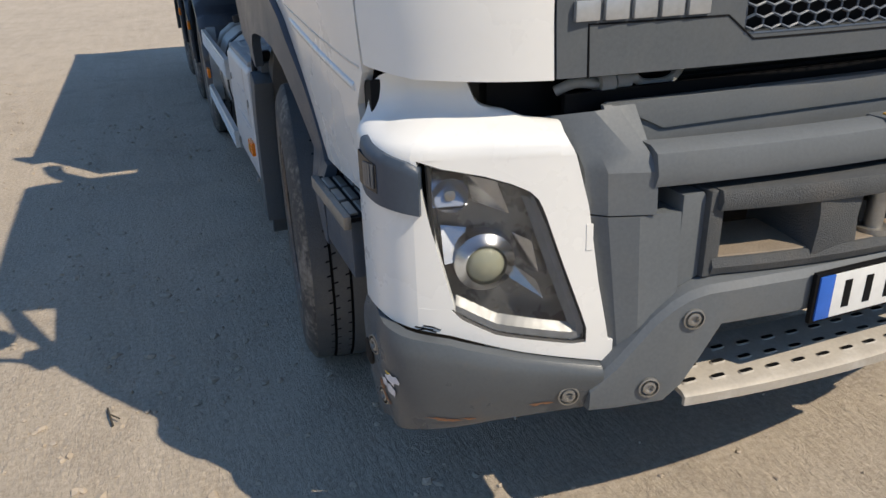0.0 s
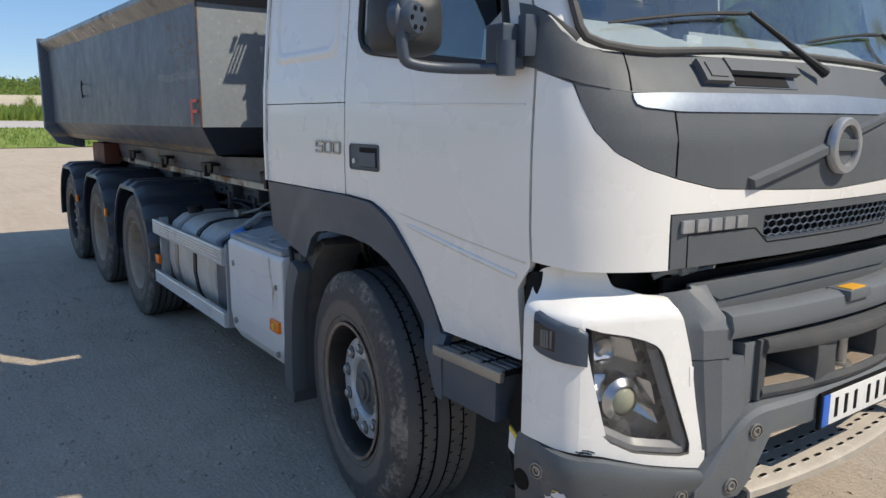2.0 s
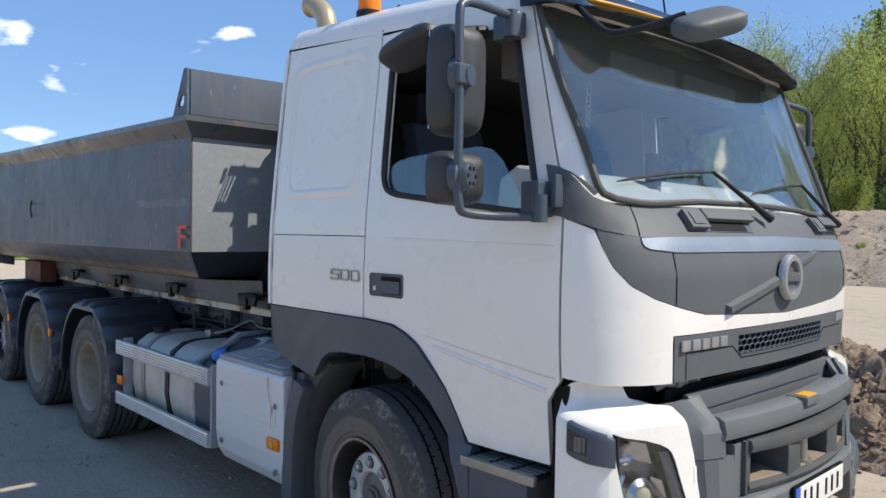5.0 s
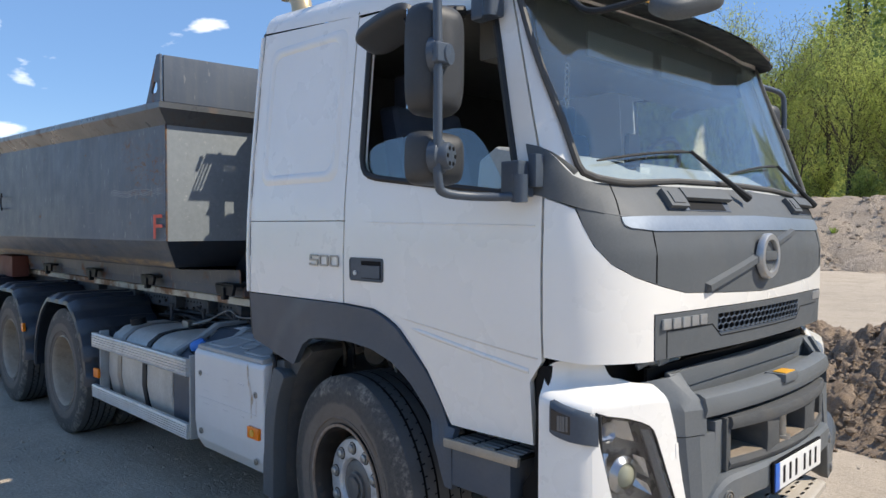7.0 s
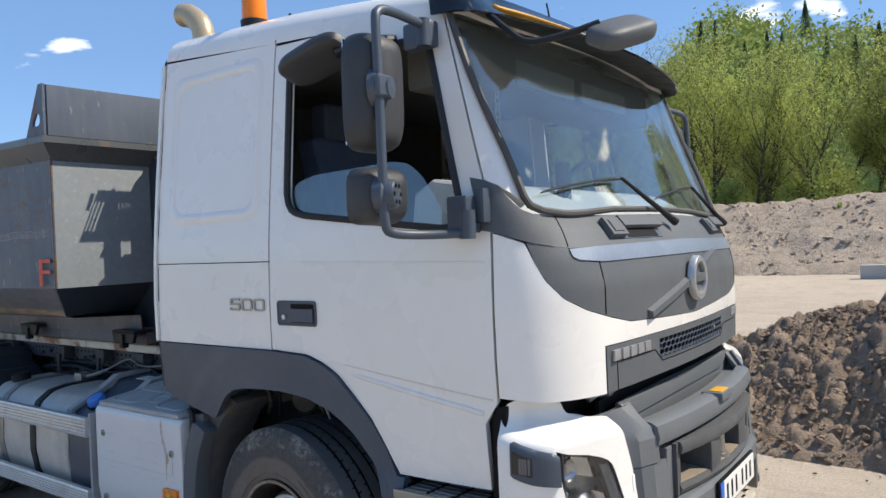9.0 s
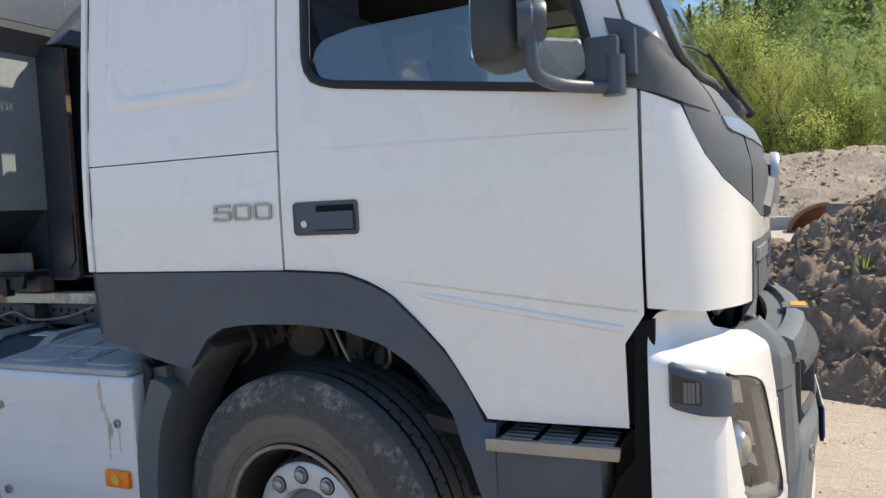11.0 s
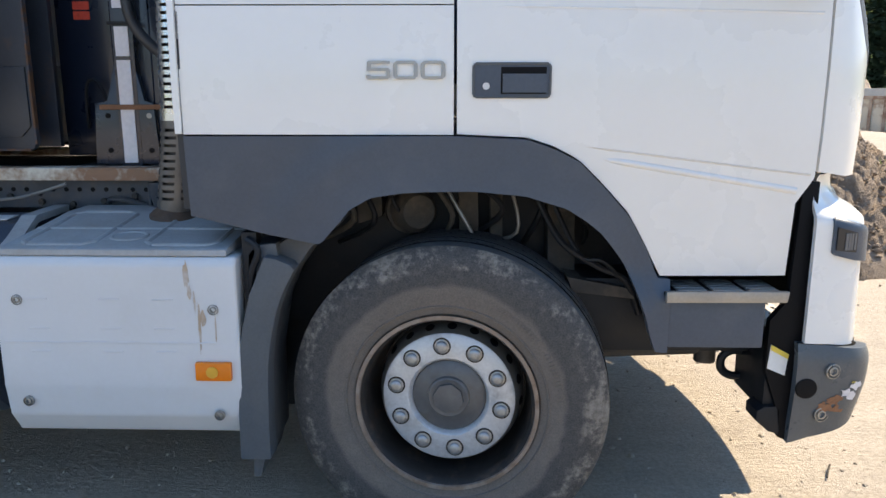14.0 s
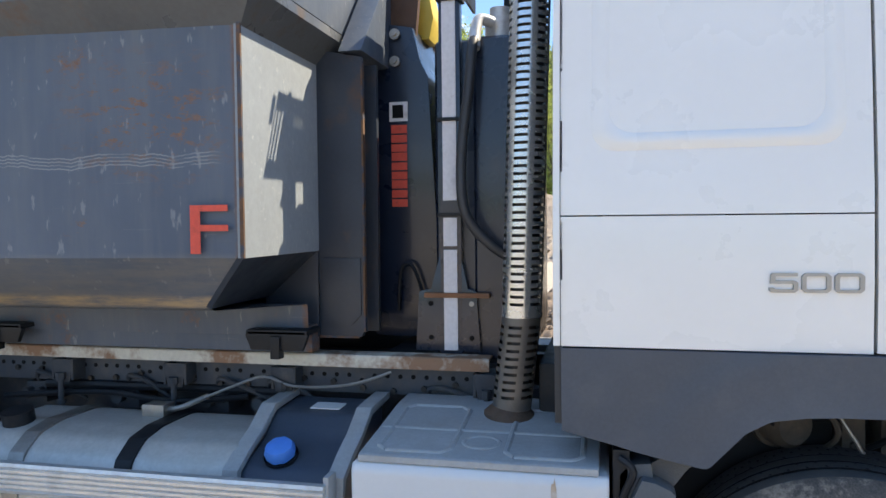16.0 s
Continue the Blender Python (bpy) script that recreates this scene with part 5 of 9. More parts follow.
    sweep_patch(bm, lambda s, z, off: P(s, z, off + 0.006 * ease(s, 0.072, 0.11) * ease(sT2(s) - z, 0.0, 0.014)), steps(0.072, 0.248, 0.011), sB2, sT2, 9, 0.03, 0.008)
    sm = part("side_marker", bm, DARKPL, truck, "dark grey side-marker housing", angle=60)
    bm = bmesh.new()
    sweep_patch(bm, P, steps(0.080, 0.150, 0.01), lambda s: lerp([(0.08, 1.078), (0.15, 1.068)], s), lambda s: lerp([(0.08, 1.152), (0.15, 1.132)], s), 5, 0.006, 0.0155)
    part("lens_recess", bm, plain("smoked_recess", (0.022, 0.024, 0.028), 0.2), sm)
    for k in range(4):
        bm = bmesh.new()
        s0 = 0.106 + 0.0095 * k
        sweep_patch(bm, P, [s0, s0 + 0.0082], lambda s: 1.078, lambda s: 1.132, 2, 0.006, 0.0185)
        part("lens_rib", bm, plain("smoked_lens", (0.13, 0.135, 0.14), 0.12), sm, "clear rib of the marker lens")
    bm = bmesh.new()
    sweep_patch(bm, P, steps(cs(-0.805), cs(-0.79), 0.008), lambda s: 0.93, lambda s: 0.99, 1, 0.004, 0.0015)
    part("washer_cap", bm, WHITE, corner)
    # dark bumper end
    Q = corner_skin(sign, 0.042)
    bB = lambda s: lerp([(0, 0.405), (0.10, 0.43), (0.22, 0.478), (0.40, 0.512), (CL, 0.528)], s)
    bT = lambda s: sL(s) - 0.004
    def QB(s, z, off=0.0, Q=Q, bB=bB, bT=bT):
        t = (z - bB(s)) / max(1e-3, bT(s) - bB(s))
        return Q(s, z, off + 0.022 * math.sin(min(1, t * 1.25) * math.pi * 0.5) - 0.022 - 0.014 * ease(t, 0.86, 1.0))
    bm = bmesh.new()
    sweep_patch(bm, QB, steps(-0.0, CL - 0.03, 0.025), bB, bT, 10, 0.03, 0.004)
    bend = part("bumper_end", bm, ENDGREY, truck, "dark grey steel bumper end, scraped and rusty at the corner")
    for s, z in ((0.11, 0.675), (0.10, 0.515), (CL - 0.11, 0.575)):
        bolt(bend, QB(s, z, 0.006), QB(s, z, 0.02) - QB(s, z, 0.0), 0.026)
    bm = bmesh.new()
    c = QB(0.035, 0.612, 0.004)
    d = (QB(0.035, 0.612, 0.02) - QB(0.035, 0.612, 0.0)).normalized()
    m = Matrix.Translation(c) @ d.to_track_quat("Y", "Z").to_matrix().to_4x4()
    lathe(bm, [(0.036, 0.0), (0.034, 0.004), (0.030, 0.005), (0.0005, 0.0045)], 24, m=m)
    part("jack_hole", bm, DEEPBLACK, bend, "round dark hole in the bumper end")
    if sign < 0:
        # scraped paint and rust
        for cx, cz, w, h, mt, seed, nm in ((0.165, 0.60, 0.05, 0.055, TAPE, 3, "scrape"), (0.12, 0.56, 0.07, 0.06, RUST, 5, "rust_patch"), (0.17, 0.638, 0.028, 0.012, YELLOW, 9, "sticker_remnant"), (0.30, 0.52, 0.09, 0.014, RUST, 12, "rust_patch"), (CL - 0.17, 0.555, 0.05, 0.012, RUST, 13, "rust_patch")):
            rnd = random.Random(seed)
            for _ in range(5 if mt is not YELLOW else 1):
                bm = bmesh.new()
                ox, oz = cx + rnd.uniform(-w, w) * 0.5, cz + rnd.uniform(-h, h) * 0.45
                n = 12
                ring = []
                for k in range(n):
                    a = 2 * math.pi * k / n
                    r = rnd.uniform(0.35, 1.0)
                    ring.append(bm.verts.new(QB(ox + w * 0.36 * r * math.cos(a), oz + h * 0.36 * r * math.sin(a), 0.0062 + (0.0006 if mt is not RUST else 0))))
                bm.faces.new(ring)
                part(nm, bm, mt, bend, "worn patch on the bumper end")
        bm = bmesh.new()
        for a, b in (((0.22, 0.752), (0.27, 0.742)), ((0.225, 0.744), (0.262, 0.748)), ((0.24, 0.757), (0.28, 0.748))):
            tube(bm, [P(a[0], a[1], 0.001), P((a[0] + b[0]) / 2, (a[1] + b[1]) / 2 + 0.003, 0.001), P(b[0], b[1], 0.001)], 0.0018, 5)
        part("scuff", bm, DEEPBLACK, corner, "dark scuff marks")
    # black end bracket and towing hook behind the bumper end
    yy = sign * 1.19
    y0, y1 = sorted((yy, yy - sign * 0.03))
    bm = bmesh.new()
    prism(bm, [(1.115, 0.415), (1.16, 0.40), (1.165, 0.75), (1.17, 1.29), (1.118, 1.28), (1.105, 0.90), (1.052, 0.83), (1.050, 0.66), (1.07, 0.60), (1.10, 0.52)], "y", y0, y1, 0.004)
    br = part("end_bracket", bm, DEEPBLACK, truck, "black steel bracket behind the bumper end")
    bm = bmesh.new()
    y0, y1 = sorted((yy + sign * 0.004, yy - sign * 0.002))
    prism(bm, [(1.055, 0.665), (1.115, 0.640), (1.122, 0.715), (1.062, 0.748)], "y", y0, y1, 0.0)
    part("warning_label", bm, PLATE, br, "white label with a yellow head")
    bm = bmesh.new()
    y0, y1 = sorted((yy + sign * 0.0065, yy))
    prism(bm, [(1.061, 0.730), (1.1205, 0.698), (1.122, 0.715), (1.062, 0.748)], "y", y0, y1, 0.0)
    part("label_head", bm, YELLOW, br)
    bm = bmesh.new()
    tube(bm, smooth_line([(1.09, sign * 0.95, 0.64), (1.03, sign * 0.95, 0.642), (0.995, sign * 0.95, 0.62), (0.992, sign * 0.95, 0.575), (1.03, sign * 0.95, 0.545), (1.10, sign * 0.95, 0.55)], 5), 0.016, 8)
    part("hook", bm, BLACK, br)
    bm = bmesh.new()
    box(bm, 1.06, 1.14, *sorted((sign * 0.90, sign * 1.17)), 0.50, 0.74, 0.015)
    part("hook_mount", bm, BLACK, br)
    bm = bmesh.new()
    prism(bm, [(1.035, 0.475), (1.035, 0.51), (1.06, 0.525), (1.12, 0.53), (1.13, 0.42), (1.08, 0.435)], "y", min(yy, yy - sign * 0.1), max(yy, yy - sign * 0.1), 0.012)
    part("jack_socket", bm, BLACK, br)

# middle of the bumper
for sg in (-1, 1):
    # upper cheeks: bent plates beside the white corners
    bm = bmesh.new()
    sec = []
    for yt, yb, xt, xb, zt in ((-0.868, -0.800, 1.330, 1.452, 1.204), (-0.825, -0.765, 1.372, 1.488, 1.214), (-0.770, -0.700, 1.420, 1.512, 1.226), (-0.715, -0.665, 1.425, 1.524, 1.230)):
        sec.append([bm.verts.new((a, -sg * yy, c)) for a, yy, c in ((xb, yb, 1.010), (xb - 0.004, yb - 0.004, 1.105), (xb - 0.022, yb - 0.012, 1.140), (xt, yt, zt), (xt - 0.06, yt, zt - 0.02), (xt - 0.06, yb, 1.010))])
    join_faces(bm, sec)
    part("bumper_cheek", bm, BUMPER, truck, "dark grey upper bumper cheek", angle=14)
# upper bar with its step tray
bm = bmesh.new()
def bow(y, x):
    return x - 0.014 + 0.060 * (1 - (y / 0.70) ** 2)
ys = steps(-0.675, 0.675, 0.075)
sec = []
for y in ys:
    sec.append([bm.verts.new((bow(y, a), y, c)) for a, c in ((1.50, 1.065), (1.532, 1.072), (1.541, 1.10), (1.530, 1.145), (1.505, 1.158), (1.470, 1.160), (1.466, 1.135), (1.40, 1.135), (1.40, 1.065))])
join_faces(bm, sec)
ubar = part("upper_bar", bm, BUMPER, truck, "dark grey upper bumper bar with a step tray")
bm = bmesh.new()
box(bm, 1.372, 1.40, -0.72, 0.72, 1.10, 1.232, 0.006)
prism(bm, [(1.392, 1.232), (1.405, 1.232), (1.47, 1.15), (1.45, 1.14)], "y", -0.74, -0.66, 0.003)
prism(bm, [(1.392, 1.232), (1.405, 1.232), (1.47, 1.15), (1.45, 1.14)], "y", 0.66, 0.74, 0.003)
part("tray_back", bm, BUMPER, ubar)
bm = bmesh.new()
prism(bm, [(-0.72, 1.232), (0.72, 1.232), (0.58, 1.165), (-0.58, 1.165)], "x", 1.398, 1.408, 0.003)
part("tray_lip", bm, BUMPER, ubar)
bm = bmesh.new()
box(bm, 1.50, 1.596, -0.075, 0.075, 1.125, 1.164, 0.012)
latch = part("latch", bm, BUMPER, ubar)
bm = bmesh.new()
box(bm, 1.530, 1.586, -0.055, 0.055, 1.158, 1.168, 0.004)
part("latch_mark", bm, AMBER, ubar, "yellow mark on the step latch")
# lower cheeks: faceted plates beside the lamps
for sg in (-1, 1):
    bm = bmesh.new()
    sec = []
    for yt, yb, x in ((-0.80, -0.745, 1.452), (-0.765, -0.725, 1.488), (-0.70, -0.69, 1.512), (-0.60, -0.60, 1.524)):
        zb = lerp([(-0.745, 0.652), (-0.725, 0.675), (-0.69, 0.73), (-0.60, 0.815)], yb)
        sec.append([bm.verts.new((a, -sg * yy, c)) for a, yy, c in ((x + 0.012, yb, zb), (x, yt, 1.006), (x - 0.12, yt, 1.006), (x - 0.12, yb, zb))])
    join_faces(bm, sec)
    prism(bm, [(-sg * v, z) for v, z in ((-0.60, 0.815), (-0.52, 0.845), (-0.505, 0.90), (-0.51, 0.985), (-0.545, 1.045), (-0.60, 1.045))], "x", 1.40, 1.527, 0.006)
    part("lower_cheek", bm, BUMPER, truck, "dark grey lower bumper cheek", angle=12)
# cast towing beam with three openings
def cast(y, x):
    return x + 0.075 * (1 - (y / 0.56) ** 2)
bm = bmesh.new()
for z0, z1, xo, xi in ((1.005, 1.052, 1.545, 1.40), (0.846, 0.885, 1.535, 1.36)):
    sec = [[bm.verts.new((cast(y, a), y, c)) for a, c in ((xo, z0), (xo + 0.008, (z0 + z1) / 2), (xo, z1), (xi, z1), (xi, z0))] for y in steps(-0.52, 0.52, 0.08)]
    join_faces(bm, sec)
for y0, y1 in ((-0.27, -0.15), (0.15, 0.27)):
    prism(bm, [(y0 - 0.01, 0.87), (y1 + 0.01, 0.87), (y1, 0.95), (y1 + 0.01, 1.02), (y0 - 0.01, 1.02), (y0, 0.95)], "x", 1.38, 1.60, 0.012)
for y0, y1 in ((-0.54, -0.50), (0.50, 0.54)):
    box(bm, 1.38, 1.545, y0, y1, 0.84, 1.05, 0.008)
beam = part("towing_beam", bm, CASTING, truck, "rough cast towing beam with dusty openings")
bm = bmesh.new()
sec = [[bm.verts.new((cast(y, a), y, c)) for a, c in ((1.36, 0.883), (1.528, 0.883), (1.524, 0.888), (1.36, 0.900))] for y in steps(-0.50, 0.50, 0.1)]
join_faces(bm, sec)
part("beam_shelf", bm, SHELF, beam, "dusty brown shelf inside the beam")
bm = bmesh.new()
prism(bm, [(1.33, 0.80), (1.345, 0.80), (1.345, 1.25), (1.33, 1.25)], "y", -0.8, 0.8, 0.0)
part("beam_back", bm, DEEPBLACK, truck)
bm = bmesh.new()
tube(bm, [(1.57, -0.06, 0.87), (1.57, -0.06, 1.02)], 0.022, 14)
tube(bm, [(1.57, -0.06, 0.885), (1.57, -0.06, 0.90)], 0.040, 16)
part("towing_pin", bm, DULL, beam, "steel towing pin")
# lower bar: bent steel plate from end to end
bm = bmesh.new()
ylist = [(-0.80, 0.528, 0.600, 1.510), (-0.74, 0.530, 0.665, 1.528), (-0.66, 0.533, 0.765, 1.545), (-0.62, 0.535, 0.800, 1.553), (-0.58, 0.575, 0.824, 1.562), (-0.54, 0.65, 0.836, 1.572), (-0.50, 0.732, 0.840, 1.582), (-0.30, 0.732, 0.842, 1.604), (0.0, 0.732, 0.843, 1.612)]
ylist = ylist + [(-y, a, b, x) for y, a, b, x in reversed(ylist[:-1])]
sec = []
for y, z0, z1, x in ylist:
    sec.append([bm.verts.new((a, y, c)) for a, c in ((x, z0), (x + 0.004, z0 + 0.012), (x + 0.004, z1 - 0.022), (x - 0.008, z1 - 0.004), (x - 0.03, z1), (x - 0.09, z1), (x - 0.09, z0 + 0.02), (x - 0.03, z0))])
join_faces(bm, sec)
lbar = part("lower_bar", bm, BUMPER, truck, "dark grey bent steel lower bumper bar", angle=30)
for sg in (-1, 1):
    for y, z, x in ((0.572, 0.755, 1.568), (0.664, 0.582, 1.549)):
        bolt(lbar, Vector((x + 0.004, sg * y, z)), (1, sg * 0.25, 0), 0.026)
# perforated front step
bm = bmesh.new()
sec = []
for y in steps(-0.56, 0.56, 0.08):
    b = 0.05 * (1 - (y / 0.6) ** 2)
    sec.append([bm.verts.new((a + b, y, c)) for a, c in ((1.34, 0.555), (1.54, 0.540), (1.555, 0.530), (1.555, 0.505), (1.545, 0.505), (1.545, 0.525), (1.34, 0.545))])
join_faces(bm, sec)
fstep = part("front_step", bm, STEPDUST, truck, "dusty perforated metal front step")
for r in range(3):
    for k in range(14):
        y = -0.52 + 0.08 * k + (0.04 if r % 2 else 0)
        if abs(y) < 0.55:
            bm = bmesh.new()
            x = 1.40 + 0.055 * r + 0.05 * (1 - (y / 0.6) ** 2)
            zz = 0.5515 - 0.075 * (x - 0.05 - 1.34)
            ring = [(x + 0.0075 * math.copysign(abs(math.sin(a)) ** 0.6, math.sin(a)), y + 0.020 * math.copysign(abs(math.cos(a)) ** 0.6, math.cos(a))) for a in (2 * math.pi * j / 16 for j in range(16))]
            lip = [(x + (a - x) * 1.45, y + (b - y) * 1.2) for a, b in ring]
            join_faces(bm, [[bm.verts.new((a, b, zz + 0.0008)) for a, b in lip], [bm.verts.new((a, b, zz + 0.006)) for a, b in ring]], True, False)
            lipob = part("slot_lip", bm, STEPDUST, fstep)
            bm = bmesh.new()
            bm.faces.new([bm.verts.new((a, b, zz + 0.0048)) for a, b in ring])
            part("slot", bm, DEEPBLACK, fstep, "dark slot in the step")
# number plate, its characters as plain bars
bm = bmesh.new()
box(bm, 1.612, 1.626, -0.275, 0.275, 0.700, 0.832, 0.006)
npl = part("number_plate", bm, DEEPBLACK, truck, "white number plate in a black holder with a blue end")
bm = bmesh.new()
box(bm, 1.624, 1.630, -0.220, 0.265, 0.709, 0.823, 0.003)
part("plate_face", bm, PLATE, npl)
bm = bmesh.new()
box(bm, 1.624, 1.6305, -0.265, -0.2205, 0.709, 0.823, 0.002)
part("plate_band", bm, PLATEBLUE, npl, "blue plate band")
for k in range(6):
    bm = bmesh.new()
    y = -0.175 + 0.068 * k + (0.03 if k > 2 else 0)
    box(bm, 1.629, 1.6315, y - 0.011, y + 0.011, 0.730, 0.802, 0.0)
    part("plate_bar", bm, DEEPBLACK, npl, "plain dark bar")

# radiator and pipes seen in the slot under the cab
bm = bmesh.new()
box(bm, 1.22, 1.26, -0.95, 0.95, 0.80, 1.45, 0.004)
radiator = part("radiator", bm, DEEPBLACK, truck, "black radiator core")
for k in range(18):
    z = 1.12 + 0.015 * k
    bm = bmesh.new()
    box(bm, 1.262, 1.268, -0.45, 0.95, z, z + 0.006, 0.0)
    part("fin", bm, BLACK, radiator)
bm = bmesh.new()
tube(bm, smooth_line([(1.30, -0.80, 1.25), (1.32, -0.76, 1.268), (1.32, -0.70, 1.262), (1.32, -0.60, 1.266)], 4), 0.012, 10)
tube(bm, [(1.32, -0.705, 1.262), (1.32, -0.668, 1.262)], 0.026, 14)
tube(bm, [(1.32, -0.66, 1.262), (1.32, -0.62, 1.262)], 0.018, 14)
tube(bm, smooth_line([(1.31, -0.60, 1.266), (1.30, -0.56, 1.245), (1.31, -0.50, 1.25), (1.30, -0.46, 1.28)], 5), 0.011, 8)
part("pipe", bm, LIDGREY, truck, "grey hydraulic cab-lift fitting")

# ---- the truck: mirrors ----
def pillow(bm, hx, hy, hz, m, e=0.55):
    """A rounded cushion of those half sizes."""
    def pw(v):
        return math.copysign(abs(v) ** e, v)
    rings = []
    for i in range(1, 12):
        b = -math.pi / 2 + math.pi * i / 12
        rings.append([bm.verts.new(m @ Vector((hx * pw(math.cos(b)) * pw(math.cos(a)), hy * pw(math.cos(b)) * pw(math.sin(a)), hz * pw(math.sin(b))))) for a in (2 * math.pi * k / 28 for k in range(28))])
    join_faces(bm, rings)


def rounded(bm, x0, x1, y0, y1, z0, z1, r, m=None):
    return box(bm, x0, x1, y0, y1, z0, z1, r, 4, m)


for sg in (-1, 1):
    bm = bmesh.new()
    arm = [(1.10, sg * 1.27, 1.905), (1.00, sg * 1.40, 1.905), (0.97, sg * 1.525, 1.915), (0.965, sg * 1.55, 1.95), (0.965, sg * 1.555, 2.05), (0.965, sg * 1.555, 2.38), (0.962, sg * 1.555, 2.59), (0.957, sg * 1.535, 2.645), (0.945, sg * 1.45, 2.665), (0.895, sg * 1.22, 2.682)]
    tube(bm, smooth_line(arm, 4), 0.0165, 10)
    holder = part("mirror_arm", bm, DARKPL, truck, "grey tubular mirror arm")
    bm = bmesh.new()
    y = sorted((sg * 1.21, sg * 1.30))
    rounded(bm, 1.03, 1.115, *y, 1.905, 2.035, 0.012)
    tube(bm, [(1.10, sg * 1.275, 1.885), (1.10, sg * 1.275, 1.985)], 0.03, 14)
    y = sorted((sg * 1.20, sg * 1.245))
    box(bm, 1.115, 1.15, *y, 1.94, 2.06, 0.006)
    part("mirror_foot", bm, DARKPL, holder)
    bm = bmesh.new()
    y = sorted((sg * 1.16, sg * 1.22))
    rounded(bm, 0.80, 0.93, *y, 2.60, 2.70, 0.02)
    tube(bm, [(0.90, sg * 1.22, 2.60), (0.90, sg * 1.22, 2.70)], 0.028, 12)
    part("mirror_foot", bm, DARKPL, holder)
    for zc, hh in ((2.393, 0.199), (2.042, 0.098)):
        bm = bmesh.new()
        rings = []
        for dx, inset in ((-0.058, 0.012), (-0.052, 0.002), (-0.03, 0.0), (0.0, 0.004), (0.028, 0.014), (0.048, 0.032), (0.060, 0.058), (0.064, 0.085)):
            ring = []
            for k in range(40):
                a = 2 * math.pi * k / 40
                ca, sa = math.cos(a), math.sin(a)
                ring.append(bm.verts.new((0.888 + dx + 0.03 * sa * hh, sg * (1.479 + (0.117 - inset) * math.copysign(abs(ca) ** 0.45, ca)), zc + (hh - inset * 0.8) * math.copysign(abs(sa) ** 0.45, sa))))
            rings.append(ring)
        join_faces(bm, rings)
        hs = part("mirror_housing", bm, MIRRORPL, holder, "dark grey mirror housing", angle=50)
        bm = bmesh.new()
        box(bm, 0.826, 0.830, *sorted((sg * 1.40, sg * 1.575)), zc - hh + 0.022, zc + hh - 0.022, 0.0)
        part("mirror_glass", bm, MIRROR, hs, "mirror glass")
        m = Matrix.Translation((0.945, sg * 1.530, zc)) @ Euler((0, 0, radians(-90 - sg * 20))).to_matrix().to_4x4()
        bm = bmesh.new()
        if hh > 0.15:
            lathe(bm, [(0.066, -0.02), (0.064, 0.006), (0.054, 0.012), (0.042, 0.008), (0.040, 0.03), (0.036, 0.044), (0.0005, 0.046)], 28, m=m)
            box(bm, 0.935, 0.992, *sorted((sg * 1.520, sg * 1.585)), zc - 0.036, zc + 0.036, 0.014, 3)
            part("mirror_joint", bm, DARKPL, hs, "ribbed clamp on the mirror arm")
        else:
            lathe(bm, [(0.062, -0.02), (0.060, 0.012), (0.050, 0.018), (0.048, 0.040), (0.042, 0.048), (0.0005, 0.05)], 28, m=m)
            joint = part("mirror_joint", bm, DARKPL, hs, "round bolted clamp on the mirror arm")
            for k in range(6):
                a = 2 * math.pi * k / 6
                bm = bmesh.new()
                lathe(bm, [(0.0075, 0.044), (0.0075, 0.051), (0.0005, 0.051)], 8, m=m @ Matrix.Translation((0.030 * math.cos(a), 0, 0.030 * math.sin(a))))
                part("joint_bolt", bm, DEEPBLACK, hs)
    # kerb mirror above the door
    bm = bmesh.new()
    m = Matrix.Translation((0.47, sg * 1.35, 2.605)) @ Euler((radians(sg * 24), radians(-13), radians(0))).to_matrix().to_4x4()
    pillow(bm, 0.17, 0.085, 0.034, m)
    km = part("kerb_mirror", bm, MIRRORPL, truck, "dark grey kerb mirror over the door")
    bm = bmesh.new()
    tube(bm, smooth_line([(0.60, sg * 1.38, 2.60), (0.68, sg * 1.28, 2.65), (0.72, sg * 1.17, 2.67)], 4), 0.02, 8)
    part("kerb_mirror_arm", bm, BLACK, km)
    bm = bmesh.new()
    box(bm, -0.03, 0.05, min(-sg * 0.0, sg * 0.03), max(0, sg * 0.03), 0.022, 0.030, 0.003, 1, m)
    part("mirror_slot", bm, DEEPBLACK, km)
# front mirror on its bent arm
bm = bmesh.new()
m = Matrix.Translation((1.50, -0.82, 2.612)) @ Euler((radians(20), radians(28), radians(-12))).to_matrix().to_4x4()
pillow(bm, 0.075, 0.145, 0.042, m)
fm = part("front_mirror", bm, PLASTIC, truck, "dark grey front mirror over the windscreen")
bm = bmesh.new()
tube(bm, smooth_line([(1.06, -1.02, 2.73), (1.16, -1.06, 2.645), (1.24, -1.05, 2.585), (1.34, -0.98, 2.60), (1.45, -0.90, 2.64)], 5), 0.013, 8)
part("front_mirror_arm", bm, BLACK, fm)
# beacon and aerial on the roof
bm = bmesh.new()
tube(bm, [(-0.36, -0.95, 2.965), (-0.36, -0.95, 3.02)], 0.070, 24)
beacon = part("beacon", bm, BLACK, truck, "orange rotating beacon on the roof")
bm = bmesh.new()
lathe(bm, [(0.062, 0.0), (0.060, 0.12), (0.050, 0.155), (0.0005, 0.16)], 24, m=Matrix.Translation((-0.36, -0.95, 3.02)) @ Euler((radians(90), 0, 0)).to_matrix().to_4x4())
part("beacon_lens", bm, ORANGE, beacon, "orange plastic dome")
bm = bmesh.new()
tube(bm, [(0.45, 0.75, 2.93), (0.38, 0.75, 3.35)], 0.006, 6)
part("aerial", bm, DEEPBLACK, truck)


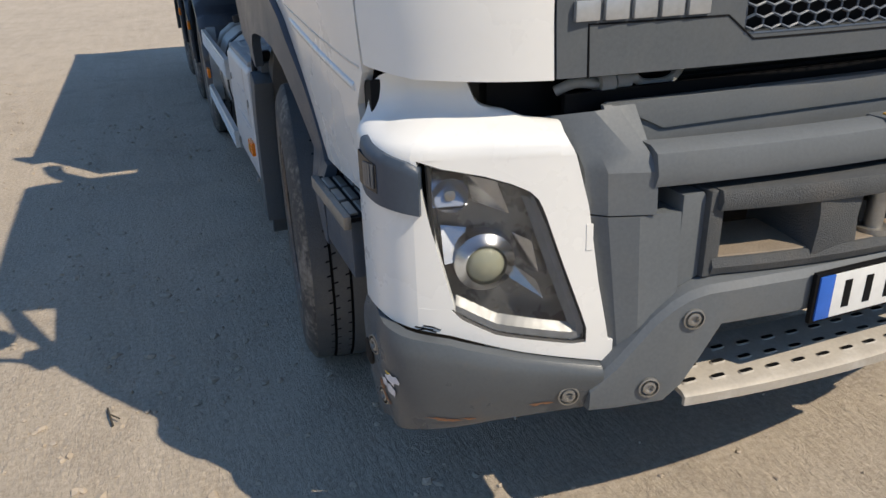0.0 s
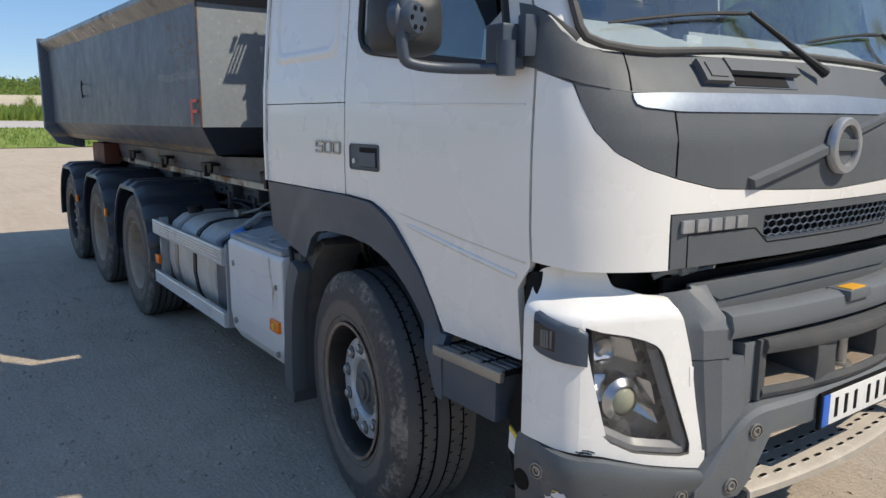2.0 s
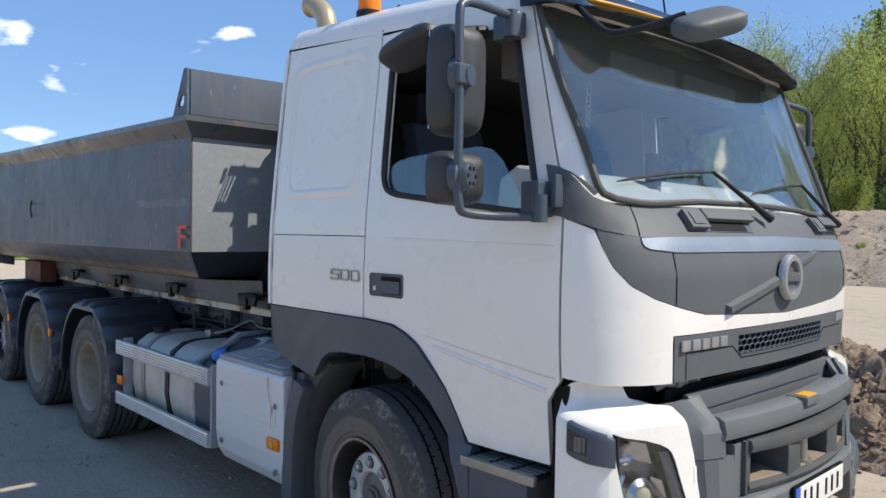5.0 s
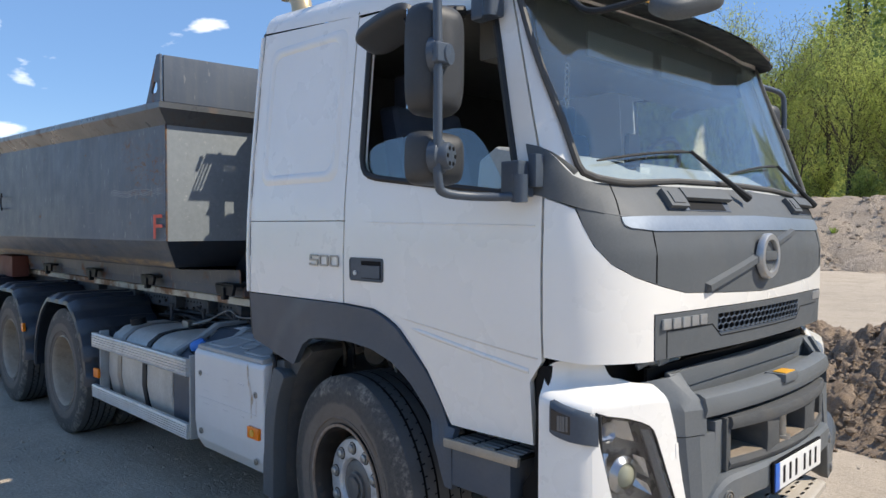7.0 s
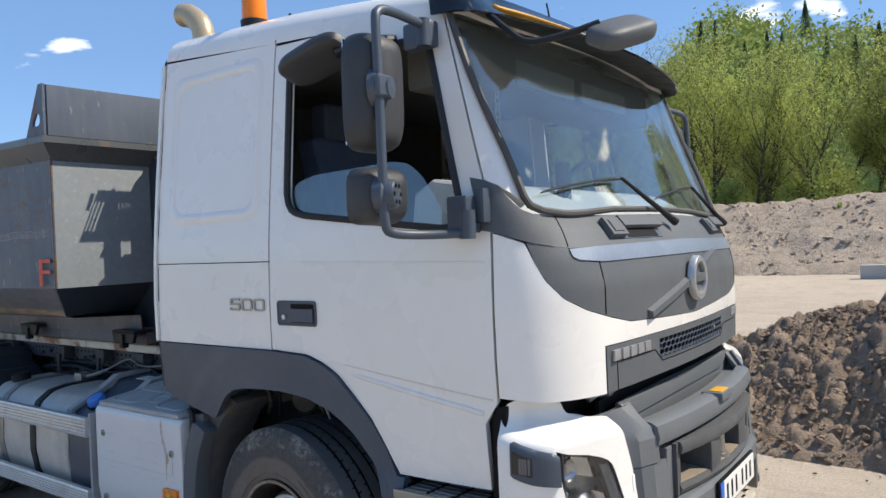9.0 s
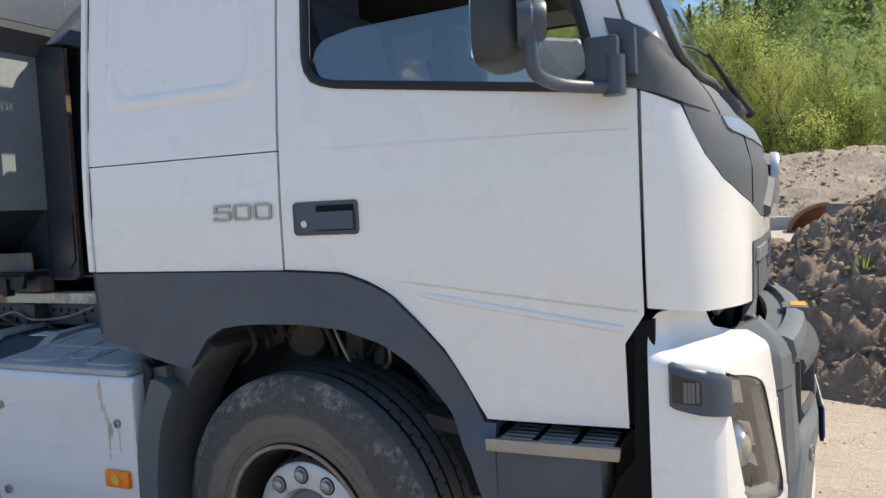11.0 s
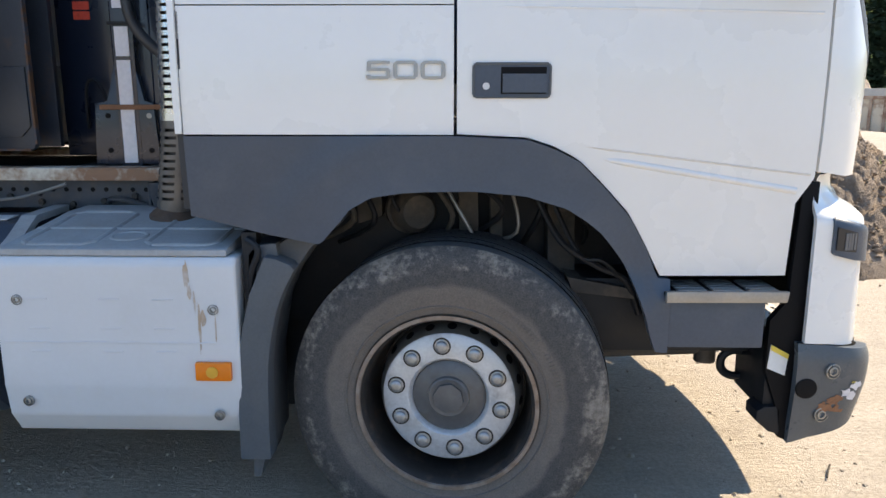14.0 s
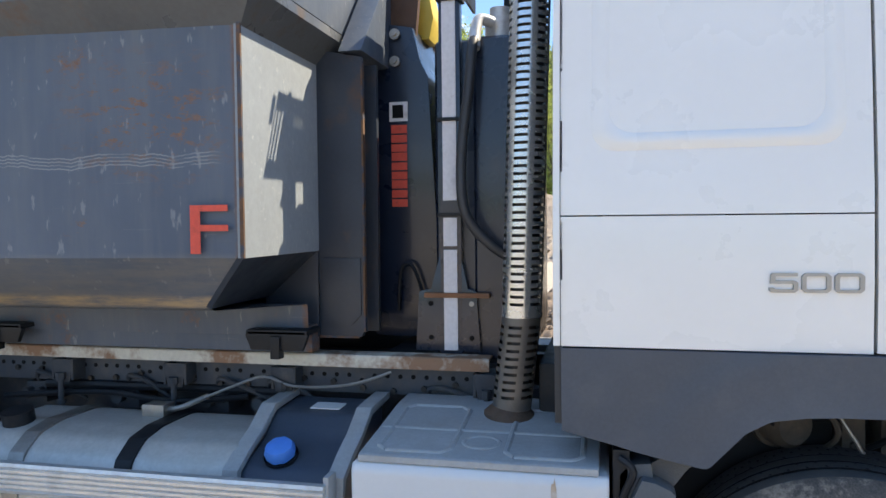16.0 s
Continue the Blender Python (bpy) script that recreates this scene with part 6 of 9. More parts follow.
# ---- the truck: wheels ----
NUTSTEEL = surface("nut_steel", (0.30, 0.30, 0.30), (0.46, 0.46, 0.45), 0.38, 0.1, metal=0.7, grain=30, fine=120)
def wheel(x, sg, kind):
    """Front wheels show a dished steel rim with a ring of nuts; rear ones a deep dusty dish."""
    w = new("wheel")
    w.parent = truck
    w.location = (x, sg * 1.07, 0.535)
    steer = radians(-6.5) if x == 0.0 else 0.0
    w.rotation_euler = (0, radians(11), steer) if sg < 0 else (0, radians(11), math.pi + steer)
    tagged(w, "large front wheel with a bright ring of nuts" if kind == "front" else "rear wheel with a dusty dished rim")
    # the wide tyre reaches further inward than outward of the rim's plane
    hw = 0.190 if kind == "front" else 0.158
    shift = hw - 0.16
    R = 0.545
    half = hw * 0.815

    def tyre_mesh(extra=0.0):
        bm = bmesh.new()
        prof = [(0.300, -hw * 0.82), (0.318, -hw * 0.93), (0.36, -hw * 1.0), (0.43, -hw * 1.02), (0.475, -hw * 1.0), (0.500, -hw * 0.965), (0.520, -hw * 0.905), (0.536, -hw * 0.86), (R - 0.002, -half)]
        ribs = 5
        span = 2 * half
        for k in range(ribs):
            a = -half + span * k / ribs
            b = -half + span * (k + 1) / ribs
            crown = [0.0, 0.003, 0.004, 0.003, 0.0][k]
            if k:
                prof += [(R - 0.013, a), (R - 0.013, a + 0.0075), (R + crown, a + 0.0085)]
            prof += [(R + crown, b - 0.001)]
        prof += [(0.536, hw * 0.86), (0.520, hw * 0.905), (0.50, hw * 0.965), (0.43, hw * 1.02), (0.36, hw * 1.0), (0.30, hw * 0.82)]
        lathe(bm, [(r, y + shift + extra) for r, y in prof], 96)
        # groove floors are the same rubber, blackened to paint in their shade
        for f in bm.faces:
            c = f.calc_center_median()
            rad, side = math.hypot(c.x, c.z), abs(c.y - shift - extra)
            f.material_index = 2 if (side < half and R - 0.02 < rad < R - 0.004) else 1 if side > half * 0.99 else 0
        return bm
    tyre = part("tyre", tyre_mesh(), [RUBBER, WALLRUBBER, DEEPBLACK], w, "worn truck tyre caked with dry mud", angle=28)
    if kind == "rear":
        part("tyre", tyre_mesh(0.345), [RUBBER, WALLRUBBER, DEEPBLACK], w, "inner tyre of the pair", angle=28)
    # shallow sipes along the ribs' edges
    bm = bmesh.new()
    for k in range(130):
        a = 2 * math.pi * k / 130
        for j in range(1, 5):
            yy = -half + 2 * half * j / 5 + 0.0045 + shift + (0.011 if k % 2 else -0.011)
            c = Vector(((R + 0.0036) * math.cos(a), yy, (R + 0.0036) * math.sin(a)))
            t = Vector((-math.sin(a), 0, math.cos(a)))
            n = Vector((math.cos(a), 0, math.sin(a)))
            v = [bm.verts.new(c + t * dt + Vector((0, dy, 0)) + n * dn) for dt, dy, dn in ((-0.004, -0.007, 0), (0.003, -0.007, 0), (0.006, 0.007, 0), (-0.001, 0.007, 0))]
            bm.faces.new(v)
    tagged(part("tread_cut", bm, DEEPBLACK, tyre, tidy=False), "fine dark sipes in the tread", "", "", "stuff")
    # raised rings and writing bars on the sidewall
    for r, y in ((0.345, 0.985),):
        bm = bmesh.new()
        lathe(bm, [(r - 0.005, shift - hw * (y - 0.02)), (r - 0.002, shift - hw * y - 0.003), (r + 0.002, shift - hw * y - 0.003), (r + 0.005, shift - hw * (y - 0.02))], 72)
        part("sidewall_ring", bm, WALLRUBBER, tyre)
    if kind == "front":
        # moulded writing: small plain bars
        bm = bmesh.new()
        for k in range(26):
            a = radians(16 + 2.1 * k + (6 if k > 12 else 0))
            n, t = Vector((math.cos(a), 0, math.sin(a))), Vector((-math.sin(a), 0, math.cos(a)))
            c = n * 0.385 + Vector((0, shift - hw * 1.012, 0))
            ring = [[bm.verts.new(c + n * dn + t * dt + Vector((0, dy, 0))) for dn, dt in ((-0.008, -0.004), (0.008, -0.004), (0.008, 0.004), (-0.008, 0.004))] for dy in (0.004, -0.0022)]
            join_faces(bm, ring)
        tagged(part("moulded_bar", bm, WALLRUBBER, tyre), "moulded bars on the sidewall", "", "", "stuff")
    bm = bmesh.new()
    if kind == "front":
        lathe(bm, [(0.306, -0.128), (0.311, -0.150), (0.303, -0.153), (0.292, -0.142), (0.285, -0.11), (0.280, -0.03), (0.262, 0.015), (0.248, 0.018)], 64)
        part("rim", bm, RIMDARK, w, "dark dusty wheel rim")
        bm = bmesh.new()
        lathe(bm, [(0.304, -0.150), (0.313, -0.153), (0.313, -0.158), (0.300, -0.158), (0.298, -0.150)], 64)
        part("rim_edge", bm, RIMRUST, w, "rust-worn rim edge")
        bm = bmesh.new()
        lathe(bm, [(0.256, 0.016), (0.251, -0.03), (0.243, -0.062), (0.230, -0.086)], 64)
        # same steel as the face; its dark reflection is put into the colour
        disc = part("wheel_disc", bm, surface("dim_disc_wall", (0.10, 0.09, 0.08), (0.20, 0.19, 0.175), 0.5, 0.1, metal=0.3, grain=9), w, "steel wall of the wheel disc, darkened for its dim reflection")
        bm = bmesh.new()
        lathe(bm, [(0.231, -0.085), (0.224, -0.090), (0.142, -0.090), (0.134, -0.082), (0.128, -0.060)], 64)
        part("disc_face", bm, STEEL, w, "bright steel wheel face")
        for k in range(20):
            bm = bmesh.new()
            a = 2 * math.pi * (k + 0.5) / 20
            n = Vector((math.cos(a), 0, math.sin(a)))
            t = Vector((-math.sin(a), 0, math.cos(a)))
            c = n * 0.2475 + Vector((0, -0.0560, 0))
            d = Vector((0, 0.032, 0)) + n * 0.009
            ring = [bm.verts.new(c + 0.017 * math.cos(b) * t + 0.62 * math.sin(b) * d + (n * 0.55 - Vector((0, 1, 0)) * 0.83).normalized() * 0.0025) for b in (2 * math.pi * j / 12 for j in range(12))]
            bm.faces.new(ring)
            part("vent_hole", bm, DEEPBLACK, disc, "dark vent hole")
        for k in range(10):
            a = 2 * math.pi * k / 10
            bm = bmesh.new()
            m = Matrix.Translation((0.186 * math.cos(a), -0.088, 0.186 * math.sin(a)))
            # thin dark ring standing in for the shade round each nut
            lathe(bm, [(0.031, -0.001), (0.031, -0.0045), (0.020, -0.004)], 20, m=m)
            part("nut_shade", bm, RIMDARK, w, "dark ring painted as the shade round the nut")
            bm = bmesh.new()
            lathe(bm, [(0.026, -0.003), (0.026, -0.007), (0.0215, -0.008), (0.021, -0.018), (0.017, -0.022), (0.009, -0.0235), (0.0005, -0.0235)], 12, m=m)
            part("wheel_nut", bm, NUTSTEEL, w, "worn steel wheel nut")
        bm = bmesh.new()
        lathe(bm, [(0.131, -0.052), (0.129, -0.068), (0.122, -0.074), (0.074, -0.080), (0.072, -0.093), (0.067, -0.096), (0.060, -0.094), (0.0005, -0.094)], 48)
        prism(bm, [(0.054 * math.cos(2 * math.pi * k / 8), 0.054 * math.sin(2 * math.pi * k / 8)) for k in range(8)], "y", -0.106, -0.09, 0.003)
        part("hub", bm, surface("greasy_hub", (0.10, 0.10, 0.102), (0.17, 0.168, 0.165), 0.42, 0.1, metal=0.3, grain=9, dirt=(0.13, 0.105, 0.085), dirt_at=(0.5, 0.7), dirt_scale=12), w, "greasy dark hub cap")
    else:
        lathe(bm, [(0.302, -0.125), (0.309, -0.145), (0.302, -0.15), (0.292, -0.138), (0.286, -0.11), (0.278, 0.0), (0.268, 0.06), (0.235, 0.085), (0.15, 0.09), (0.14, 0.06), (0.12, 0.03), (0.0005, 0.025)], 56)
        part("rim", bm, RIMTAN, w, "dusty tan dished rim")
        for k in range(10):
            a = 2 * math.pi * k / 10
            bm = bmesh.new()
            c = Vector((0.185 * math.cos(a), 0.088, 0.185 * math.sin(a)))
            tube(bm, [c, c + Vector((0, -0.03, 0))], 0.018, 8)
            part("wheel_nut", bm, RIMTAN, w)
    return w


REAR = (-4.08, -5.72, -7.36)
for sg in (-1, 1):
    wheel(0.0, sg, "front")
    for k, x in enumerate(REAR):
        wheel(x, sg, "rear" if k < 2 else "front")


# ---- the truck: wheel housings, boxes, tanks ----
# underbody so that no light falls through
bm = bmesh.new()
box(bm, -0.95, 1.15, -0.80, 0.80, 0.70, 1.30, 0.02)
part("underbody", bm, BLACK, truck, "dark dirty engine and underbody")
bm = bmesh.new()
box(bm, -0.80, 1.1, -1.18, 1.18, 1.31, 1.40, 0.01)
part("cab_floor", bm, BLACK, truck)
# plain dark box, added to block the light gap behind the steps
bm = bmesh.new()
box(bm, 0.42, 1.08, -1.02, 1.02, 0.66, 0.93, 0.02)
part("step_gap_filler", bm, BLACK, truck)
# parts seen in the front wheel arch
rnd = random.Random(7)
DUSTY = surface("dusty_steel_parts", (0.040, 0.036, 0.032), (0.085, 0.074, 0.062), 0.8, 0.08, grain=9, fine=60, dirt=(0.15, 0.12, 0.09), dirt_at=(0.5, 0.68), dirt_scale=11)
for k in range(11):
    bm = bmesh.new()
    x = -0.38 + 0.10 * k
    drop = rnd.uniform(0.08, 0.22)
    tube(bm, smooth_line([(x, -0.82, 1.30), (x + rnd.uniform(-0.05, 0.05), -0.93, 1.25), (x + rnd.uniform(-0.09, 0.09), -0.96, 1.25 - drop), (x + rnd.uniform(-0.16, 0.16), -0.84, 1.02)], 5), rnd.uniform(0.006, 0.015), 7)
    part("arch_hose", bm, DULL if k in (4, 6) else BLACK if k % 3 else DUSTY, truck, "dusty hose in the wheel arch")
for sg in (-1, 1):
    # brake chamber with its clamp ring, behind the wheel's top
    bm = bmesh.new()
    m = Matrix.Translation((-0.16, sg * 0.86, 1.15)) @ Euler((0, 0, radians(25))).to_matrix().to_4x4()
    lathe(bm, [(0.001, -0.10), (0.06, -0.095), (0.078, -0.07), (0.080, -0.012), (0.092, -0.008), (0.092, 0.012), (0.080, 0.016), (0.07, 0.07), (0.03, 0.09), (0.001, 0.09)], 24, m=m)
    part("brake_chamber", bm, DUSTY, truck, "dusty round brake chamber")
    # leaf spring pack
    for k in range(3):
        bm = bmesh.new()
        sec = [[bm.verts.new((x, sg * y, 0.70 + 0.024 * k + 0.09 * (x / 0.75) ** 2 + dz)) for y, dz in ((0.40, 0), (0.50, 0), (0.50, 0.019), (0.40, 0.019))] for x in steps(-0.75 + 0.12 * k, 0.85 - 0.12 * k, 0.1)]
        join_faces(bm, sec)
        part("spring_leaf", bm, DUSTY, truck, "dusty steel spring leaf")
    # frame brackets and cast hangers
    for x, z0, z1, w in ((0.06, 1.02, 1.30, 0.035), (0.16, 0.98, 1.30, 0.022), (0.40, 0.82, 1.22, 0.05), (-0.30, 1.10, 1.30, 0.045)):
        bm = bmesh.new()
        prism(bm, [(x - w, z0), (x + w, z0 + 0.03), (x + w * 0.8, z1), (x - w * 1.2, z1)], "y", *sorted((sg * 0.91, sg * 0.80)), 0.008)
        for zb in (z0 + 0.07, z1 - 0.06):
            tube(bm, [(x, sg * 0.91, zb), (x, sg * 0.925, zb)], 0.014, 6)
        part("hanger", bm, DUSTY, truck, "dusty bolted bracket")
    # ribbed air bellows ahead of the wheel
    bm = bmesh.new()
    m = Matrix.Translation((0.585, sg * 0.93, 0.80)) @ Euler((0, 0, radians(90))).to_matrix().to_4x4()
    prof = [(0.001, -0.10)]
    for k in range(7):
        prof += [(0.045, -0.10 + 0.028 * k), (0.058, -0.086 + 0.028 * k)]
    lathe(bm, prof + [(0.04, 0.10), (0.001, 0.10)], 20, m=m)
    part("bellows", bm, SHELF, truck, "dusty ribbed bellows")
    # drag link and steering arm
    bm = bmesh.new()
    tube(bm, [(0.42, sg * 0.86, 0.60), (0.98, sg * 0.86, 0.625)], 0.026, 12)
    tube(bm, [(0.96, sg * 0.86, 0.57), (0.96, sg * 0.86, 0.68)], 0.040, 12)
    tube(bm, [(0.98, sg * 0.86, 0.625), (1.04, sg * 0.86, 0.627)], 0.016, 8)
    part("drag_link", bm, DUSTY, truck, "dusty steering rod")
    # ledge with a cable loom and small clips
    bm = bmesh.new()
    prism(bm, [(0.40, 0.94), (0.62, 0.90), (0.64, 0.86), (0.42, 0.885)], "y", *sorted((sg * 1.05, sg * 0.80)), 0.006)
    part("ledge", bm, DUSTY, truck)
    bm = bmesh.new()
    tube(bm, smooth_line([(0.30, sg * 0.98, 1.20), (0.38, sg * 1.03, 1.06), (0.50, sg * 1.05, 0.98), (0.60, sg * 1.05, 0.93), (0.66, sg * 1.02, 0.80)], 5), 0.012, 8)
    tube(bm, smooth_line([(0.34, sg * 0.98, 1.22), (0.44, sg * 1.04, 1.02), (0.52, sg * 1.07, 1.0), (0.62, sg * 1.04, 0.90)], 5), 0.008, 8)
    part("cable_loom", bm, BLACK, truck, "black cable loom in the wheel arch")
bm = bmesh.new()
tube(bm, [(-0.02, 0.9, 0.5), (-0.02, -0.9, 0.5)], 0.09, 12)
part("front_axle", bm, DUSTY, truck, "dusty front axle")
for sg in (-1, 1):
    bm = bmesh.new()
    y0, y1 = sorted((sg * 1.165, sg * 0.92))
    prism(bm, [(-0.715, 0.34), (-0.628, 0.34), (-0.625, 0.66), (-0.592, 0.85), (-0.548, 0.95), (-0.47, 1.06), (-0.36, 1.15), (-0.40, 1.18), (-0.60, 1.06), (-0.66, 0.93), (-0.70, 0.7)], "y", y0, y1, 0.01, 2)
    part("guard_lining", bm, RUBBER, truck, "black inner side of the mudguard")
    y0, y1 = sorted((sg * 1.245, sg * 1.16))
    bm = bmesh.new()
    prism(bm, [(-0.721, 0.335), (-0.614, 0.335), (-0.616, 0.45), (-0.610, 0.66), (-0.597, 0.76), (-0.574, 0.861), (-0.545, 0.935), (-0.507, 1.005), (-0.525, 1.022), (-0.567, 1.040), (-0.607, 1.047), (-0.632, 0.99), (-0.663, 0.917), (-0.690, 0.81), (-0.709, 0.69), (-0.719, 0.50)], "y", y0, y1, 0.012, 2)
    prism(bm, [(-0.690, 0.80), (-0.60, 0.94), (-0.57, 1.04), (-0.575, 1.085), (-0.66, 1.075), (-0.682, 1.05)], "y", *sorted((sg * 1.20, sg * 1.02)), 0.014, 2)
    mg = part("mudguard", bm, PLASTIC, truck, "dark plastic mudguard behind the front wheel")
    bm = bmesh.new()
    y0, y1 = sorted((sg * 1.22, sg * 0.92))
    prism(bm, [(-0.685, 0.26), (-0.66, 0.26), (-0.64, 0.34), (-0.68, 0.34)], "y", y0, y1, 0.0)
    part("mud_flap", bm, RUBBER, mg, "torn rubber mud flap")
    # black filler plate, added so no sunlit ground shows behind the wheel
    bm = bmesh.new()
    y0, y1 = sorted((sg * 0.70, sg * 0.66))
    box(bm, -0.95, -0.30, y0, y1, 0.30, 1.20, 0.01)
    part("arch_gap_filler", bm, BLACK, truck, "black filler plate added to close the lit gap behind the wheel")
    # pale box behind the front wheel
    y0, y1 = sorted((sg * 1.25, sg * 0.72))
    bm = bmesh.new()
    prof = [(-1.25, 0.60), (-1.25, 1.02), (-1.235, 1.044), (-0.72, 1.044), (-0.72, 0.40), (-1.10, 0.385), (-1.19, 0.415), (-1.235, 0.49)]
    prism(bm, [(sg * -y, z) for y, z in prof], "x", -1.51, -0.70, 0.028, 3)
    pb = part("side_box", bm, BOXGREY, truck, "pale grey-white exhaust box with rust streaks")
    bm = bmesh.new()
    prism(bm, [(sg * a, z) for a, z in ((1.238, 1.046), (1.236, 1.066), (1.225, 1.070), (1.02, 1.092), (0.97, 1.098), (0.78, 1.122), (0.62, 1.125), (0.62, 1.04))], "x", -1.49, -0.73, 0.008)
    lid = part("box_lid", bm, LIDGREY, pb, "dented grey box lid")
    # pressed ridges on the lid: two rounded frames and a ring between them
    def lid_at(x, a, up=0.0):
        return Vector((x, sg * a, lerp([(0.62, 1.125), (0.78, 1.122), (0.97, 1.098), (1.02, 1.092), (1.225, 1.070)], a) + up))
    for xa, xb in ((-1.44, -1.20), (-1.02, -0.78)):
        bm = bmesh.new()
        loop = [(xa + 0.03, 1.19), (xb - 0.03, 1.19), (xb, 1.16), (xb, 0.82), (xb - 0.03, 0.79), (xa + 0.03, 0.79), (xa, 0.82), (xa, 1.16), (xa + 0.03, 1.19)]
        line = [lid_at(p[0] + (q[0] - p[0]) * k / 6, p[1] + (q[1] - p[1]) * k / 6, -0.004) for p, q in zip(loop, loop[1:]) for k in range(6)]
        tube(bm, line + line[:1], 0.011, 8, False)
        part("pressed_frame", bm, LIDGREY, pb)
    bm = bmesh.new()
    tube(bm, [lid_at(-1.11 + 0.06 * math.cos(k * 0.3927), 1.09 + 0.05 * math.sin(k * 0.3927), -0.004) for k in range(17)], 0.009, 8, False)
    part("pressed_ring", bm, LIDGREY, pb)
    bm = bmesh.new()
    tube(bm, [lid_at(x, 1.0, -0.004) for x in steps(-1.48, -0.74, 0.1)], 0.010, 8)
    part("pressed_ridge", bm, LIDGREY, pb)
    bm = bmesh.new()
    for z in (0.90, 0.80, 0.72):
        for x in (-1.40, -1.16, -0.98):
            y0, y1 = sorted((sg * 1.2475, sg * 1.2525))
            box(bm, x, x + 0.07, y0, y1, z, z + 0.006, 0.001, 1)
    y0, y1 = sorted((sg * 1.2475, sg * 1.253))
    box(bm, -1.49, -0.78, y0, y1, 0.752, 0.758, 0.001, 1)
    part("pressed_mark", bm, BOXGREY, pb)
    for x, z in ((-1.43, 0.90), (-0.78, 0.87), (-1.43, 0.545), (-0.78, 0.50)):
        bolt(pb, Vector((x, sg * 1.251, z)), (0, sg, 0), 0.018)
    bm = bmesh.new()
    y0, y1 = sorted((sg * 1.246, sg * 1.268))
    box(bm, -0.848, -0.728, y0, y1, 0.628, 0.692, 0.008)
    ml = part("marker_lamp", bm, ORANGE, pb, "orange side-marker lamp")
    bm = bmesh.new()
    tube(bm, [(-0.79, sg * 1.266, 0.66), (-0.79, sg * 1.273, 0.66)], 0.02, 12)
    part("marker_lamp_eye", bm, AMBER, pb)
    if sg < 0:
        for cx, cz, w, h, seed in ((-0.862, 0.985, 0.012, 0.06, 3), (-0.855, 0.93, 0.010, 0.03, 4), (-0.84, 0.90, 0.006, 0.05, 8), (-0.828, 0.80, 0.006, 0.12, 5), (-0.815, 0.84, 0.012, 0.035, 6), (-0.775, 0.80, 0.004, 0.07, 7)):
            r2 = random.Random(seed)
            bm = bmesh.new()
            bm.faces.new([bm.verts.new((cx + w * r2.uniform(0.5, 1) * math.cos(2 * math.pi * k / 14), -1.2513, cz + h * r2.uniform(0.5, 1) * math.sin(2 * math.pi * k / 14))) for k in range(14)])
            part("rust_streak", bm, STAIN, pb, "rust streak")
    # bracket between mudguard and box
    bm = bmesh.new()
    y0, y1 = sorted((sg * 1.20, sg * 1.14))
    box(bm, -0.69, -0.64, y0, y1, 0.55, 1.12, 0.006)
    tube(bm, smooth_line([(-0.67, sg * 1.21, 1.10), (-0.63, sg * 1.22, 1.06), (-0.665, sg * 1.21, 0.95), (-0.66, sg * 1.21, 0.7)], 4), 0.012, 8)
    part("bracket", bm, BLACK, truck)
    # fuel tank with straps
    bm = bmesh.new()
    prof = [(0.60, 0.46), (0.60, 0.94), (0.66, 1.01), (0.74, 1.032), (0.95, 1.032), (1.06, 1.012), (1.14, 0.955), (1.18, 0.86), (1.185, 0.66), (1.16, 0.52), (1.10, 0.43), (1.0, 0.39), (0.70, 0.39)]
    prism(bm, [(sg * a, z) for a, z in prof], "x", -3.12, -2.0, 0.03, 3)
    ft = part("fuel_tank", bm, TANK, truck, "dusty aluminium fuel tank with straps")
    for x in (-2.88, -2.42):
        bm = bmesh.new()
        big = [(0.84 + (a - 0.84) * 1.025, 0.74 + (z - 0.74) * 1.025) for a, z in prof]
        prism(bm, [(sg * a, z) for a, z in big], "x", x - 0.035, x + 0.035, 0.006)
        part("tank_strap", bm, BLACK if x > -2.6 else DULL, ft, "dark tank strap")
    bm = bmesh.new()
    tube(bm, [(-3.02, sg * 0.98, 1.02), (-3.02, sg * 0.99, 1.075)], 0.06, 18)
    part("filler_cap", bm, BLACK, ft, "black fuel filler cap")
    bm = bmesh.new()
    y0, y1 = sorted((sg * 0.76, sg * 0.84))
    box(bm, -2.56, -2.46, y0, y1, 1.03, 1.082, 0.006)
    tube(bm, smooth_line([(-2.46, sg * 0.80, 1.058), (-2.40, sg * 0.80, 1.07), (-2.33, sg * 0.72, 1.10)], 4), 0.012, 8)
    part("tank_sender", bm, DULL, ft)
    # dark urea tank with its blue cap
    bm = bmesh.new()
    prism(bm, [(sg * a, z) for a, z in ((0.62, 0.46), (0.62, 1.095), (0.84, 1.085), (0.93, 1.015), (0.98, 0.995), (1.10, 0.955), (1.16, 0.90), (1.18, 0.80), (1.18, 0.52), (1.10, 0.44))], "x", -1.975, -1.60, 0.025, 3)
    ut = part("urea_tank", bm, DARKPL, truck, "dark plastic tank with a blue cap")
    bm = bmesh.new()
    c = Vector((-1.845, sg * 1.05, 0.978))
    nn = Vector((0, sg * 0.42, 0.9)).normalized()
    m = Matrix.Translation(c) @ nn.to_track_quat("Y", "Z").to_matrix().to_4x4()
    lathe(bm, [(0.05, -0.03), (0.056, 0.0), (0.062, 0.002), (0.062, 0.012)], 28, m=m)
    part("cap_neck", bm, BLACK, ut)
    bm = bmesh.new()
    rings = []
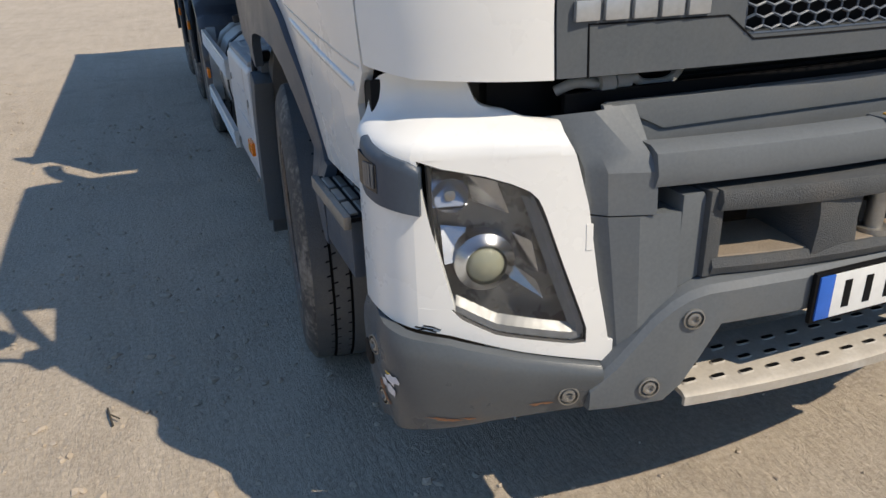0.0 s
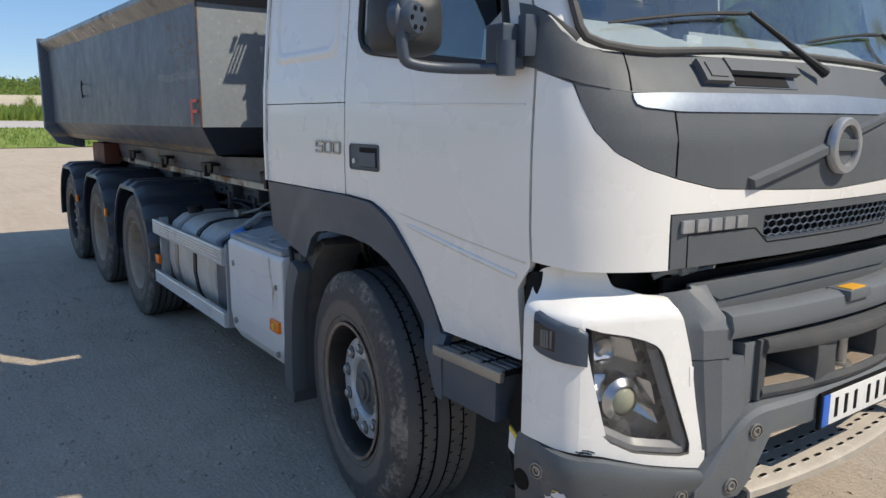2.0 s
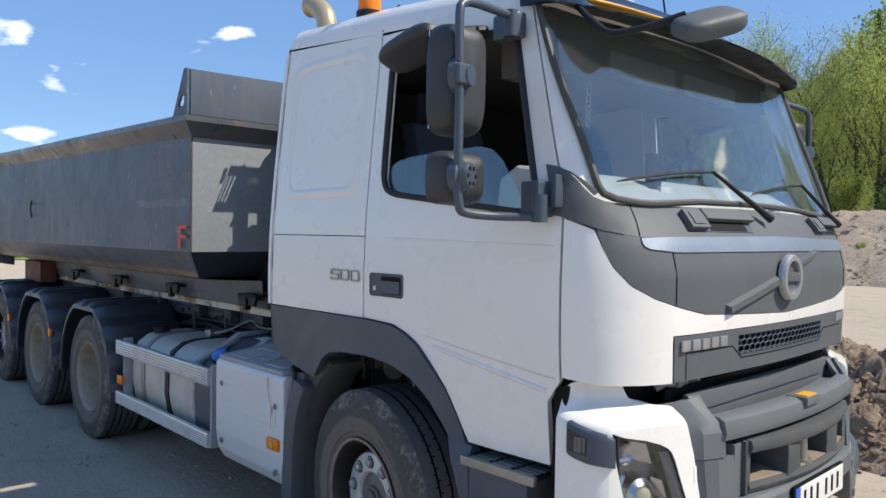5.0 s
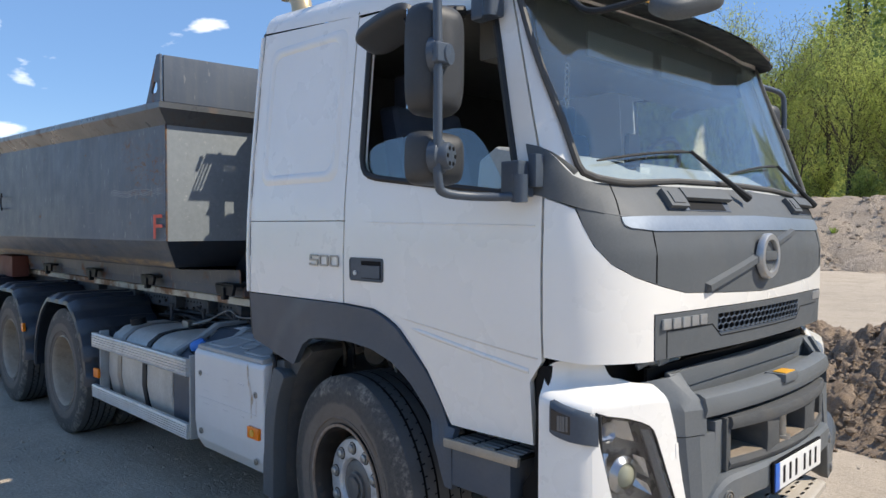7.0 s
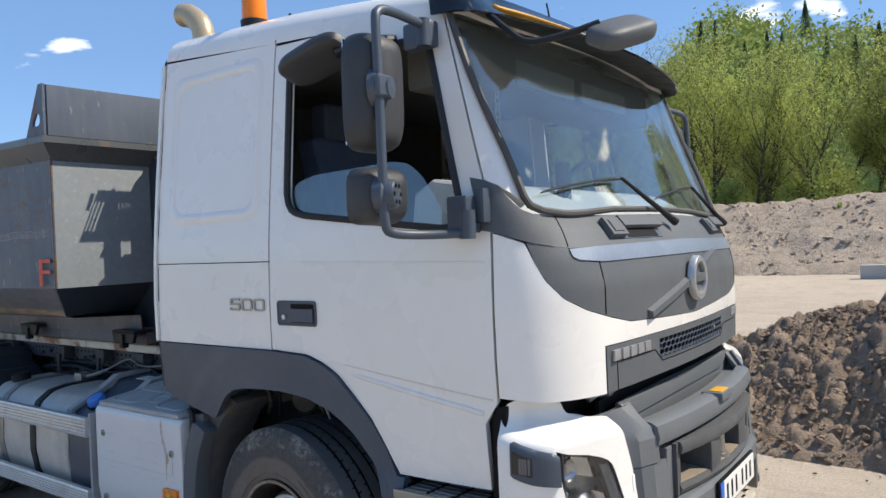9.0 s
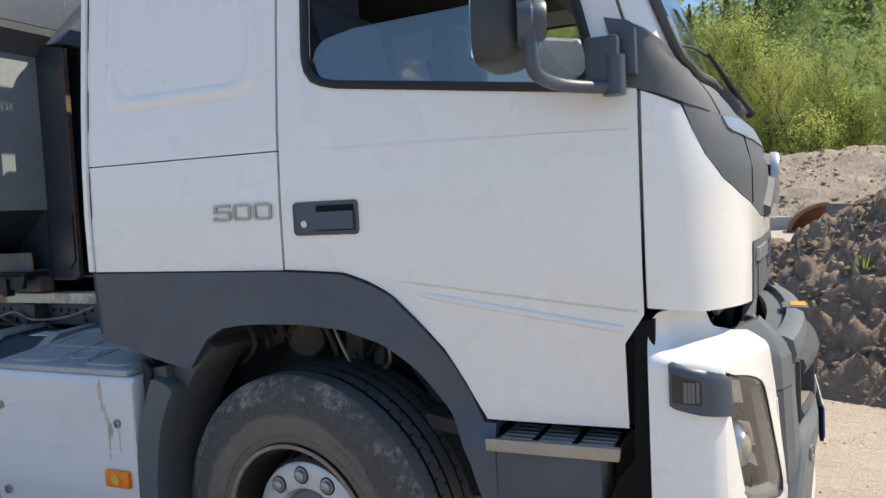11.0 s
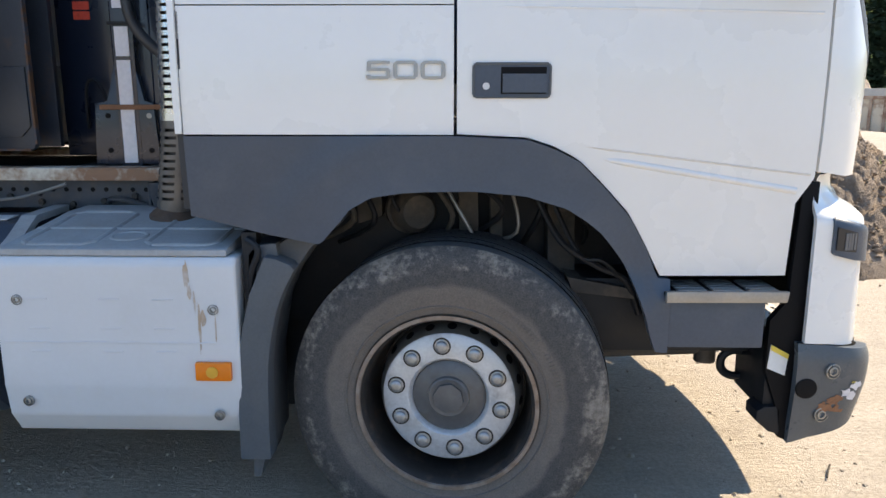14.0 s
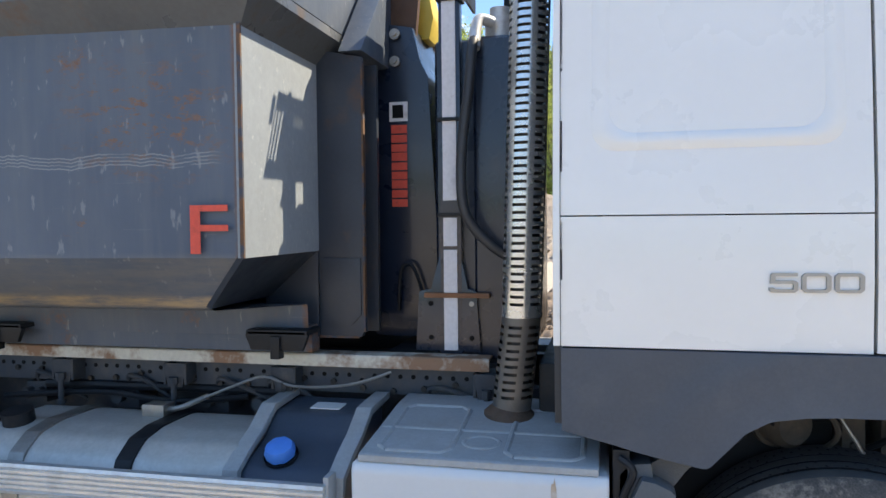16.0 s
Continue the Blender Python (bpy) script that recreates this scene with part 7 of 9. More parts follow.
    for r, h in ((0.052, 0.012), (0.054, 0.035), (0.046, 0.052), (0.02, 0.058), (0.0005, 0.059)):
        rings.append([bm.verts.new(m @ Vector((r * (1 + 0.05 * (k % 4 < 2)) * math.cos(2 * math.pi * k / 32), h, r * (1 + 0.05 * (k % 4 < 2)) * math.sin(2 * math.pi * k / 32)))) for k in range(32)])
    join_faces(bm, rings, True, False)
    part("blue_cap", bm, BLUECAP, ut, "bright blue screw cap")
    for x in (-1.99, -1.60):
        bm = bmesh.new()
        prism(bm, [(sg * a, z) for a, z in ((0.62, 1.10), (0.84, 1.09), (0.95, 1.025), (1.05, 0.985), (1.13, 0.94), (1.145, 0.88), (1.168, 0.88), (1.158, 0.955), (1.06, 1.008), (0.96, 1.050), (0.85, 1.118), (0.62, 1.126))], "x", x - 0.03, x + 0.03, 0.004)
        part("tank_bracket", bm, LIDGREY, ut, "grey tank bracket")
    bm = bmesh.new()
    prism(bm, [(sg * 0.80, 1.0895), (sg * 0.72, 1.093), (sg * 0.72, 1.097), (sg * 0.80, 1.0935)], "x", -1.84, -1.72, 0.0)
    part("tank_label", bm, PLATE, ut, "small white label")
    # side guards
    for z0, z1 in ((0.852, 0.962), (0.455, 0.552)):
        bm = bmesh.new()
        prof = [(1.235, z0), (1.262, z0), (1.266, z0 + 0.012), (1.258, z0 + 0.018)]
        n = 4
        for k in range(n):
            za = z0 + 0.018 + (z1 - z0 - 0.036) * k / n
            zb = z0 + 0.018 + (z1 - z0 - 0.036) * (k + 1) / n
            prof += [(1.266, za + 0.004), (1.266, zb - 0.006), (1.258, zb - 0.002)]
        prof += [(1.266, z1 - 0.012), (1.262, z1), (1.235, z1)]
        prism(bm, [(sg * a, z) for a, z in prof], "x", -3.25, -1.60, 0.0)
        gr = part("side_guard", bm, ALU, truck, "ribbed aluminium side-guard rail", angle=20)
    for x in (-1.60, -3.14):
        bm = bmesh.new()
        y0, y1 = sorted((sg * 1.24, sg * 1.17))
        box(bm, x - 0.010, x + 0.010, y0, y1, 0.45, 0.985, 0.005)
        part("guard_post", bm, LIDGREY, truck)
    bm = bmesh.new()
    y0, y1 = sorted((sg * 1.25, sg * 1.272))
    box(bm, -3.20, -3.10, y0, y1, 0.62, 0.69, 0.008)
    part("marker_lamp", bm, ORANGE, truck, "orange side-marker lamp")
    # rear mudguards with ribs
    for x in REAR:
        bm = bmesh.new()
        rings = []
        for d in range(-2, 183, 2):
            a = radians(d)
            rib = 0.030 * ease(math.cos(radians(d * 360 / 20)), -0.35, 0.25)
            r = 0.685
            c, s_ = math.cos(a), math.sin(a)
            flat = min(1.0, 0.80 / max(1e-3, abs(c) + 0.62 * abs(s_)))
            def q(rr, yy, c=c, s_=s_):
                return bm.verts.new((x + rr * c, sg * yy, 0.53 + min(rr * s_, 0.635 + (rr - 0.685))))
            rings.append([q(r + 0.012 + rib, 0.62), q(r + 0.02 + rib, 0.9), q(r + 0.016 + rib, 1.20), q(r, 1.262), q(r - 0.035, 1.268), q(r - 0.04, 1.25), q(r - 0.01, 1.20), q(r, 0.62)])
        join_faces(bm, rings)
        rm = part("rear_mudguard", bm, REARGUARD, truck, "dark ribbed plastic mudguard over the rear wheel", angle=45)
        bm = bmesh.new()
        y0, y1 = sorted((sg * 1.25, sg * 1.275))
        box(bm, x + 0.60, x + 0.66, y0, y1, 0.78, 0.86, 0.006)
        if x != REAR[0]:
            part("marker_lamp", bm, ORANGE, rm, "orange side-marker lamp")
        else:
            bm.free()

# ---- the truck: chassis and hook-lift gear ----
CHASSIS = surface("dusty_chassis_paint", (0.030, 0.034, 0.042), (0.055, 0.060, 0.068), 0.6, 0.1, grain=8, fine=80, dirt=(0.15, 0.125, 0.10), dirt_at=(0.5, 0.7), dirt_scale=9, dirt_amount=0.6)
for sg in (-1, 1):
    bm = bmesh.new()
    y0, y1 = sorted((sg * 0.43, sg * 0.36))
    box(bm, -8.3, 0.9, y0, y1, 0.86, 1.12, 0.005)
    part("chassis_rail", bm, CHASSIS, truck, "black chassis rail")
    bm = bmesh.new()
    y0, y1 = sorted((sg * 0.60, sg * 0.40))
    box(bm, -8.0, -1.12, y0, y1, 1.11, 1.232, 0.004)
    sub = part("lift_subframe", bm, surface("subframe_paint", (0.040, 0.048, 0.060), (0.06, 0.07, 0.085), 0.5, 0.1, grain=5, dirt=(0.14, 0.11, 0.08), dirt_at=(0.5, 0.75), dirt_scale=7), truck, "dark drilled hook-lift subframe")
    if sg < 0:
        bm = bmesh.new()
        tube(bm, [(0, 0, 0), (0, -0.002, 0)], 0.0095, 10)
        hole = part("drilled_hole", bm, DEEPBLACK, sub)
        hole.location = (-1.2, -0.601, 1.185)
        for k in range(1, 60):
            again = new("drilled_hole", hole.data)
            again.parent = sub
            again.location = (-1.2 - 0.055 * k, -0.601, 1.185 + (0.0 if k % 9 else -0.02))
    bm = bmesh.new()
    y0, y1 = sorted((sg * 0.66, sg * 0.56))
    prism(bm, [(sg * 0.56, 1.270), (sg * 0.56, 1.278), (sg * 0.655, 1.278), (sg * 0.66, 1.272), (sg * 0.66, 1.228), (sg * 0.652, 1.228), (sg * 0.65, 1.270)], "x", -7.9, -1.155, 0.0)
    rail = part("lift_rail", bm, CREAMRAIL, truck, "cream painted lift rail streaked with rust")
    for k, x in enumerate((-1.16, -2.01, -2.51, -3.07, -3.9, -4.8, -5.7)):
        bm = bmesh.new()
        y0, y1 = sorted((sg * 0.68, sg * 0.60))
        prism(bm, [(x - 0.055, 1.222), (x + 0.055, 1.222), (x + 0.050, 1.195), (x + 0.035, 1.12), (x - 0.035, 1.12), (x - 0.050, 1.195)], "y", y0, y0 + 0.012 if sg < 0 else y0 + 0.012, 0.003)
        box(bm, x - 0.055, x - 0.043, y0, y1, 1.13, 1.222, 0.003)
        box(bm, x + 0.043, x + 0.055, y0, y1, 1.13, 1.222, 0.003)
        tube(bm, [(x, sg * 0.69, 0.98), (x, sg * 0.69, 1.16)], 0.012, 8)
        tube(bm, [(x, sg * 0.69, 1.135), (x, sg * 0.69, 1.165)], 0.022, 6)
        tube(bm, [(x, sg * 0.69, 1.03), (x, sg * 0.69, 1.045)], 0.020, 6)
        part("rail_bracket", bm, CHASSIS, sub, "dusty dark rail bracket with a long bolt")
bm = bmesh.new()
tube(bm, smooth_line([(-1.55, -0.665, 1.215), (-1.72, -0.70, 1.165), (-1.95, -0.70, 1.15), (-2.08, -0.70, 1.185), (-2.2, -0.72, 1.15), (-2.42, -0.74, 1.06)], 5), 0.006, 7)
part("cable", bm, DULL, truck, "loose grey cable along the rail")
bm = bmesh.new()
tube(bm, smooth_line([(-2.2, -0.62, 1.08), (-2.5, -0.68, 1.06), (-2.9, -0.66, 1.08), (-3.4, -0.65, 1.04)], 5), 0.014, 7)
tube(bm, smooth_line([(-2.0, -0.60, 1.10), (-2.6, -0.60, 1.10), (-3.2, -0.62, 1.10)], 5), 0.02, 8)
part("air_hose", bm, BLACK, truck, "black air hoses")
rnd = random.Random(19)
for x in (-1.42, -2.12, -2.36, -2.80, -3.28):
    bm = bmesh.new()
    box(bm, x - 0.055, x + 0.055, -0.60, -0.46, 1.00, 1.10, 0.012)
    tube(bm, [(x - 0.03, -0.60, 1.05), (x - 0.03, -0.64, 1.05)], 0.026, 12)
    tube(bm, [(x + 0.03, -0.60, 1.06), (x + 0.03, -0.63, 1.06)], 0.018, 10)
    tube(bm, smooth_line([(x, -0.58, 1.10), (x + 0.03, -0.62, 1.15), (x + rnd.uniform(0.10, 0.2), -0.62, 1.12), (x + rnd.uniform(0.22, 0.34), -0.58, 1.02)], 4), 0.011, 7)
    part("air_valve", bm, CHASSIS, truck, "dusty air valve with its hose on the chassis rail")
for x in steps(-1.30, -3.5, 0.13):
    bm = bmesh.new()
    tube(bm, [(x, -0.43, 1.145 + 0.02 * math.sin(x * 9)), (x, -0.615, 1.145 + 0.02 * math.sin(x * 9))], 0.013, 6)
    part("frame_bolt", bm, RIMDARK, truck)
# cross members and deck between the rails
bm = bmesh.new()
for x in steps(-1.2, -7.8, 0.8):
    box(bm, x - 0.06, x + 0.06, -0.4, 0.4, 0.92, 1.08, 0.01)
tube(bm, [(-4.1, -0.9, 0.53), (-4.1, 0.9, 0.53)], 0.10, 12)
tube(bm, [(-5.72, -0.9, 0.53), (-5.72, 0.9, 0.53)], 0.10, 12)
tube(bm, [(-7.36, -0.9, 0.53), (-7.36, 0.9, 0.53)], 0.10, 12)
box(bm, -7.8, -3.2, -0.36, 0.36, 0.6, 0.95, 0.02)
part("cross_member", bm, BLACK, truck)
# exhaust stack in its perforated shield
bm = bmesh.new()
ex, ey = -0.957, -0.82
def lean(z):
    return lerp([(1.1, -1.050), (1.18, -1.041), (1.47, -1.007), (2.59, -0.970), (3.05, -0.957)], z)


def shield(z0, z1, r, seg=40, slots=True):
    rows2 = []
    n = 2 * int((z1 - z0) / 0.027)
    for k in range(n + 1):
        z = z0 + (z1 - z0) * (k + (0.2 if k % 2 else 0.0)) / n
        rows2.append([bm.verts.new((lean(z) + r * math.cos(2 * math.pi * j / seg), ey + r * math.sin(2 * math.pi * j / seg), z)) for j in range(seg)])
    for k in range(n):
        for j in range(seg):
            if slots and k % 2 and 1 < k < n - 2 and j % 6 < 4:
                continue
            bm.faces.new((rows2[k][j], rows2[k][(j + 1) % seg], rows2[k + 1][(j + 1) % seg], rows2[k + 1][j]))
shield(1.47, 3.04, 0.0725, 36)
stack = part("exhaust_pipe", bm, CHROME, truck, "upright chrome exhaust pipe with a slotted shield", angle=60)
bm = bmesh.new()
shield(1.135, 1.47, 0.071, 36, True)
part("lower_shield", bm, surface("sooty_steel", (0.12, 0.11, 0.10), (0.20, 0.185, 0.17), 0.45, 0.1, metal=0.6, grain=8), stack, "dull slotted lower shield")
bm = bmesh.new()
tube(bm, [(lean(z), ey, z) for z in (1.12, 1.3, 1.47, 2.59, 3.05)], 0.056, 24)
part("inner_pipe", bm, RIMDARK, stack)
bm = bmesh.new()
tube(bm, [(lean(1.1), ey, 1.095), (lean(1.1), ey, 1.115), (lean(1.14), ey, 1.145)], [0.100, 0.097, 0.066], 24)
part("pipe_collar", bm, surface("burnt_rust", (0.075, 0.045, 0.030), (0.13, 0.080, 0.052), 0.75, 0.08, grain=14, fine=90, bump=0.3, bump_scale=120), stack, "dark rusty pipe collar")
bm = bmesh.new()
tube(bm, smooth_line([(ex, ey, 3.0), (ex, ey, 3.10), (ex - 0.03, ey, 3.17), (ex - 0.11, ey, 3.23), (ex - 0.18, ey, 3.25)], 5), [0.062] * 16 + [0.066] * 5, 24, False)
part("outlet", bm, surface("heat_stained_steel", (0.46, 0.35, 0.21), (0.58, 0.46, 0.30), 0.35, 0.06, metal=0.45, grain=6), stack, "heat-stained curved outlet")
# post with white marking tape
bm = bmesh.new()
box(bm, -1.352, -1.265, -0.615, -0.56, 1.27, 2.775, 0.005)
prism(bm, [(-1.46, 1.285), (-1.19, 1.285), (-1.205, 1.53), (-1.24, 1.54), (-1.285, 1.75), (-1.335, 1.75), (-1.395, 1.54), (-1.445, 1.53)], "y", -0.613, -0.585, 0.003)
post = part("marked_post", bm, NAVY, truck, "dark upright post with white marking tape")
post.location = (-0.018, 0.07, 0.0)
for z0, z1 in ((1.29, 1.515), (1.525, 1.70), (1.715, 1.83), (1.90, 2.765)):
    bm = bmesh.new()
    box(bm, -1.338, -1.282, -0.6205, -0.612, z0, z1, 0.0)
    part("tape", bm, TAPE, post, "white tape, scuffed")
for z in (1.835, 2.22, 2.70):
    bm = bmesh.new()
    box(bm, -1.36, -1.255, -0.63, -0.55, z, z + 0.014, 0.002)
    part("clamp", bm, BLACK, post)
bm = bmesh.new()
box(bm, -1.42, -1.15, -0.63, -0.55, 1.505, 1.525, 0.003)
part("cross_plate", bm, RUST, post, "rusty cross plate")
for dx, z in ((-0.085, 1.34), (0.085, 1.34), (-0.085, 1.48), (0.085, 1.48)):
    bm = bmesh.new()
    tube(bm, [(-1.31 + dx, -0.612, z), (-1.31 + dx, -0.6155, z)], 0.011, 10)
    part("bolt_hole", bm, DULL if dx > 0 and z > 1.4 else DEEPBLACK, post)
bm = bmesh.new()
tube(bm, smooth_line([(-1.22, -0.52, 2.56), (-1.225, -0.58, 2.50), (-1.235, -0.60, 2.35), (-1.262, -0.62, 2.1), (-1.26, -0.63, 1.9), (-1.225, -0.62, 1.80), (-1.15, -0.60, 1.72), (-1.08, -0.58, 1.67)], 6), 0.021, 10)
hose = part("hydraulic_hose", bm, surface("hose_rubber", (0.03, 0.032, 0.036), (0.05, 0.052, 0.056), 0.5, 0.08, grain=9), truck, "thick black hydraulic hose")
bm = bmesh.new()
tube(bm, smooth_line([(-1.16, -0.47, 2.62), (-1.205, -0.50, 2.63), (-1.22, -0.53, 2.58), (-1.22, -0.56, 2.50)], 5), 0.024, 10)
part("hose_elbow", bm, STEEL, hose, "steel hose elbow")
# hydraulic oil tank with filter head
bm = bmesh.new()
box(bm, -1.235, -1.02, -0.52, 0.45, 1.25, 2.56, 0.03, 3)
box(bm, -1.40, -1.20, -0.50, 0.45, 1.25, 2.555, 0.03, 3)
oil = part("oil_tank", bm, NAVY, truck, "dark blue hydraulic oil tank")
bm = bmesh.new()
tube(bm, [(-1.14, -0.38, 2.56), (-1.14, -0.38, 2.66)], 0.065, 20)
tube(bm, [(-1.14, -0.38, 2.66), (-1.14, -0.38, 2.70)], 0.045, 20)
tube(bm, [(-1.14, -0.38, 2.61), (-1.02, -0.38, 2.61)], 0.035, 14)
part("filter_head", bm, STEEL, oil, "cast aluminium filter head")
bm = bmesh.new()
box(bm, -1.14, -1.03, -0.30, 0.1, 2.60, 2.86, 0.02)
for k in range(7):
    tube(bm, [(-1.08, -0.33, 2.68 + 0.02 * k), (-1.03, -0.33, 2.68 + 0.02 * k)], 0.03, 10)
part("valve_block", bm, BLACK, oil, "black valve block")
# slotted guard over the valves: slanted slots at its leaning end, a row of short ones beside them
bm = bmesh.new()
GL = lambda z: -0.578 - 0.416 * (3.071 - z)
def guard_strip(y0, y1, z0, z1):
    """A strip of the plate; edges given as offsets lean with the plate's end."""
    lo = [GL(z) + y0[0] if isinstance(y0, tuple) else y0 for z in (z0, z1)]
    hi = [GL(z) + y1[0] if isinstance(y1, tuple) else y1 for z in (z0, z1)]
    prism(bm, [(lo[0], z0), (hi[0], z0), (hi[1], z1), (lo[1], z1)], "x", -1.308, -1.296, 0.0)
guard_strip((0.0,), -0.10, 3.018, 3.074)
guard_strip((0.0,), -0.10, 2.768, 2.820)
for a, b in ((0.0, 0.009), (0.020, 0.031), (0.043, 0.056)):
    guard_strip((a,), (b,), 2.820, 3.018)
guard_strip((0.069,), -0.448, 2.820, 3.018)
guard_strip(-0.448, -0.10, 2.820, 2.957)
guard_strip(-0.315, -0.10, 2.957, 3.018)
for k in range(6):
    guard_strip(-0.4365 + 0.0235 * k, -0.4245 + 0.0235 * k, 2.957, 3.018)
prism(bm, [(-0.664, 2.944), (-0.640, 2.944), (-0.600, 3.045), (-0.628, 3.045)], "x", -1.314, -1.308, 0.0)
box(bm, -1.308, -1.296, -0.49, -0.465, 3.074, 3.088, 0.003)
box(bm, -1.330, -1.308, -0.545, -0.47, 2.70, 2.80, 0.003)
part("valve_guard", bm, BLACK, oil, "black slotted guard plate")
# hook arm
bm = bmesh.new()
prism(bm, [(-1.735, 1.30), (-1.42, 1.30), (-1.48, 2.46), (-1.515, 2.53), (-1.55, 2.68), (-1.66, 2.70), (-1.705, 2.56), (-1.735, 2.30)], "y", -0.28, 0.20, 0.012)
hookarm = part("hook_arm", bm, NAVY, truck, "dark blue hook-lift arm with red marking blocks")
bm = bmesh.new()
HEADP = [(-1.66, 2.46), (-1.53, 2.46), (-1.545, 2.66), (-1.53, 2.82), (-1.57, 2.95), (-1.64, 2.95), (-1.67, 2.80)]
DARKRUST = surface("dark_rusty_steel", (0.05, 0.025, 0.015), (0.11, 0.055, 0.03), 0.7, 0.1, grain=8)
prism(bm, HEADP, "y", -0.24, -0.20, 0.006)
part("arm_cheek", bm, DARKRUST, hookarm, "rusty brown cheek of the arm head")
bm = bmesh.new()
prism(bm, HEADP, "y", 0.12, 0.16, 0.006)
part("arm_cheek", bm, DARKRUST, hookarm, "rusty brown cheek of the arm head")
bm = bmesh.new()
prism(bm, [(-1.56, 2.66), (-1.51, 2.66), (-1.49, 2.76), (-1.51, 2.88), (-1.56, 2.90), (-1.59, 2.78)], "y", -0.12, 0.04, 0.02)
part("hook", bm, YELLOW, hookarm, "yellow painted lifting hook")
for z in (2.65, 2.53):
    bm = bmesh.new()
    tube(bm, [(-1.628, -0.285, z), (-1.628, -0.30, z)], 0.024, 14)
    tube(bm, [(-1.628, -0.30, z), (-1.628, -0.315, z)], 0.012, 8)
    part("arm_pin", bm, DULL, hookarm, "steel pin")
bm = bmesh.new()
box(bm, -1.66, -1.575, -0.284, -0.279, 2.265, 2.352, 0.0)
part("plain_badge", bm, TAPE, hookarm, "small white square plate")
bm = bmesh.new()
box(bm, -1.645, -1.595, -0.2855, -0.283, 2.28, 2.338, 0.0)
part("badge_mark", bm, DEEPBLACK, hookarm)
for k in range(9):
    bm = bmesh.new()
    z = 2.212 - 0.041 * k
    box(bm, -1.652, -1.580, -0.2835, -0.279, z, z + (0.034 if k % 3 else 0.037), 0.0)
    part("red_block", bm, RED, hookarm, "plain red marking block")
bm = bmesh.new()
tube(bm, smooth_line([(-1.62, -0.30, 1.42), (-1.60, -0.33, 1.60), (-1.55, -0.33, 1.62), (-1.50, -0.32, 1.48), (-1.50, -0.30, 1.36)], 5), 0.008, 7)
part("arm_hose", bm, BLACK, hookarm)
bm = bmesh.new()
box(bm, -1.62, -1.12, -0.50, 0.50, 1.12, 1.27, 0.01)
part("lift_base", bm, BLACK, truck)


# ---- the container on the lift ----
EDGERUST = surface("edge_rust", (0.09, 0.045, 0.025), (0.17, 0.09, 0.05), 0.8, 0.08, grain=16, dirt=(0.05, 0.065, 0.09), dirt_at=(0.46, 0.56), dirt_scale=14, dirt_amount=0.9)
# blue-black steel, darkened further for the shade between cab and container
FRAMEPAINT = surface("shaded_blue_black_steel", (0.022, 0.029, 0.042), (0.034, 0.043, 0.058), 0.45, 0.1, grain=3, fine=60, dirt=(0.12, 0.065, 0.035), dirt_at=(0.58, 0.72), dirt_scale=5, dirt_amount=0.6)
skip = thing("hook_lift_container", "dark grey worn steel tipper container with rust and scratches", "container")
RIM = lambda x: 2.585 + 0.022 * (-1.80 - x)
bm = bmesh.new()
X0, X1 = -8.15, -1.875
TAPER = lambda x, z: x if z >= 1.69 else x - 0.215 * ease(x, -2.6, -1.875) * min(1.0, (1.70 - z) / 0.185)
rings = []
for x in steps(X0, X1, 0.35):
    r = RIM(x)
    w = 0.010 * math.sin(x * 2.1) + 0.006 * math.sin(x * 5.3)
    half = [(y + (w if z > 1.68 and z < 2.4 else 0), z) for y, z in [(-1.26, r - 0.10), (-1.26, 2.2), (-1.26, 1.95), (-1.26, 1.70), (-1.10, 1.515), (-1.06, 1.50), (-0.73, 1.49), (-0.72, 1.36)]]
    loop = half + [(-y, z) for y, z in reversed(half)] + [(1.22, r - 0.10), (1.22, 1.70), (1.06, 1.56), (-1.06, 1.56), (-1.22, 1.70), (-1.22, r - 0.10)]
    rings.append([bm.verts.new((TAPER(x, z) if abs(y) > 1.0 else x, y, z)) for k, (y, z) in enumerate(loop)])
join_faces(bm, rings, True, False)
body = part("body", bm, SKIPPAINT, skip, "dark dented side walls and floor", angle=30)
# rim flange: one bent profile along both sides and mitred across the front
FLANGE = ((0.0, -0.13), (0.088, -0.035), (0.088, 0.0), (0.068, 0.012), (-0.075, 0.012), (-0.075, -0.10))
FX = -1.862
around = [((x, -1.257), (0, -1)) for x in steps(X0, -2.2, 0.4)] + [((FX, -1.257), (1, -1))] + [((FX, y), (1, 0)) for y in (-0.6, 0.0, 0.6)] + [((FX, 1.257), (1, 1))] + [((x, 1.257), (0, 1)) for x in steps(-2.2, X0, 0.4)]
bm = bmesh.new()
join_faces(bm, [[bm.verts.new((p[0] + d[0] * o, p[1] + d[1] * o, RIM(p[0]) + h)) for o, h in FLANGE] for p, d in around])
FLANGEPAINT = surface("worn_flange_paint", (0.085, 0.095, 0.108), (0.135, 0.145, 0.155), 0.32, 0.08, metal=0.2, grain=2.2, fine=50, dirt=(0.16, 0.10, 0.065), dirt_at=(0.55, 0.68), dirt_scale=7, dirt_amount=0.55)
part("rim_flange", bm, FLANGEPAINT, skip, "bent rim flange, worn pale with rust along its edge", angle=20)
bm = bmesh.new()
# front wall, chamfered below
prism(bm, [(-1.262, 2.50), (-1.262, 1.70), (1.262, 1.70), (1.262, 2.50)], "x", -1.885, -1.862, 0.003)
part("front_wall", bm, SKIPFRONT, skip, "front wall with chalky flecks, its grey raised for the sun")
bm = bmesh.new()
v = [bm.verts.new(p) for p in ((-1.864, -1.262, 1.702), (-2.082, -1.102, 1.512), (-2.082, 1.102, 1.512), (-1.864, 1.262, 1.702))]
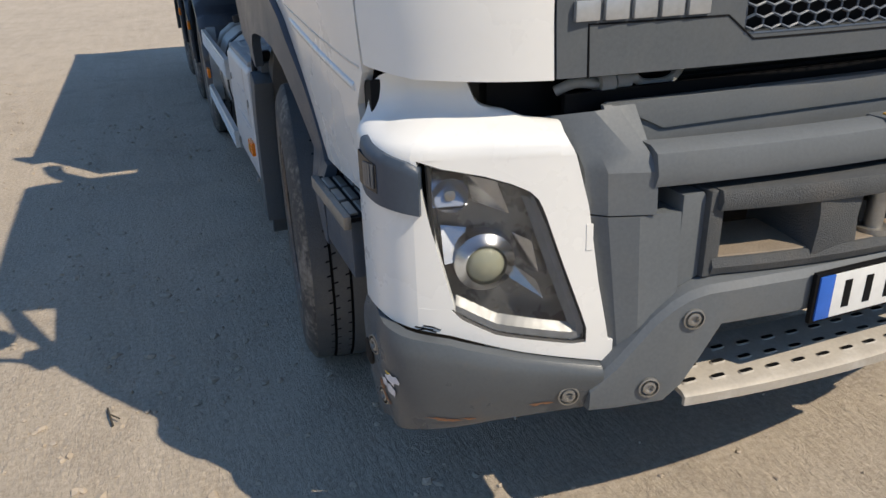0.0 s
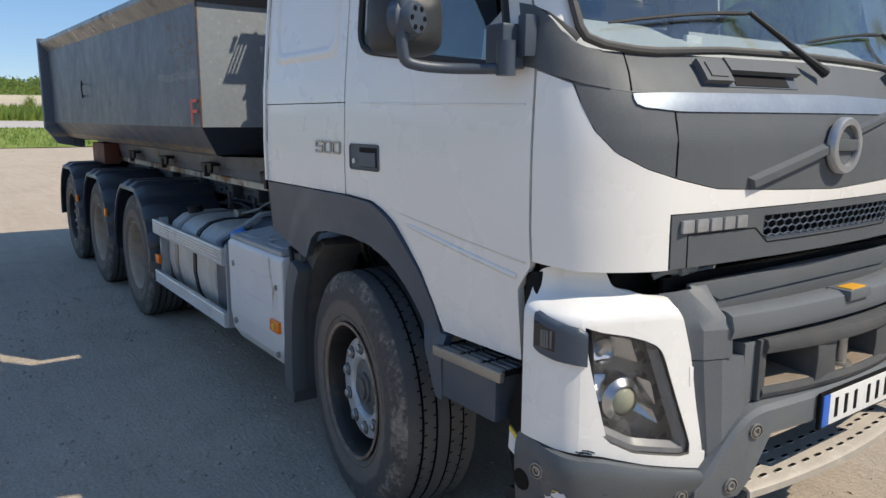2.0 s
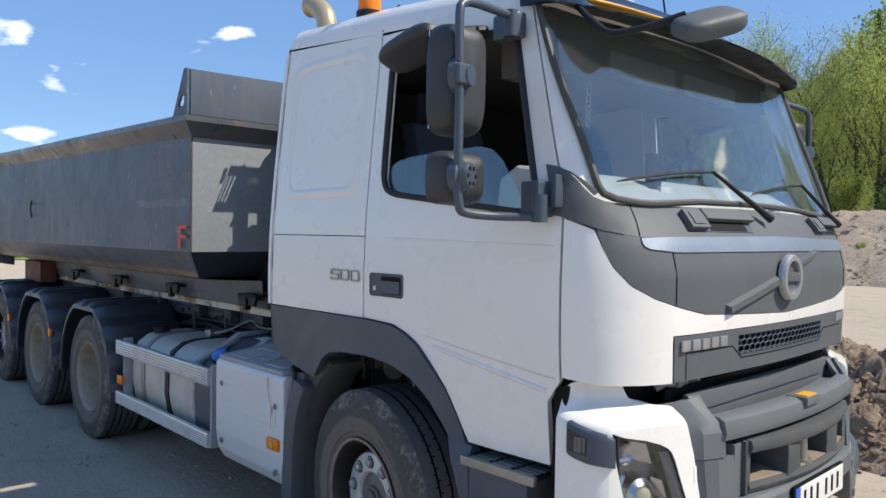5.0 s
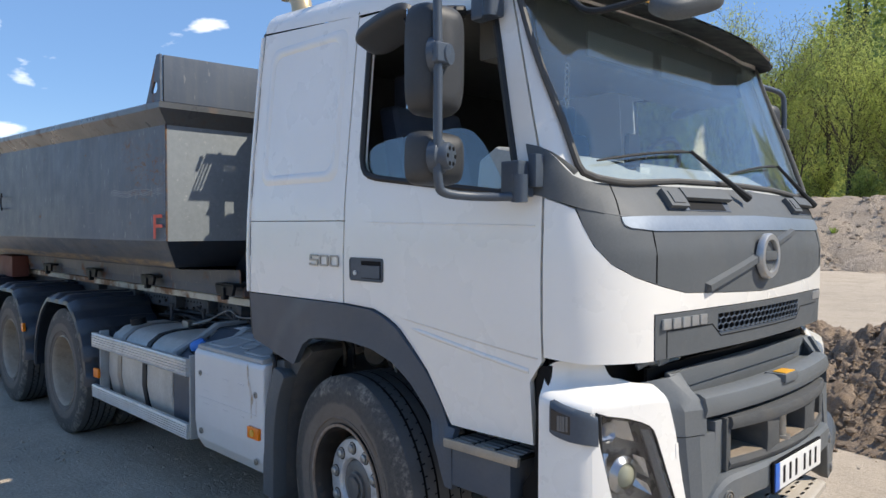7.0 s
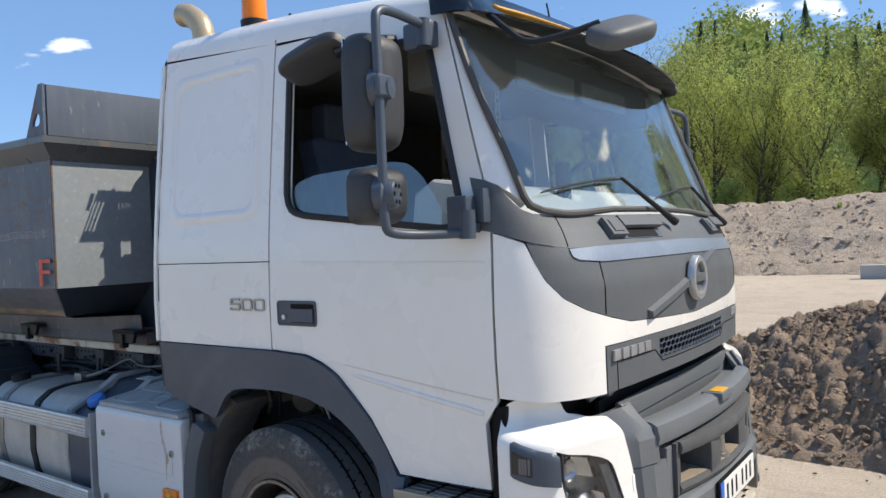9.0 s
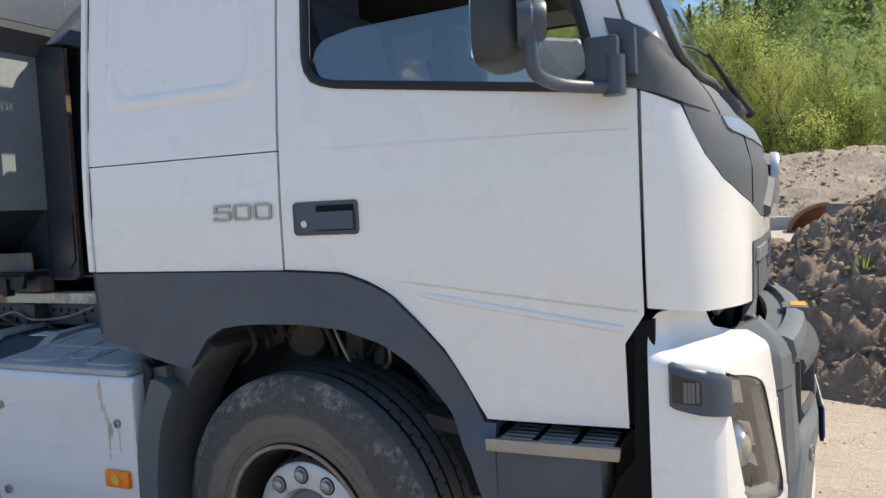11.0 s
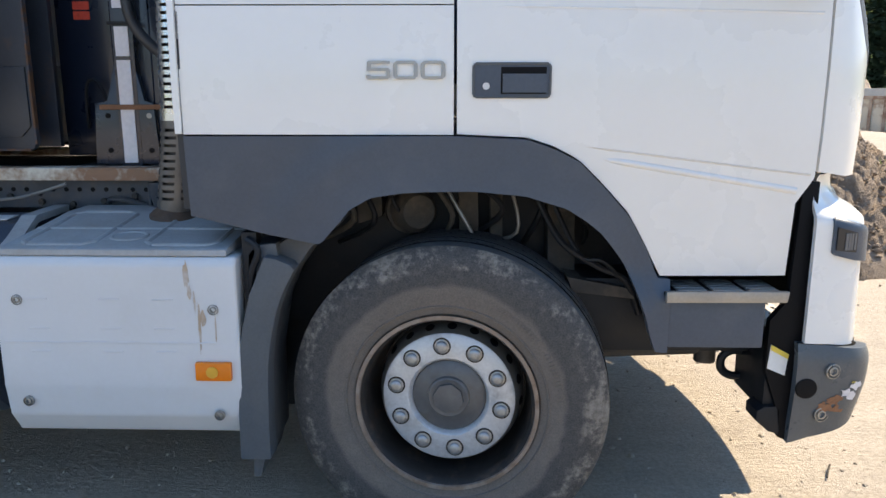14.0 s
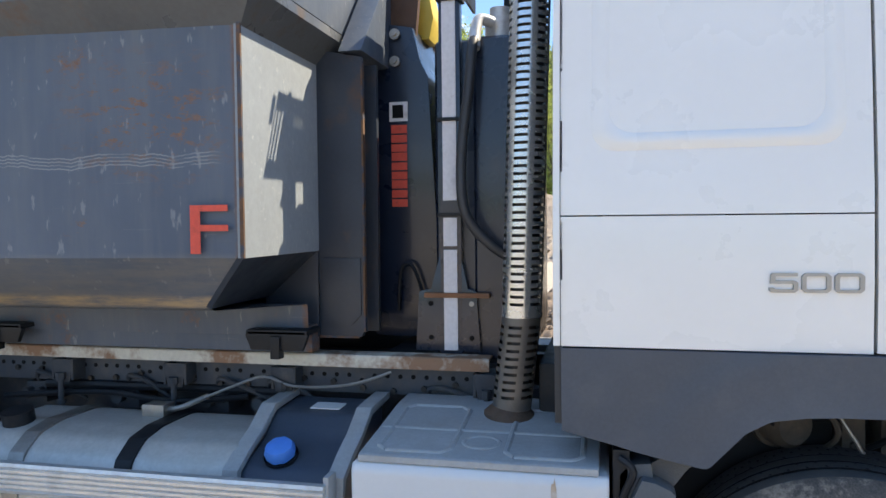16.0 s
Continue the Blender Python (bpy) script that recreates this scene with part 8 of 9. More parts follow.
w = [bm.verts.new(p.co + Vector((-0.02, 0, 0.006))) for p in v]
join_faces(bm, [v, w])
part("front_chamfer", bm, FRAMEPAINT, skip, "scraped sloping foot of the front wall, darkened for shade")
bm = bmesh.new()
prism(bm, [(-0.64, 1.345), (0.64, 1.345), (0.64, 1.72), (-0.64, 1.72)], "x", -2.10, -1.864, 0.004)
part("front_sill", bm, FRAMEPAINT, skip)
bm = bmesh.new()
prism(bm, [(-1.31, 2.592), (-1.31, 2.885), (1.31, 2.93), (1.31, 2.592)], "x", -1.800, -1.776, 0.003)
part("headboard", bm, SKIPPAINT, skip, "dark headboard plate above the rim")
for sg in (-1, 1):
    # gusset with a lashing hole through it
    bm = bmesh.new()
    outer = [(-1.776, 2.592), (-1.776, 2.888), (-1.825, 2.888), (-1.995, 2.592)]
    hole = [(-1.905, 2.650), (-1.835, 2.650), (-1.818, 2.668), (-1.818, 2.705), (-1.835, 2.722), (-1.868, 2.722), (-1.905, 2.672)]
    loops = []
    for loop in (outer, hole):
        vs = [bm.verts.new((x, sg * 1.335, z)) for x, z in loop]
        loops += [bm.edges.new((vs[k], vs[(k + 1) % len(vs)])) for k in range(len(vs))]
    bmesh.ops.triangle_fill(bm, use_beauty=True, edges=loops)
    flat = list(bm.faces)
    pull = bmesh.ops.extrude_face_region(bm, geom=flat)
    bmesh.ops.translate(bm, vec=(0, -sg * 0.014, 0), verts=[g for g in pull["geom"] if isinstance(g, bmesh.types.BMVert)])
    part("gusset", bm, SKIPPAINT, skip, "triangular gusset plate with a lashing hole")
for sg in (-1, 1):
    bm = bmesh.new()
    box(bm, -1.874, -1.860, *sorted((sg * 1.2655, sg * 1.255)), 1.70, 2.488, 0.002)
    part("corner_strip", bm, EDGERUST, skip, "worn rusty corner edge")
# A-frame on the front wall
for sg in (-1, 1):
    bm = bmesh.new()
    prism(bm, [(-1.862, 1.345), (-1.693, 1.345), (-1.678, 1.352), (-1.670, 1.375), (-1.668, 2.48), (-1.862, 2.52)], "y", *sorted((sg * 0.635, sg * 0.605)), 0.006)
    part("front_frame", bm, FRAMEPAINT, skip, "dark upright frame of the front wall, rust along its edge")
bm = bmesh.new()
prism(bm, [(-1.845, 1.40), (-1.72, 1.40), (-1.68, 1.44), (-1.68, 1.67), (-1.845, 1.67)], "y", -0.644, -0.633, 0.002)
part("patch_plate", bm, FRAMEPAINT, skip)
bm = bmesh.new()
prism(bm, [(-1.671, 1.37), (-1.663, 1.37), (-1.663, 2.46), (-1.671, 2.46)], "y", -0.6385, -0.615, 0.0)
prism(bm, [(-1.86, 1.343), (-1.69, 1.343), (-1.69, 1.352), (-1.86, 1.352)], "y", -0.6385, -0.615, 0.0)
part("rust_edge", bm, EDGERUST, skip, "rusty edge")
bm = bmesh.new()
box(bm, -1.86, -1.66, -0.47, -0.44, 1.35, 2.48, 0.004)
part("frame_web", bm, FRAMEPAINT, skip, "dark web plate of the front frame")
bm = bmesh.new()
prism(bm, [(-0.66, 2.50), (0.66, 2.50), (0.22, 2.98), (-0.22, 2.98)], "x", -1.76, -1.66, 0.01)
part("lifting_frame", bm, SKIPPAINT, skip, "sloped lifting frame")
bm = bmesh.new()
tube(bm, [(-1.62, -0.25, 2.90), (-1.62, 0.25, 2.90)], 0.03, 12)
part("lifting_bar", bm, DULL, skip)
# bottom skids and roller brackets
for sg in (-1, 1):
    bm = bmesh.new()
    box(bm, -7.9, -1.87, *sorted((sg * 0.70, sg * 0.62)), 1.29, 1.40, 0.006)
    part("skid_rail", bm, SKIPPAINT, skip, "dark skid rail")
    for x in (-1.98, -3.30, -4.62, -5.94):
        bm = bmesh.new()
        prism(bm, [(x - 0.135, 1.372), (x - 0.122, 1.394), (x + 0.122, 1.394), (x + 0.135, 1.372), (x + 0.11, 1.312), (x - 0.11, 1.312)], "y", *sorted((sg * 0.80, sg * 0.775)), 0.008)
        box(bm, x - 0.13, x + 0.13, *sorted((sg * 0.80, sg * 0.66)), 1.372, 1.394, 0.006)
        box(bm, x - 0.02, x + 0.02, *sorted((sg * 0.815, sg * 0.77)), 1.28, 1.37, 0.006)
        part("slide_block", bm, BLACK, truck, "black slide block on the rail")
# rear posts and gate
for sg in (-1, 1):
    bm = bmesh.new()
    prism(bm, [(sg * 1.36, 2.76), (sg * 1.36, 1.62), (sg * 1.22, 1.42), (sg * 0.9, 1.36), (sg * 0.9, 1.46), (sg * 1.12, 1.55), (sg * 1.22, 1.70), (sg * 1.22, 2.76)], "x", -8.26, -8.12, 0.006)
    part("rear_post", bm, SKIPPAINT, skip)
bm = bmesh.new()
prism(bm, [(-1.25, 2.72), (-1.25, 1.66), (-1.0, 1.46), (1.0, 1.46), (1.25, 1.66), (1.25, 2.72)], "x", -8.24, -8.20, 0.004)
part("rear_gate", bm, SKIPPAINT, skip, "rear gate")
bm = bmesh.new()
box(bm, -7.6, -6.9, -0.90, -0.72, 1.20, 1.45, 0.01)
part("rear_box", bm, surface("red_brown_primer", (0.12, 0.035, 0.025), (0.17, 0.055, 0.04), 0.6, 0.1, grain=4), skip, "rusty box under the container")
# stencilled letter
word("F", 0.215, 0.001, RED, skip, "letter", Matrix.Translation((-1.992, -1.2685, 1.786)) @ Euler((radians(90), 0, 0)).to_matrix().to_4x4() @ Matrix.Diagonal((1.76, 1.10, 1, 1)), "red stencilled letter F")
bm = bmesh.new()
for z in (1.98, 2.10):
    tube(bm, [(-5.75, -1.265, z), (-5.63, -1.30, z)], 0.008, 6)
tube(bm, smooth_line([(-5.63, -1.30, 2.13), (-5.67, -1.30, 2.05), (-5.63, -1.30, 1.96)], 4), 0.008, 6)
part("tie_hook", bm, BLACK, skip, "black tie hook")

# ---- the yard ----
def fbm(x, y, f, o=4):
    return noise.fractal(Vector((x * f, y * f, 3.7)), 0.9, 2.0, o, noise_basis="PERLIN_ORIGINAL")


def land(x, y):
    z = 0.012 * fbm(x, y, 0.9, 4) * ease(abs(x) + abs(y), 1.0, 6.0)
    z += 0.62 * ease(y, 9.0, 15.5) * ease(x, -16, -8) * (1 - ease(x, 12, 17)) * (1 - 0.5 * ease(y, 26, 36))
    z += lerp([(-420, 12.0), (-330, 10.0), (-250, 5.6), (-120, 2.2), (-80, 1.36), (-68, 0.85), (-46, 0.0)], x)
    return z


def sheet(name, xs, ys, height, material, kind, label, category):
    bm = bmesh.new()
    grid = [[bm.verts.new((x, y, height(x, y))) for y in ys] for x in xs]
    join_faces(bm, grid, False, False)
    for f in bm.faces:
        f.smooth = True
    ob = part(name, bm, material, tidy=False)
    return tagged(ob, label, category, "", kind)


far = [-1200, -700, -420, -300, -220, -170, -140, -120, -105, -90, -80, -74, -68, -62, -56, -51, -46, -40, -34, -28]
xs = far + steps(-24, -10, 1.0) + steps(-9.6, 8, 0.22) + steps(9, 24, 1.0) + [28, 36, 50, 75, 120, 250, 600, 1200]
ys = [-1200, -600, -300, -150, -80, -50, -32, -22] + steps(-16, -6, 1.0) + steps(-5.6, 6, 0.22) + steps(7, 24, 1.0) + [28, 36, 50, 80, 150, 300, 600, 1200]
sheet("ground", xs, ys, land, SAND, "structure", "pale packed sand yard with small stones", "ground")

# pebbles and crumbs on the sand
rnd = random.Random(11)
G = (1 + 5 ** 0.5) / 2
unit = [Vector(v).normalized() for v in ((-1, G, 0), (1, G, 0), (-1, -G, 0), (1, -G, 0), (0, -1, G), (0, 1, G), (0, -1, -G), (0, 1, -G), (G, 0, -1), (G, 0, 1), (-G, 0, -1), (-G, 0, 1))]
tri_ = [(a, b, c) for a in range(12) for b in range(a + 1, 12) for c in range(b + 1, 12) if max((unit[a] - unit[b]).length, (unit[b] - unit[c]).length, (unit[a] - unit[c]).length) < 1.1]
tri_ = [t if (unit[t[1]] - unit[t[0]]).cross(unit[t[2]] - unit[t[0]]).dot(unit[t[0]]) > 0 else t[::-1] for t in tri_]
verts, faces = [], []
def crumb(x, y, z, r, rnd=rnd):
    i = len(verts)
    a, e, f = rnd.uniform(0, 6.3), rnd.uniform(0.7, 1.3), rnd.uniform(0.5, 0.9)
    for v in unit:
        k = r * rnd.uniform(0.55, 1.2)
        verts.append((x + k * (v.x * e * math.cos(a) - v.y * math.sin(a)), y + k * (v.x * e * math.sin(a) + v.y * math.cos(a)), z + k * v.z * f))
    for t in tri_:
        faces.append(tuple(i + n for n in t))
for _ in range(9000):
    x, y = rnd.uniform(-9, 6.5), rnd.choice((rnd.uniform(-5, 6), rnd.uniform(-4, 0)))
    r = 0.0035 + 0.010 * rnd.random() ** 4
    crumb(x, y, land(x, y) + r * 0.2, r)
for k in range(700):
    if k % 14 == 0:
        bx, by = rnd.uniform(-6, 3.8), rnd.uniform(-3.4, 2)
    x, y = bx + rnd.gauss(0, 0.13), by + rnd.gauss(0, 0.10)
    crumb(x, y, land(x, y) + 0.003, 0.004 + 0.017 * rnd.random() ** 4)
for k in range(520):
    if k % 13 == 0:
        bx, by = rnd.uniform(-5, 1.2), rnd.uniform(-2.6, -1.3)
    x, y = bx + rnd.gauss(0, 0.12), by + rnd.gauss(0, 0.07)
    crumb(x, y, land(x, y) + 0.003, 0.005 + 0.022 * rnd.random() ** 3)
me = bpy.data.meshes.new("gravel")
me.from_pydata(verts, [], faces)
me.materials.append(CRUMB)
tagged(new("gravel", me), "loose pebbles and crumbs on the sand", "gravel", "", "stuff")
# a few dry twigs
for x, y, a in ((2.9, -0.5, 20), (1.55, -0.72, 60), (3.9, 0.4, 120), (0.2, -2.0, 10)):
    bm = bmesh.new()
    d = Vector((math.cos(radians(a)), math.sin(radians(a)), 0))
    tube(bm, [Vector((x, y, 0.012)), Vector((x, y, 0.02)) + d * 0.06, Vector((x, y, 0.012)) + d * 0.12], 0.004, 5)
    tube(bm, [Vector((x, y, 0.016)) + d * 0.05, Vector((x, y, 0.02)) + d * 0.08 + Vector((0.02, 0.03, 0))], 0.003, 5)
    tagged(part("twig", bm, BARK), "small dry twig on the sand", "twig", "twigs on the sand")


def lumpy(name, x0, x1, y0, y1, d, height, material, label, category, rough, freq):
    """A heap: a mound broken into clods."""
    bm = bmesh.new()
    grid = []
    for x in steps(x0, x1, d):
        col = []
        for y in steps(y0, y1, d):
            h = height(x, y)
            k = min(1.0, max(0.0, h / 0.25))
            dz = rough * 0.30 * fbm(x, y, freq * 3, 4)
            for size, amount in ((1.0, 1.0), (2.3, 0.55), (5.1, 0.22)):
                wob = 0.25 * fbm(x + 9, y, freq * size * 1.3, 3)
                dist, pts = noise.voronoi(Vector((x * freq * size + wob, y * freq * size - wob, h * freq * size * 0.8)))
                dz += rough * amount * (min(1.0, (dist[1] - dist[0]) * 2.4) - 0.55 + 0.75 * noise.cell(pts[0] * 3.7))
            col.append(bm.verts.new((x + 0.5 * rough * k * fbm(x + 40, y, freq * 1.7, 3), y + 0.5 * rough * k * fbm(x, y + 40, freq * 1.7, 3), h + dz * k - (0.03 if h <= 0 else 0))))
        grid.append(col)
    join_faces(bm, grid, False, False)
    for f in bm.faces:
        f.smooth = True
    ob = part(name, bm, material, tidy=False)
    return tagged(ob, label, category)


def heap_h(x, y):
    r = 0.0
    for cx, cy, rx, ry, h in ((3.1, 5.0, 2.6, 2.3, 1.75), (1.5, 5.2, 2.2, 2.2, 1.05), (-1.2, 5.4, 2.6, 2.1, 0.95), (-4.0, 5.6, 2.4, 2.0, 0.8)):
        q = math.hypot((x - cx) / rx, (y - cy) / ry)
        r = max(r, h * (1 - q ** 1.5)) if q < 1 else r
    return r


lumpy("dirt_mound", -6.5, 6.2, 2.6, 8.0, 0.035, heap_h, CLOD, "dark brown mound of broken clay earth beside the truck", "dirt mound", 0.075, 5.0)
verts, faces = [], []
for _ in range(14000):
    x, y = rnd.uniform(-5, 6.2), rnd.uniform(2.5, 7.4)
    h = heap_h(x, y)
    if h > 0.0 or rnd.random() < 0.05:
        r = 0.009 + 0.036 * rnd.random() ** 3
        crumb(x, y, h + 0.012, r)
me = bpy.data.meshes.new("clods")
me.from_pydata(verts, [], faces)
me.materials.append(CLOD)
tagged(new("clods", me), "loose clay clods on the heap", "clods", "", "stuff")


def bank_h(x, y):
    top = 2.75 + 0.25 * fbm(x, 3.0, 0.12, 3) 
    end = 1 - ease(x, 11.0, 13.2)
    t = min(1.0, max(0.0, (y - 17.6) / 5.6))
    return max(0.0, (0.45 + (top - 0.45) * (0.82 * t + 0.18 * ease(t, 0, 1))) * ease(y, 17.2, 17.7) * (1 - 0.6 * ease(y, 26, 32)) * end)


lumpy("gravel_bank", -34.0, 14.0, 17.0, 32.0, 0.2, bank_h, BANK, "pale gravel bank along the yard", "gravel bank", 0.10, 1.1)
verts, faces = [], []
for _ in range(5200):
    x, y = rnd.uniform(-16, 12), rnd.uniform(17.6, 23.2)
    crumb(x, y, bank_h(x, y) + 0.03, 0.015 + 0.085 * rnd.random() ** 6)
me = bpy.data.meshes.new("bank_stones")
me.from_pydata(verts, [], faces)
me.materials.append(BANK)
tagged(new("bank_stones", me), "stones scattered on the gravel bank", "stones", "", "stuff")


# small weeds rooted on the bank and on the mound
for x, y, n, size in ((-6.2, 19.0, 40, 0.10), (-4.6, 20.6, 55, 0.16), (-1.0, 22.4, 40, 0.15), (3.6, 18.6, 36, 0.11), (-9.0, 21.2, 50, 0.15), (2.2, 3.9, 18, 0.09), (4.4, 4.1, 16, 0.08), (2.9, 3.3, 14, 0.07)):
    verts, faces = [], []
    base = max(land(x, y), bank_h(x, y), heap_h(x, y) + (0.02 if y < 9 else 0))
    for _ in range(n):
        a, h = rnd.uniform(0, 6.28), size * rnd.uniform(0.5, 1.0)
        r, w, i = size * rnd.uniform(0, 0.5), h * 0.12, len(verts)
        px, py = r * math.cos(a), r * math.sin(a)
        verts.extend([(px - w * math.sin(a), py + w * math.cos(a), -0.06), (px + w * math.sin(a), py - w * math.cos(a), -0.06), (px * 2.0 + 0.2 * h * math.cos(a), py * 2.0 + 0.2 * h * math.sin(a), h)])
        faces.append((i, i + 1, i + 2))
    me = bpy.data.meshes.new("weed")
    me.from_pydata(verts, [], faces)
    me.materials.append(BLADE)
    ob = tagged(new("weed", me), "small green weed growing on bare earth", "weed", "weeds on the bank and mound")
    ob.location = (x, y, base)


# ---- trees ----
def tree_meshes(seed, height, leaf_mat, n_leaf, leaf_size=0.16, airy=1.0):
    rnd = random.Random(seed)
    bm = bmesh.new()
    tips = []

    def limb(p, d, length, r, level):
        pts, rs = [p], [r]
        n = 4 if level < 2 else 3 if level == 2 else 2
        for k in range(n):
            d = (d + Vector((rnd.uniform(-1, 1), rnd.uniform(-1, 1), rnd.uniform(-0.4, 0.8))) * 0.16).normalized()
            p = p + d * length / n
            pts.append(p)
            rs.append(r * (1 - 0.75 * (k + 1) / n))
            if level < 3 and (level or k):
                for _ in range(3 if level == 0 else 2):
                    a = rnd.uniform(0, 6.28)
                    side = Vector((math.cos(a), math.sin(a), rnd.uniform(0.1, 0.9))).normalized()
                    limb(p, (d * 0.72 + side * 0.72).normalized(), length * rnd.uniform(0.32, 0.48), rs[-1] * 0.62, level + 1)
            if level >= 2:
                tips.append(p)
        tube(bm, pts, [max(0.009, q) for q in rs], 6 if level == 0 else 4 if level == 1 else 3, False)
    limb(Vector((0, 0, -0.1)), Vector((0, 0, 1)), height * 0.78, height * 0.017, 0)
    trunk = bpy.data.meshes.new("trunk")
    finish(bm, 60)
    bm.to_mesh(trunk)
    bm.free()
    trunk.materials.append(BARK)
    verts, faces = [], []
    for _ in range(n_leaf):
        c = rnd.choice(tips) + Vector((rnd.gauss(0, 1), rnd.gauss(0, 1), rnd.gauss(0, 0.8))) * 0.26 * airy
        u = Vector((rnd.uniform(-1, 1), rnd.uniform(-1, 1), rnd.uniform(-1, 1))).normalized()
        v = u.orthogonal().normalized()
        s = leaf_size * rnd.uniform(0.5, 1.2)
        i = len(verts)
        verts.extend([tuple(c - u * s * 0.5), tuple(c + v * s * 0.32), tuple(c + u * s * 0.5), tuple(c - v * s * 0.32)])
        faces.append((i, i + 1, i + 2, i + 3))
    crown = bpy.data.meshes.new("crown")
    crown.from_pydata(verts, [], faces)
    crown.materials.append(leaf_mat)
    return trunk, crown


def make_tree(meshes, x, y, z, scale, turn, label, group, name="tree"):
    t = new(name)
    t.matrix_world = Matrix.Translation((x, y, z)) @ Euler((0, 0, turn)).to_matrix().to_4x4() @ Matrix.Scale(scale, 4)
    tagged(t, label, "tree", group)
    for nm, me in zip(("trunk", "crown"), meshes):
        o = new(nm, me)
        o.parent = t


rnd = random.Random(21)
KINDS = [tree_meshes(s, 11.0, SPRING, 8500, leaf_size=0.11, airy=1.35) for s in (1, 2, 3)] + [tree_meshes(4, 10.0, GREEN, 8500, leaf_size=0.12, airy=1.35)]
for k in range(74):
    x = -28 + 0.735 * k + rnd.uniform(-0.6, 0.6)
    y = 32 + rnd.uniform(-1.5, 6)
    sc = rnd.uniform(0.8, 1.05) * lerp([(-28, 0.9), (-11, 0.88), (-5, 0.74), (0, 0.70), (4, 0.62), (14, 0.62), (20, 0.8)], x)
    if x > 14:
        y += 14
    make_tree(KINDS[k % 3 if rnd.random() < 0.8 else 3], x, y, 0.8, sc, rnd.uniform(0, 6.3), "spring-green deciduous tree behind the gravel bank", "trees behind the bank")


def conifer(seed, height):
    rnd = random.Random(seed)
    bm = bmesh.new()
    tube(bm, [(0, 0, -0.1), (0, 0, height * 0.5), (0, 0, height)], [height * 0.016, height * 0.010, 0.01], 7)
    me = bpy.data.meshes.new("trunk")
    finish(bm, 60)
    bm.to_mesh(me)
    bm.free()
    me.materials.append(BARK)
    verts, faces = [], []
    for _ in range(3800):
        t = rnd.random() ** 0.8
        h = height * (0.06 + 0.94 * t)
        r = height * 0.20 * (1 - t) * rnd.uniform(0.35, 1.05) + 0.05
        a = rnd.uniform(0, 6.283)
        c = Vector((r * math.cos(a), r * math.sin(a), h - 0.18 * r))
        u = Vector((math.cos(a + rnd.uniform(-0.7, 0.7)), math.sin(a + rnd.uniform(-0.7, 0.7)), rnd.uniform(-0.7, 0.2))).normalized()
        v = u.cross(Vector((0, 0, 1))).normalized()
        s = rnd.uniform(0.28, 0.58)
        i = len(verts)
        verts.extend([tuple(c - u * s * 0.5), tuple(c + v * s * 0.3), tuple(c + u * s * 0.5), tuple(c - v * s * 0.3)])
        faces.append((i, i + 1, i + 2, i + 3))
    cr = bpy.data.meshes.new("crown")
    cr.from_pydata(verts, [], faces)
    cr.materials.append(NEEDLE)
    return me, cr


CON = [conifer(s, 12.0) for s in (31, 32)]
for k in range(26):
    make_tree(CON[k % 2], 25.5 + 0.95 * k + rnd.uniform(-0.5, 0.5), 53 + rnd.uniform(-2, 3), 0.0, rnd.uniform(0.9, 1.25), rnd.uniform(0, 6), "dark green conifer at the edge of the yard", "row of conifers", "conifer")
def hill_height(a, f):
    near_y = max(0.0, math.sin(a))
    return lerp([(-1.0, 0.85), (-0.85, 0.85), (-0.6, 1.0), (1.0, 1.0)], math.cos(a)) * (42 + 16 * fbm(math.cos(a) * 3, math.sin(a) * 3, 1.3, 4)) * (1 + 0.25 * near_y ** 3) * lerp([(0.98, 0.0), (1.1, 0.30), (1.25, 0.68), (1.4, 0.95), (1.56, 1.0)], f)


def hill_spot(a, f):
    R = 620 - 470 * max(0.0, math.sin(a)) ** 2
    return R * f * math.cos(a), R * f * math.sin(a)


for k in range(34):
    a, f = radians(64 + 1.35 * k + rnd.uniform(-0.7, 0.7)), rnd.uniform(1.22, 1.46)
    make_tree(CON[k % 2], *hill_spot(a, f), hill_height(a, f) - 0.5, rnd.uniform(0.7, 1.25), rnd.uniform(0, 6), "far conifer on the wooded hill", "conifers on the hill", "conifer")

# bushes at the field's edge and under the trees
BUSH = [tree_meshes(s, 3.2, GREEN if s == 41 else SPRING, 4800, leaf_size=0.11, airy=1.6) for s in (41, 42)]
for k in range(9):
    make_tree(BUSH[k % 2], -96 - rnd.uniform(0, 20), -8 + 4.0 * k + rnd.uniform(-1, 1), 1.6, rnd.uniform(0.5, 0.8), rnd.uniform(0, 6), "low green bush at the edge of the field", "bushes by the road", "bush")

for k in range(30):
    make_tree(BUSH[k % 2], -28 + 1.5 * k + rnd.uniform(-0.4, 0.4), 30.5 + rnd.uniform(-0.8, 2.0) + (14 if k > 28 else 0), 1.2, rnd.uniform(0.55, 1.1), rnd.uniform(0, 6), "leafy bush under the trees", "bushes under the trees", "bush")
# far wood on the hillside behind
verts, faces = [], []
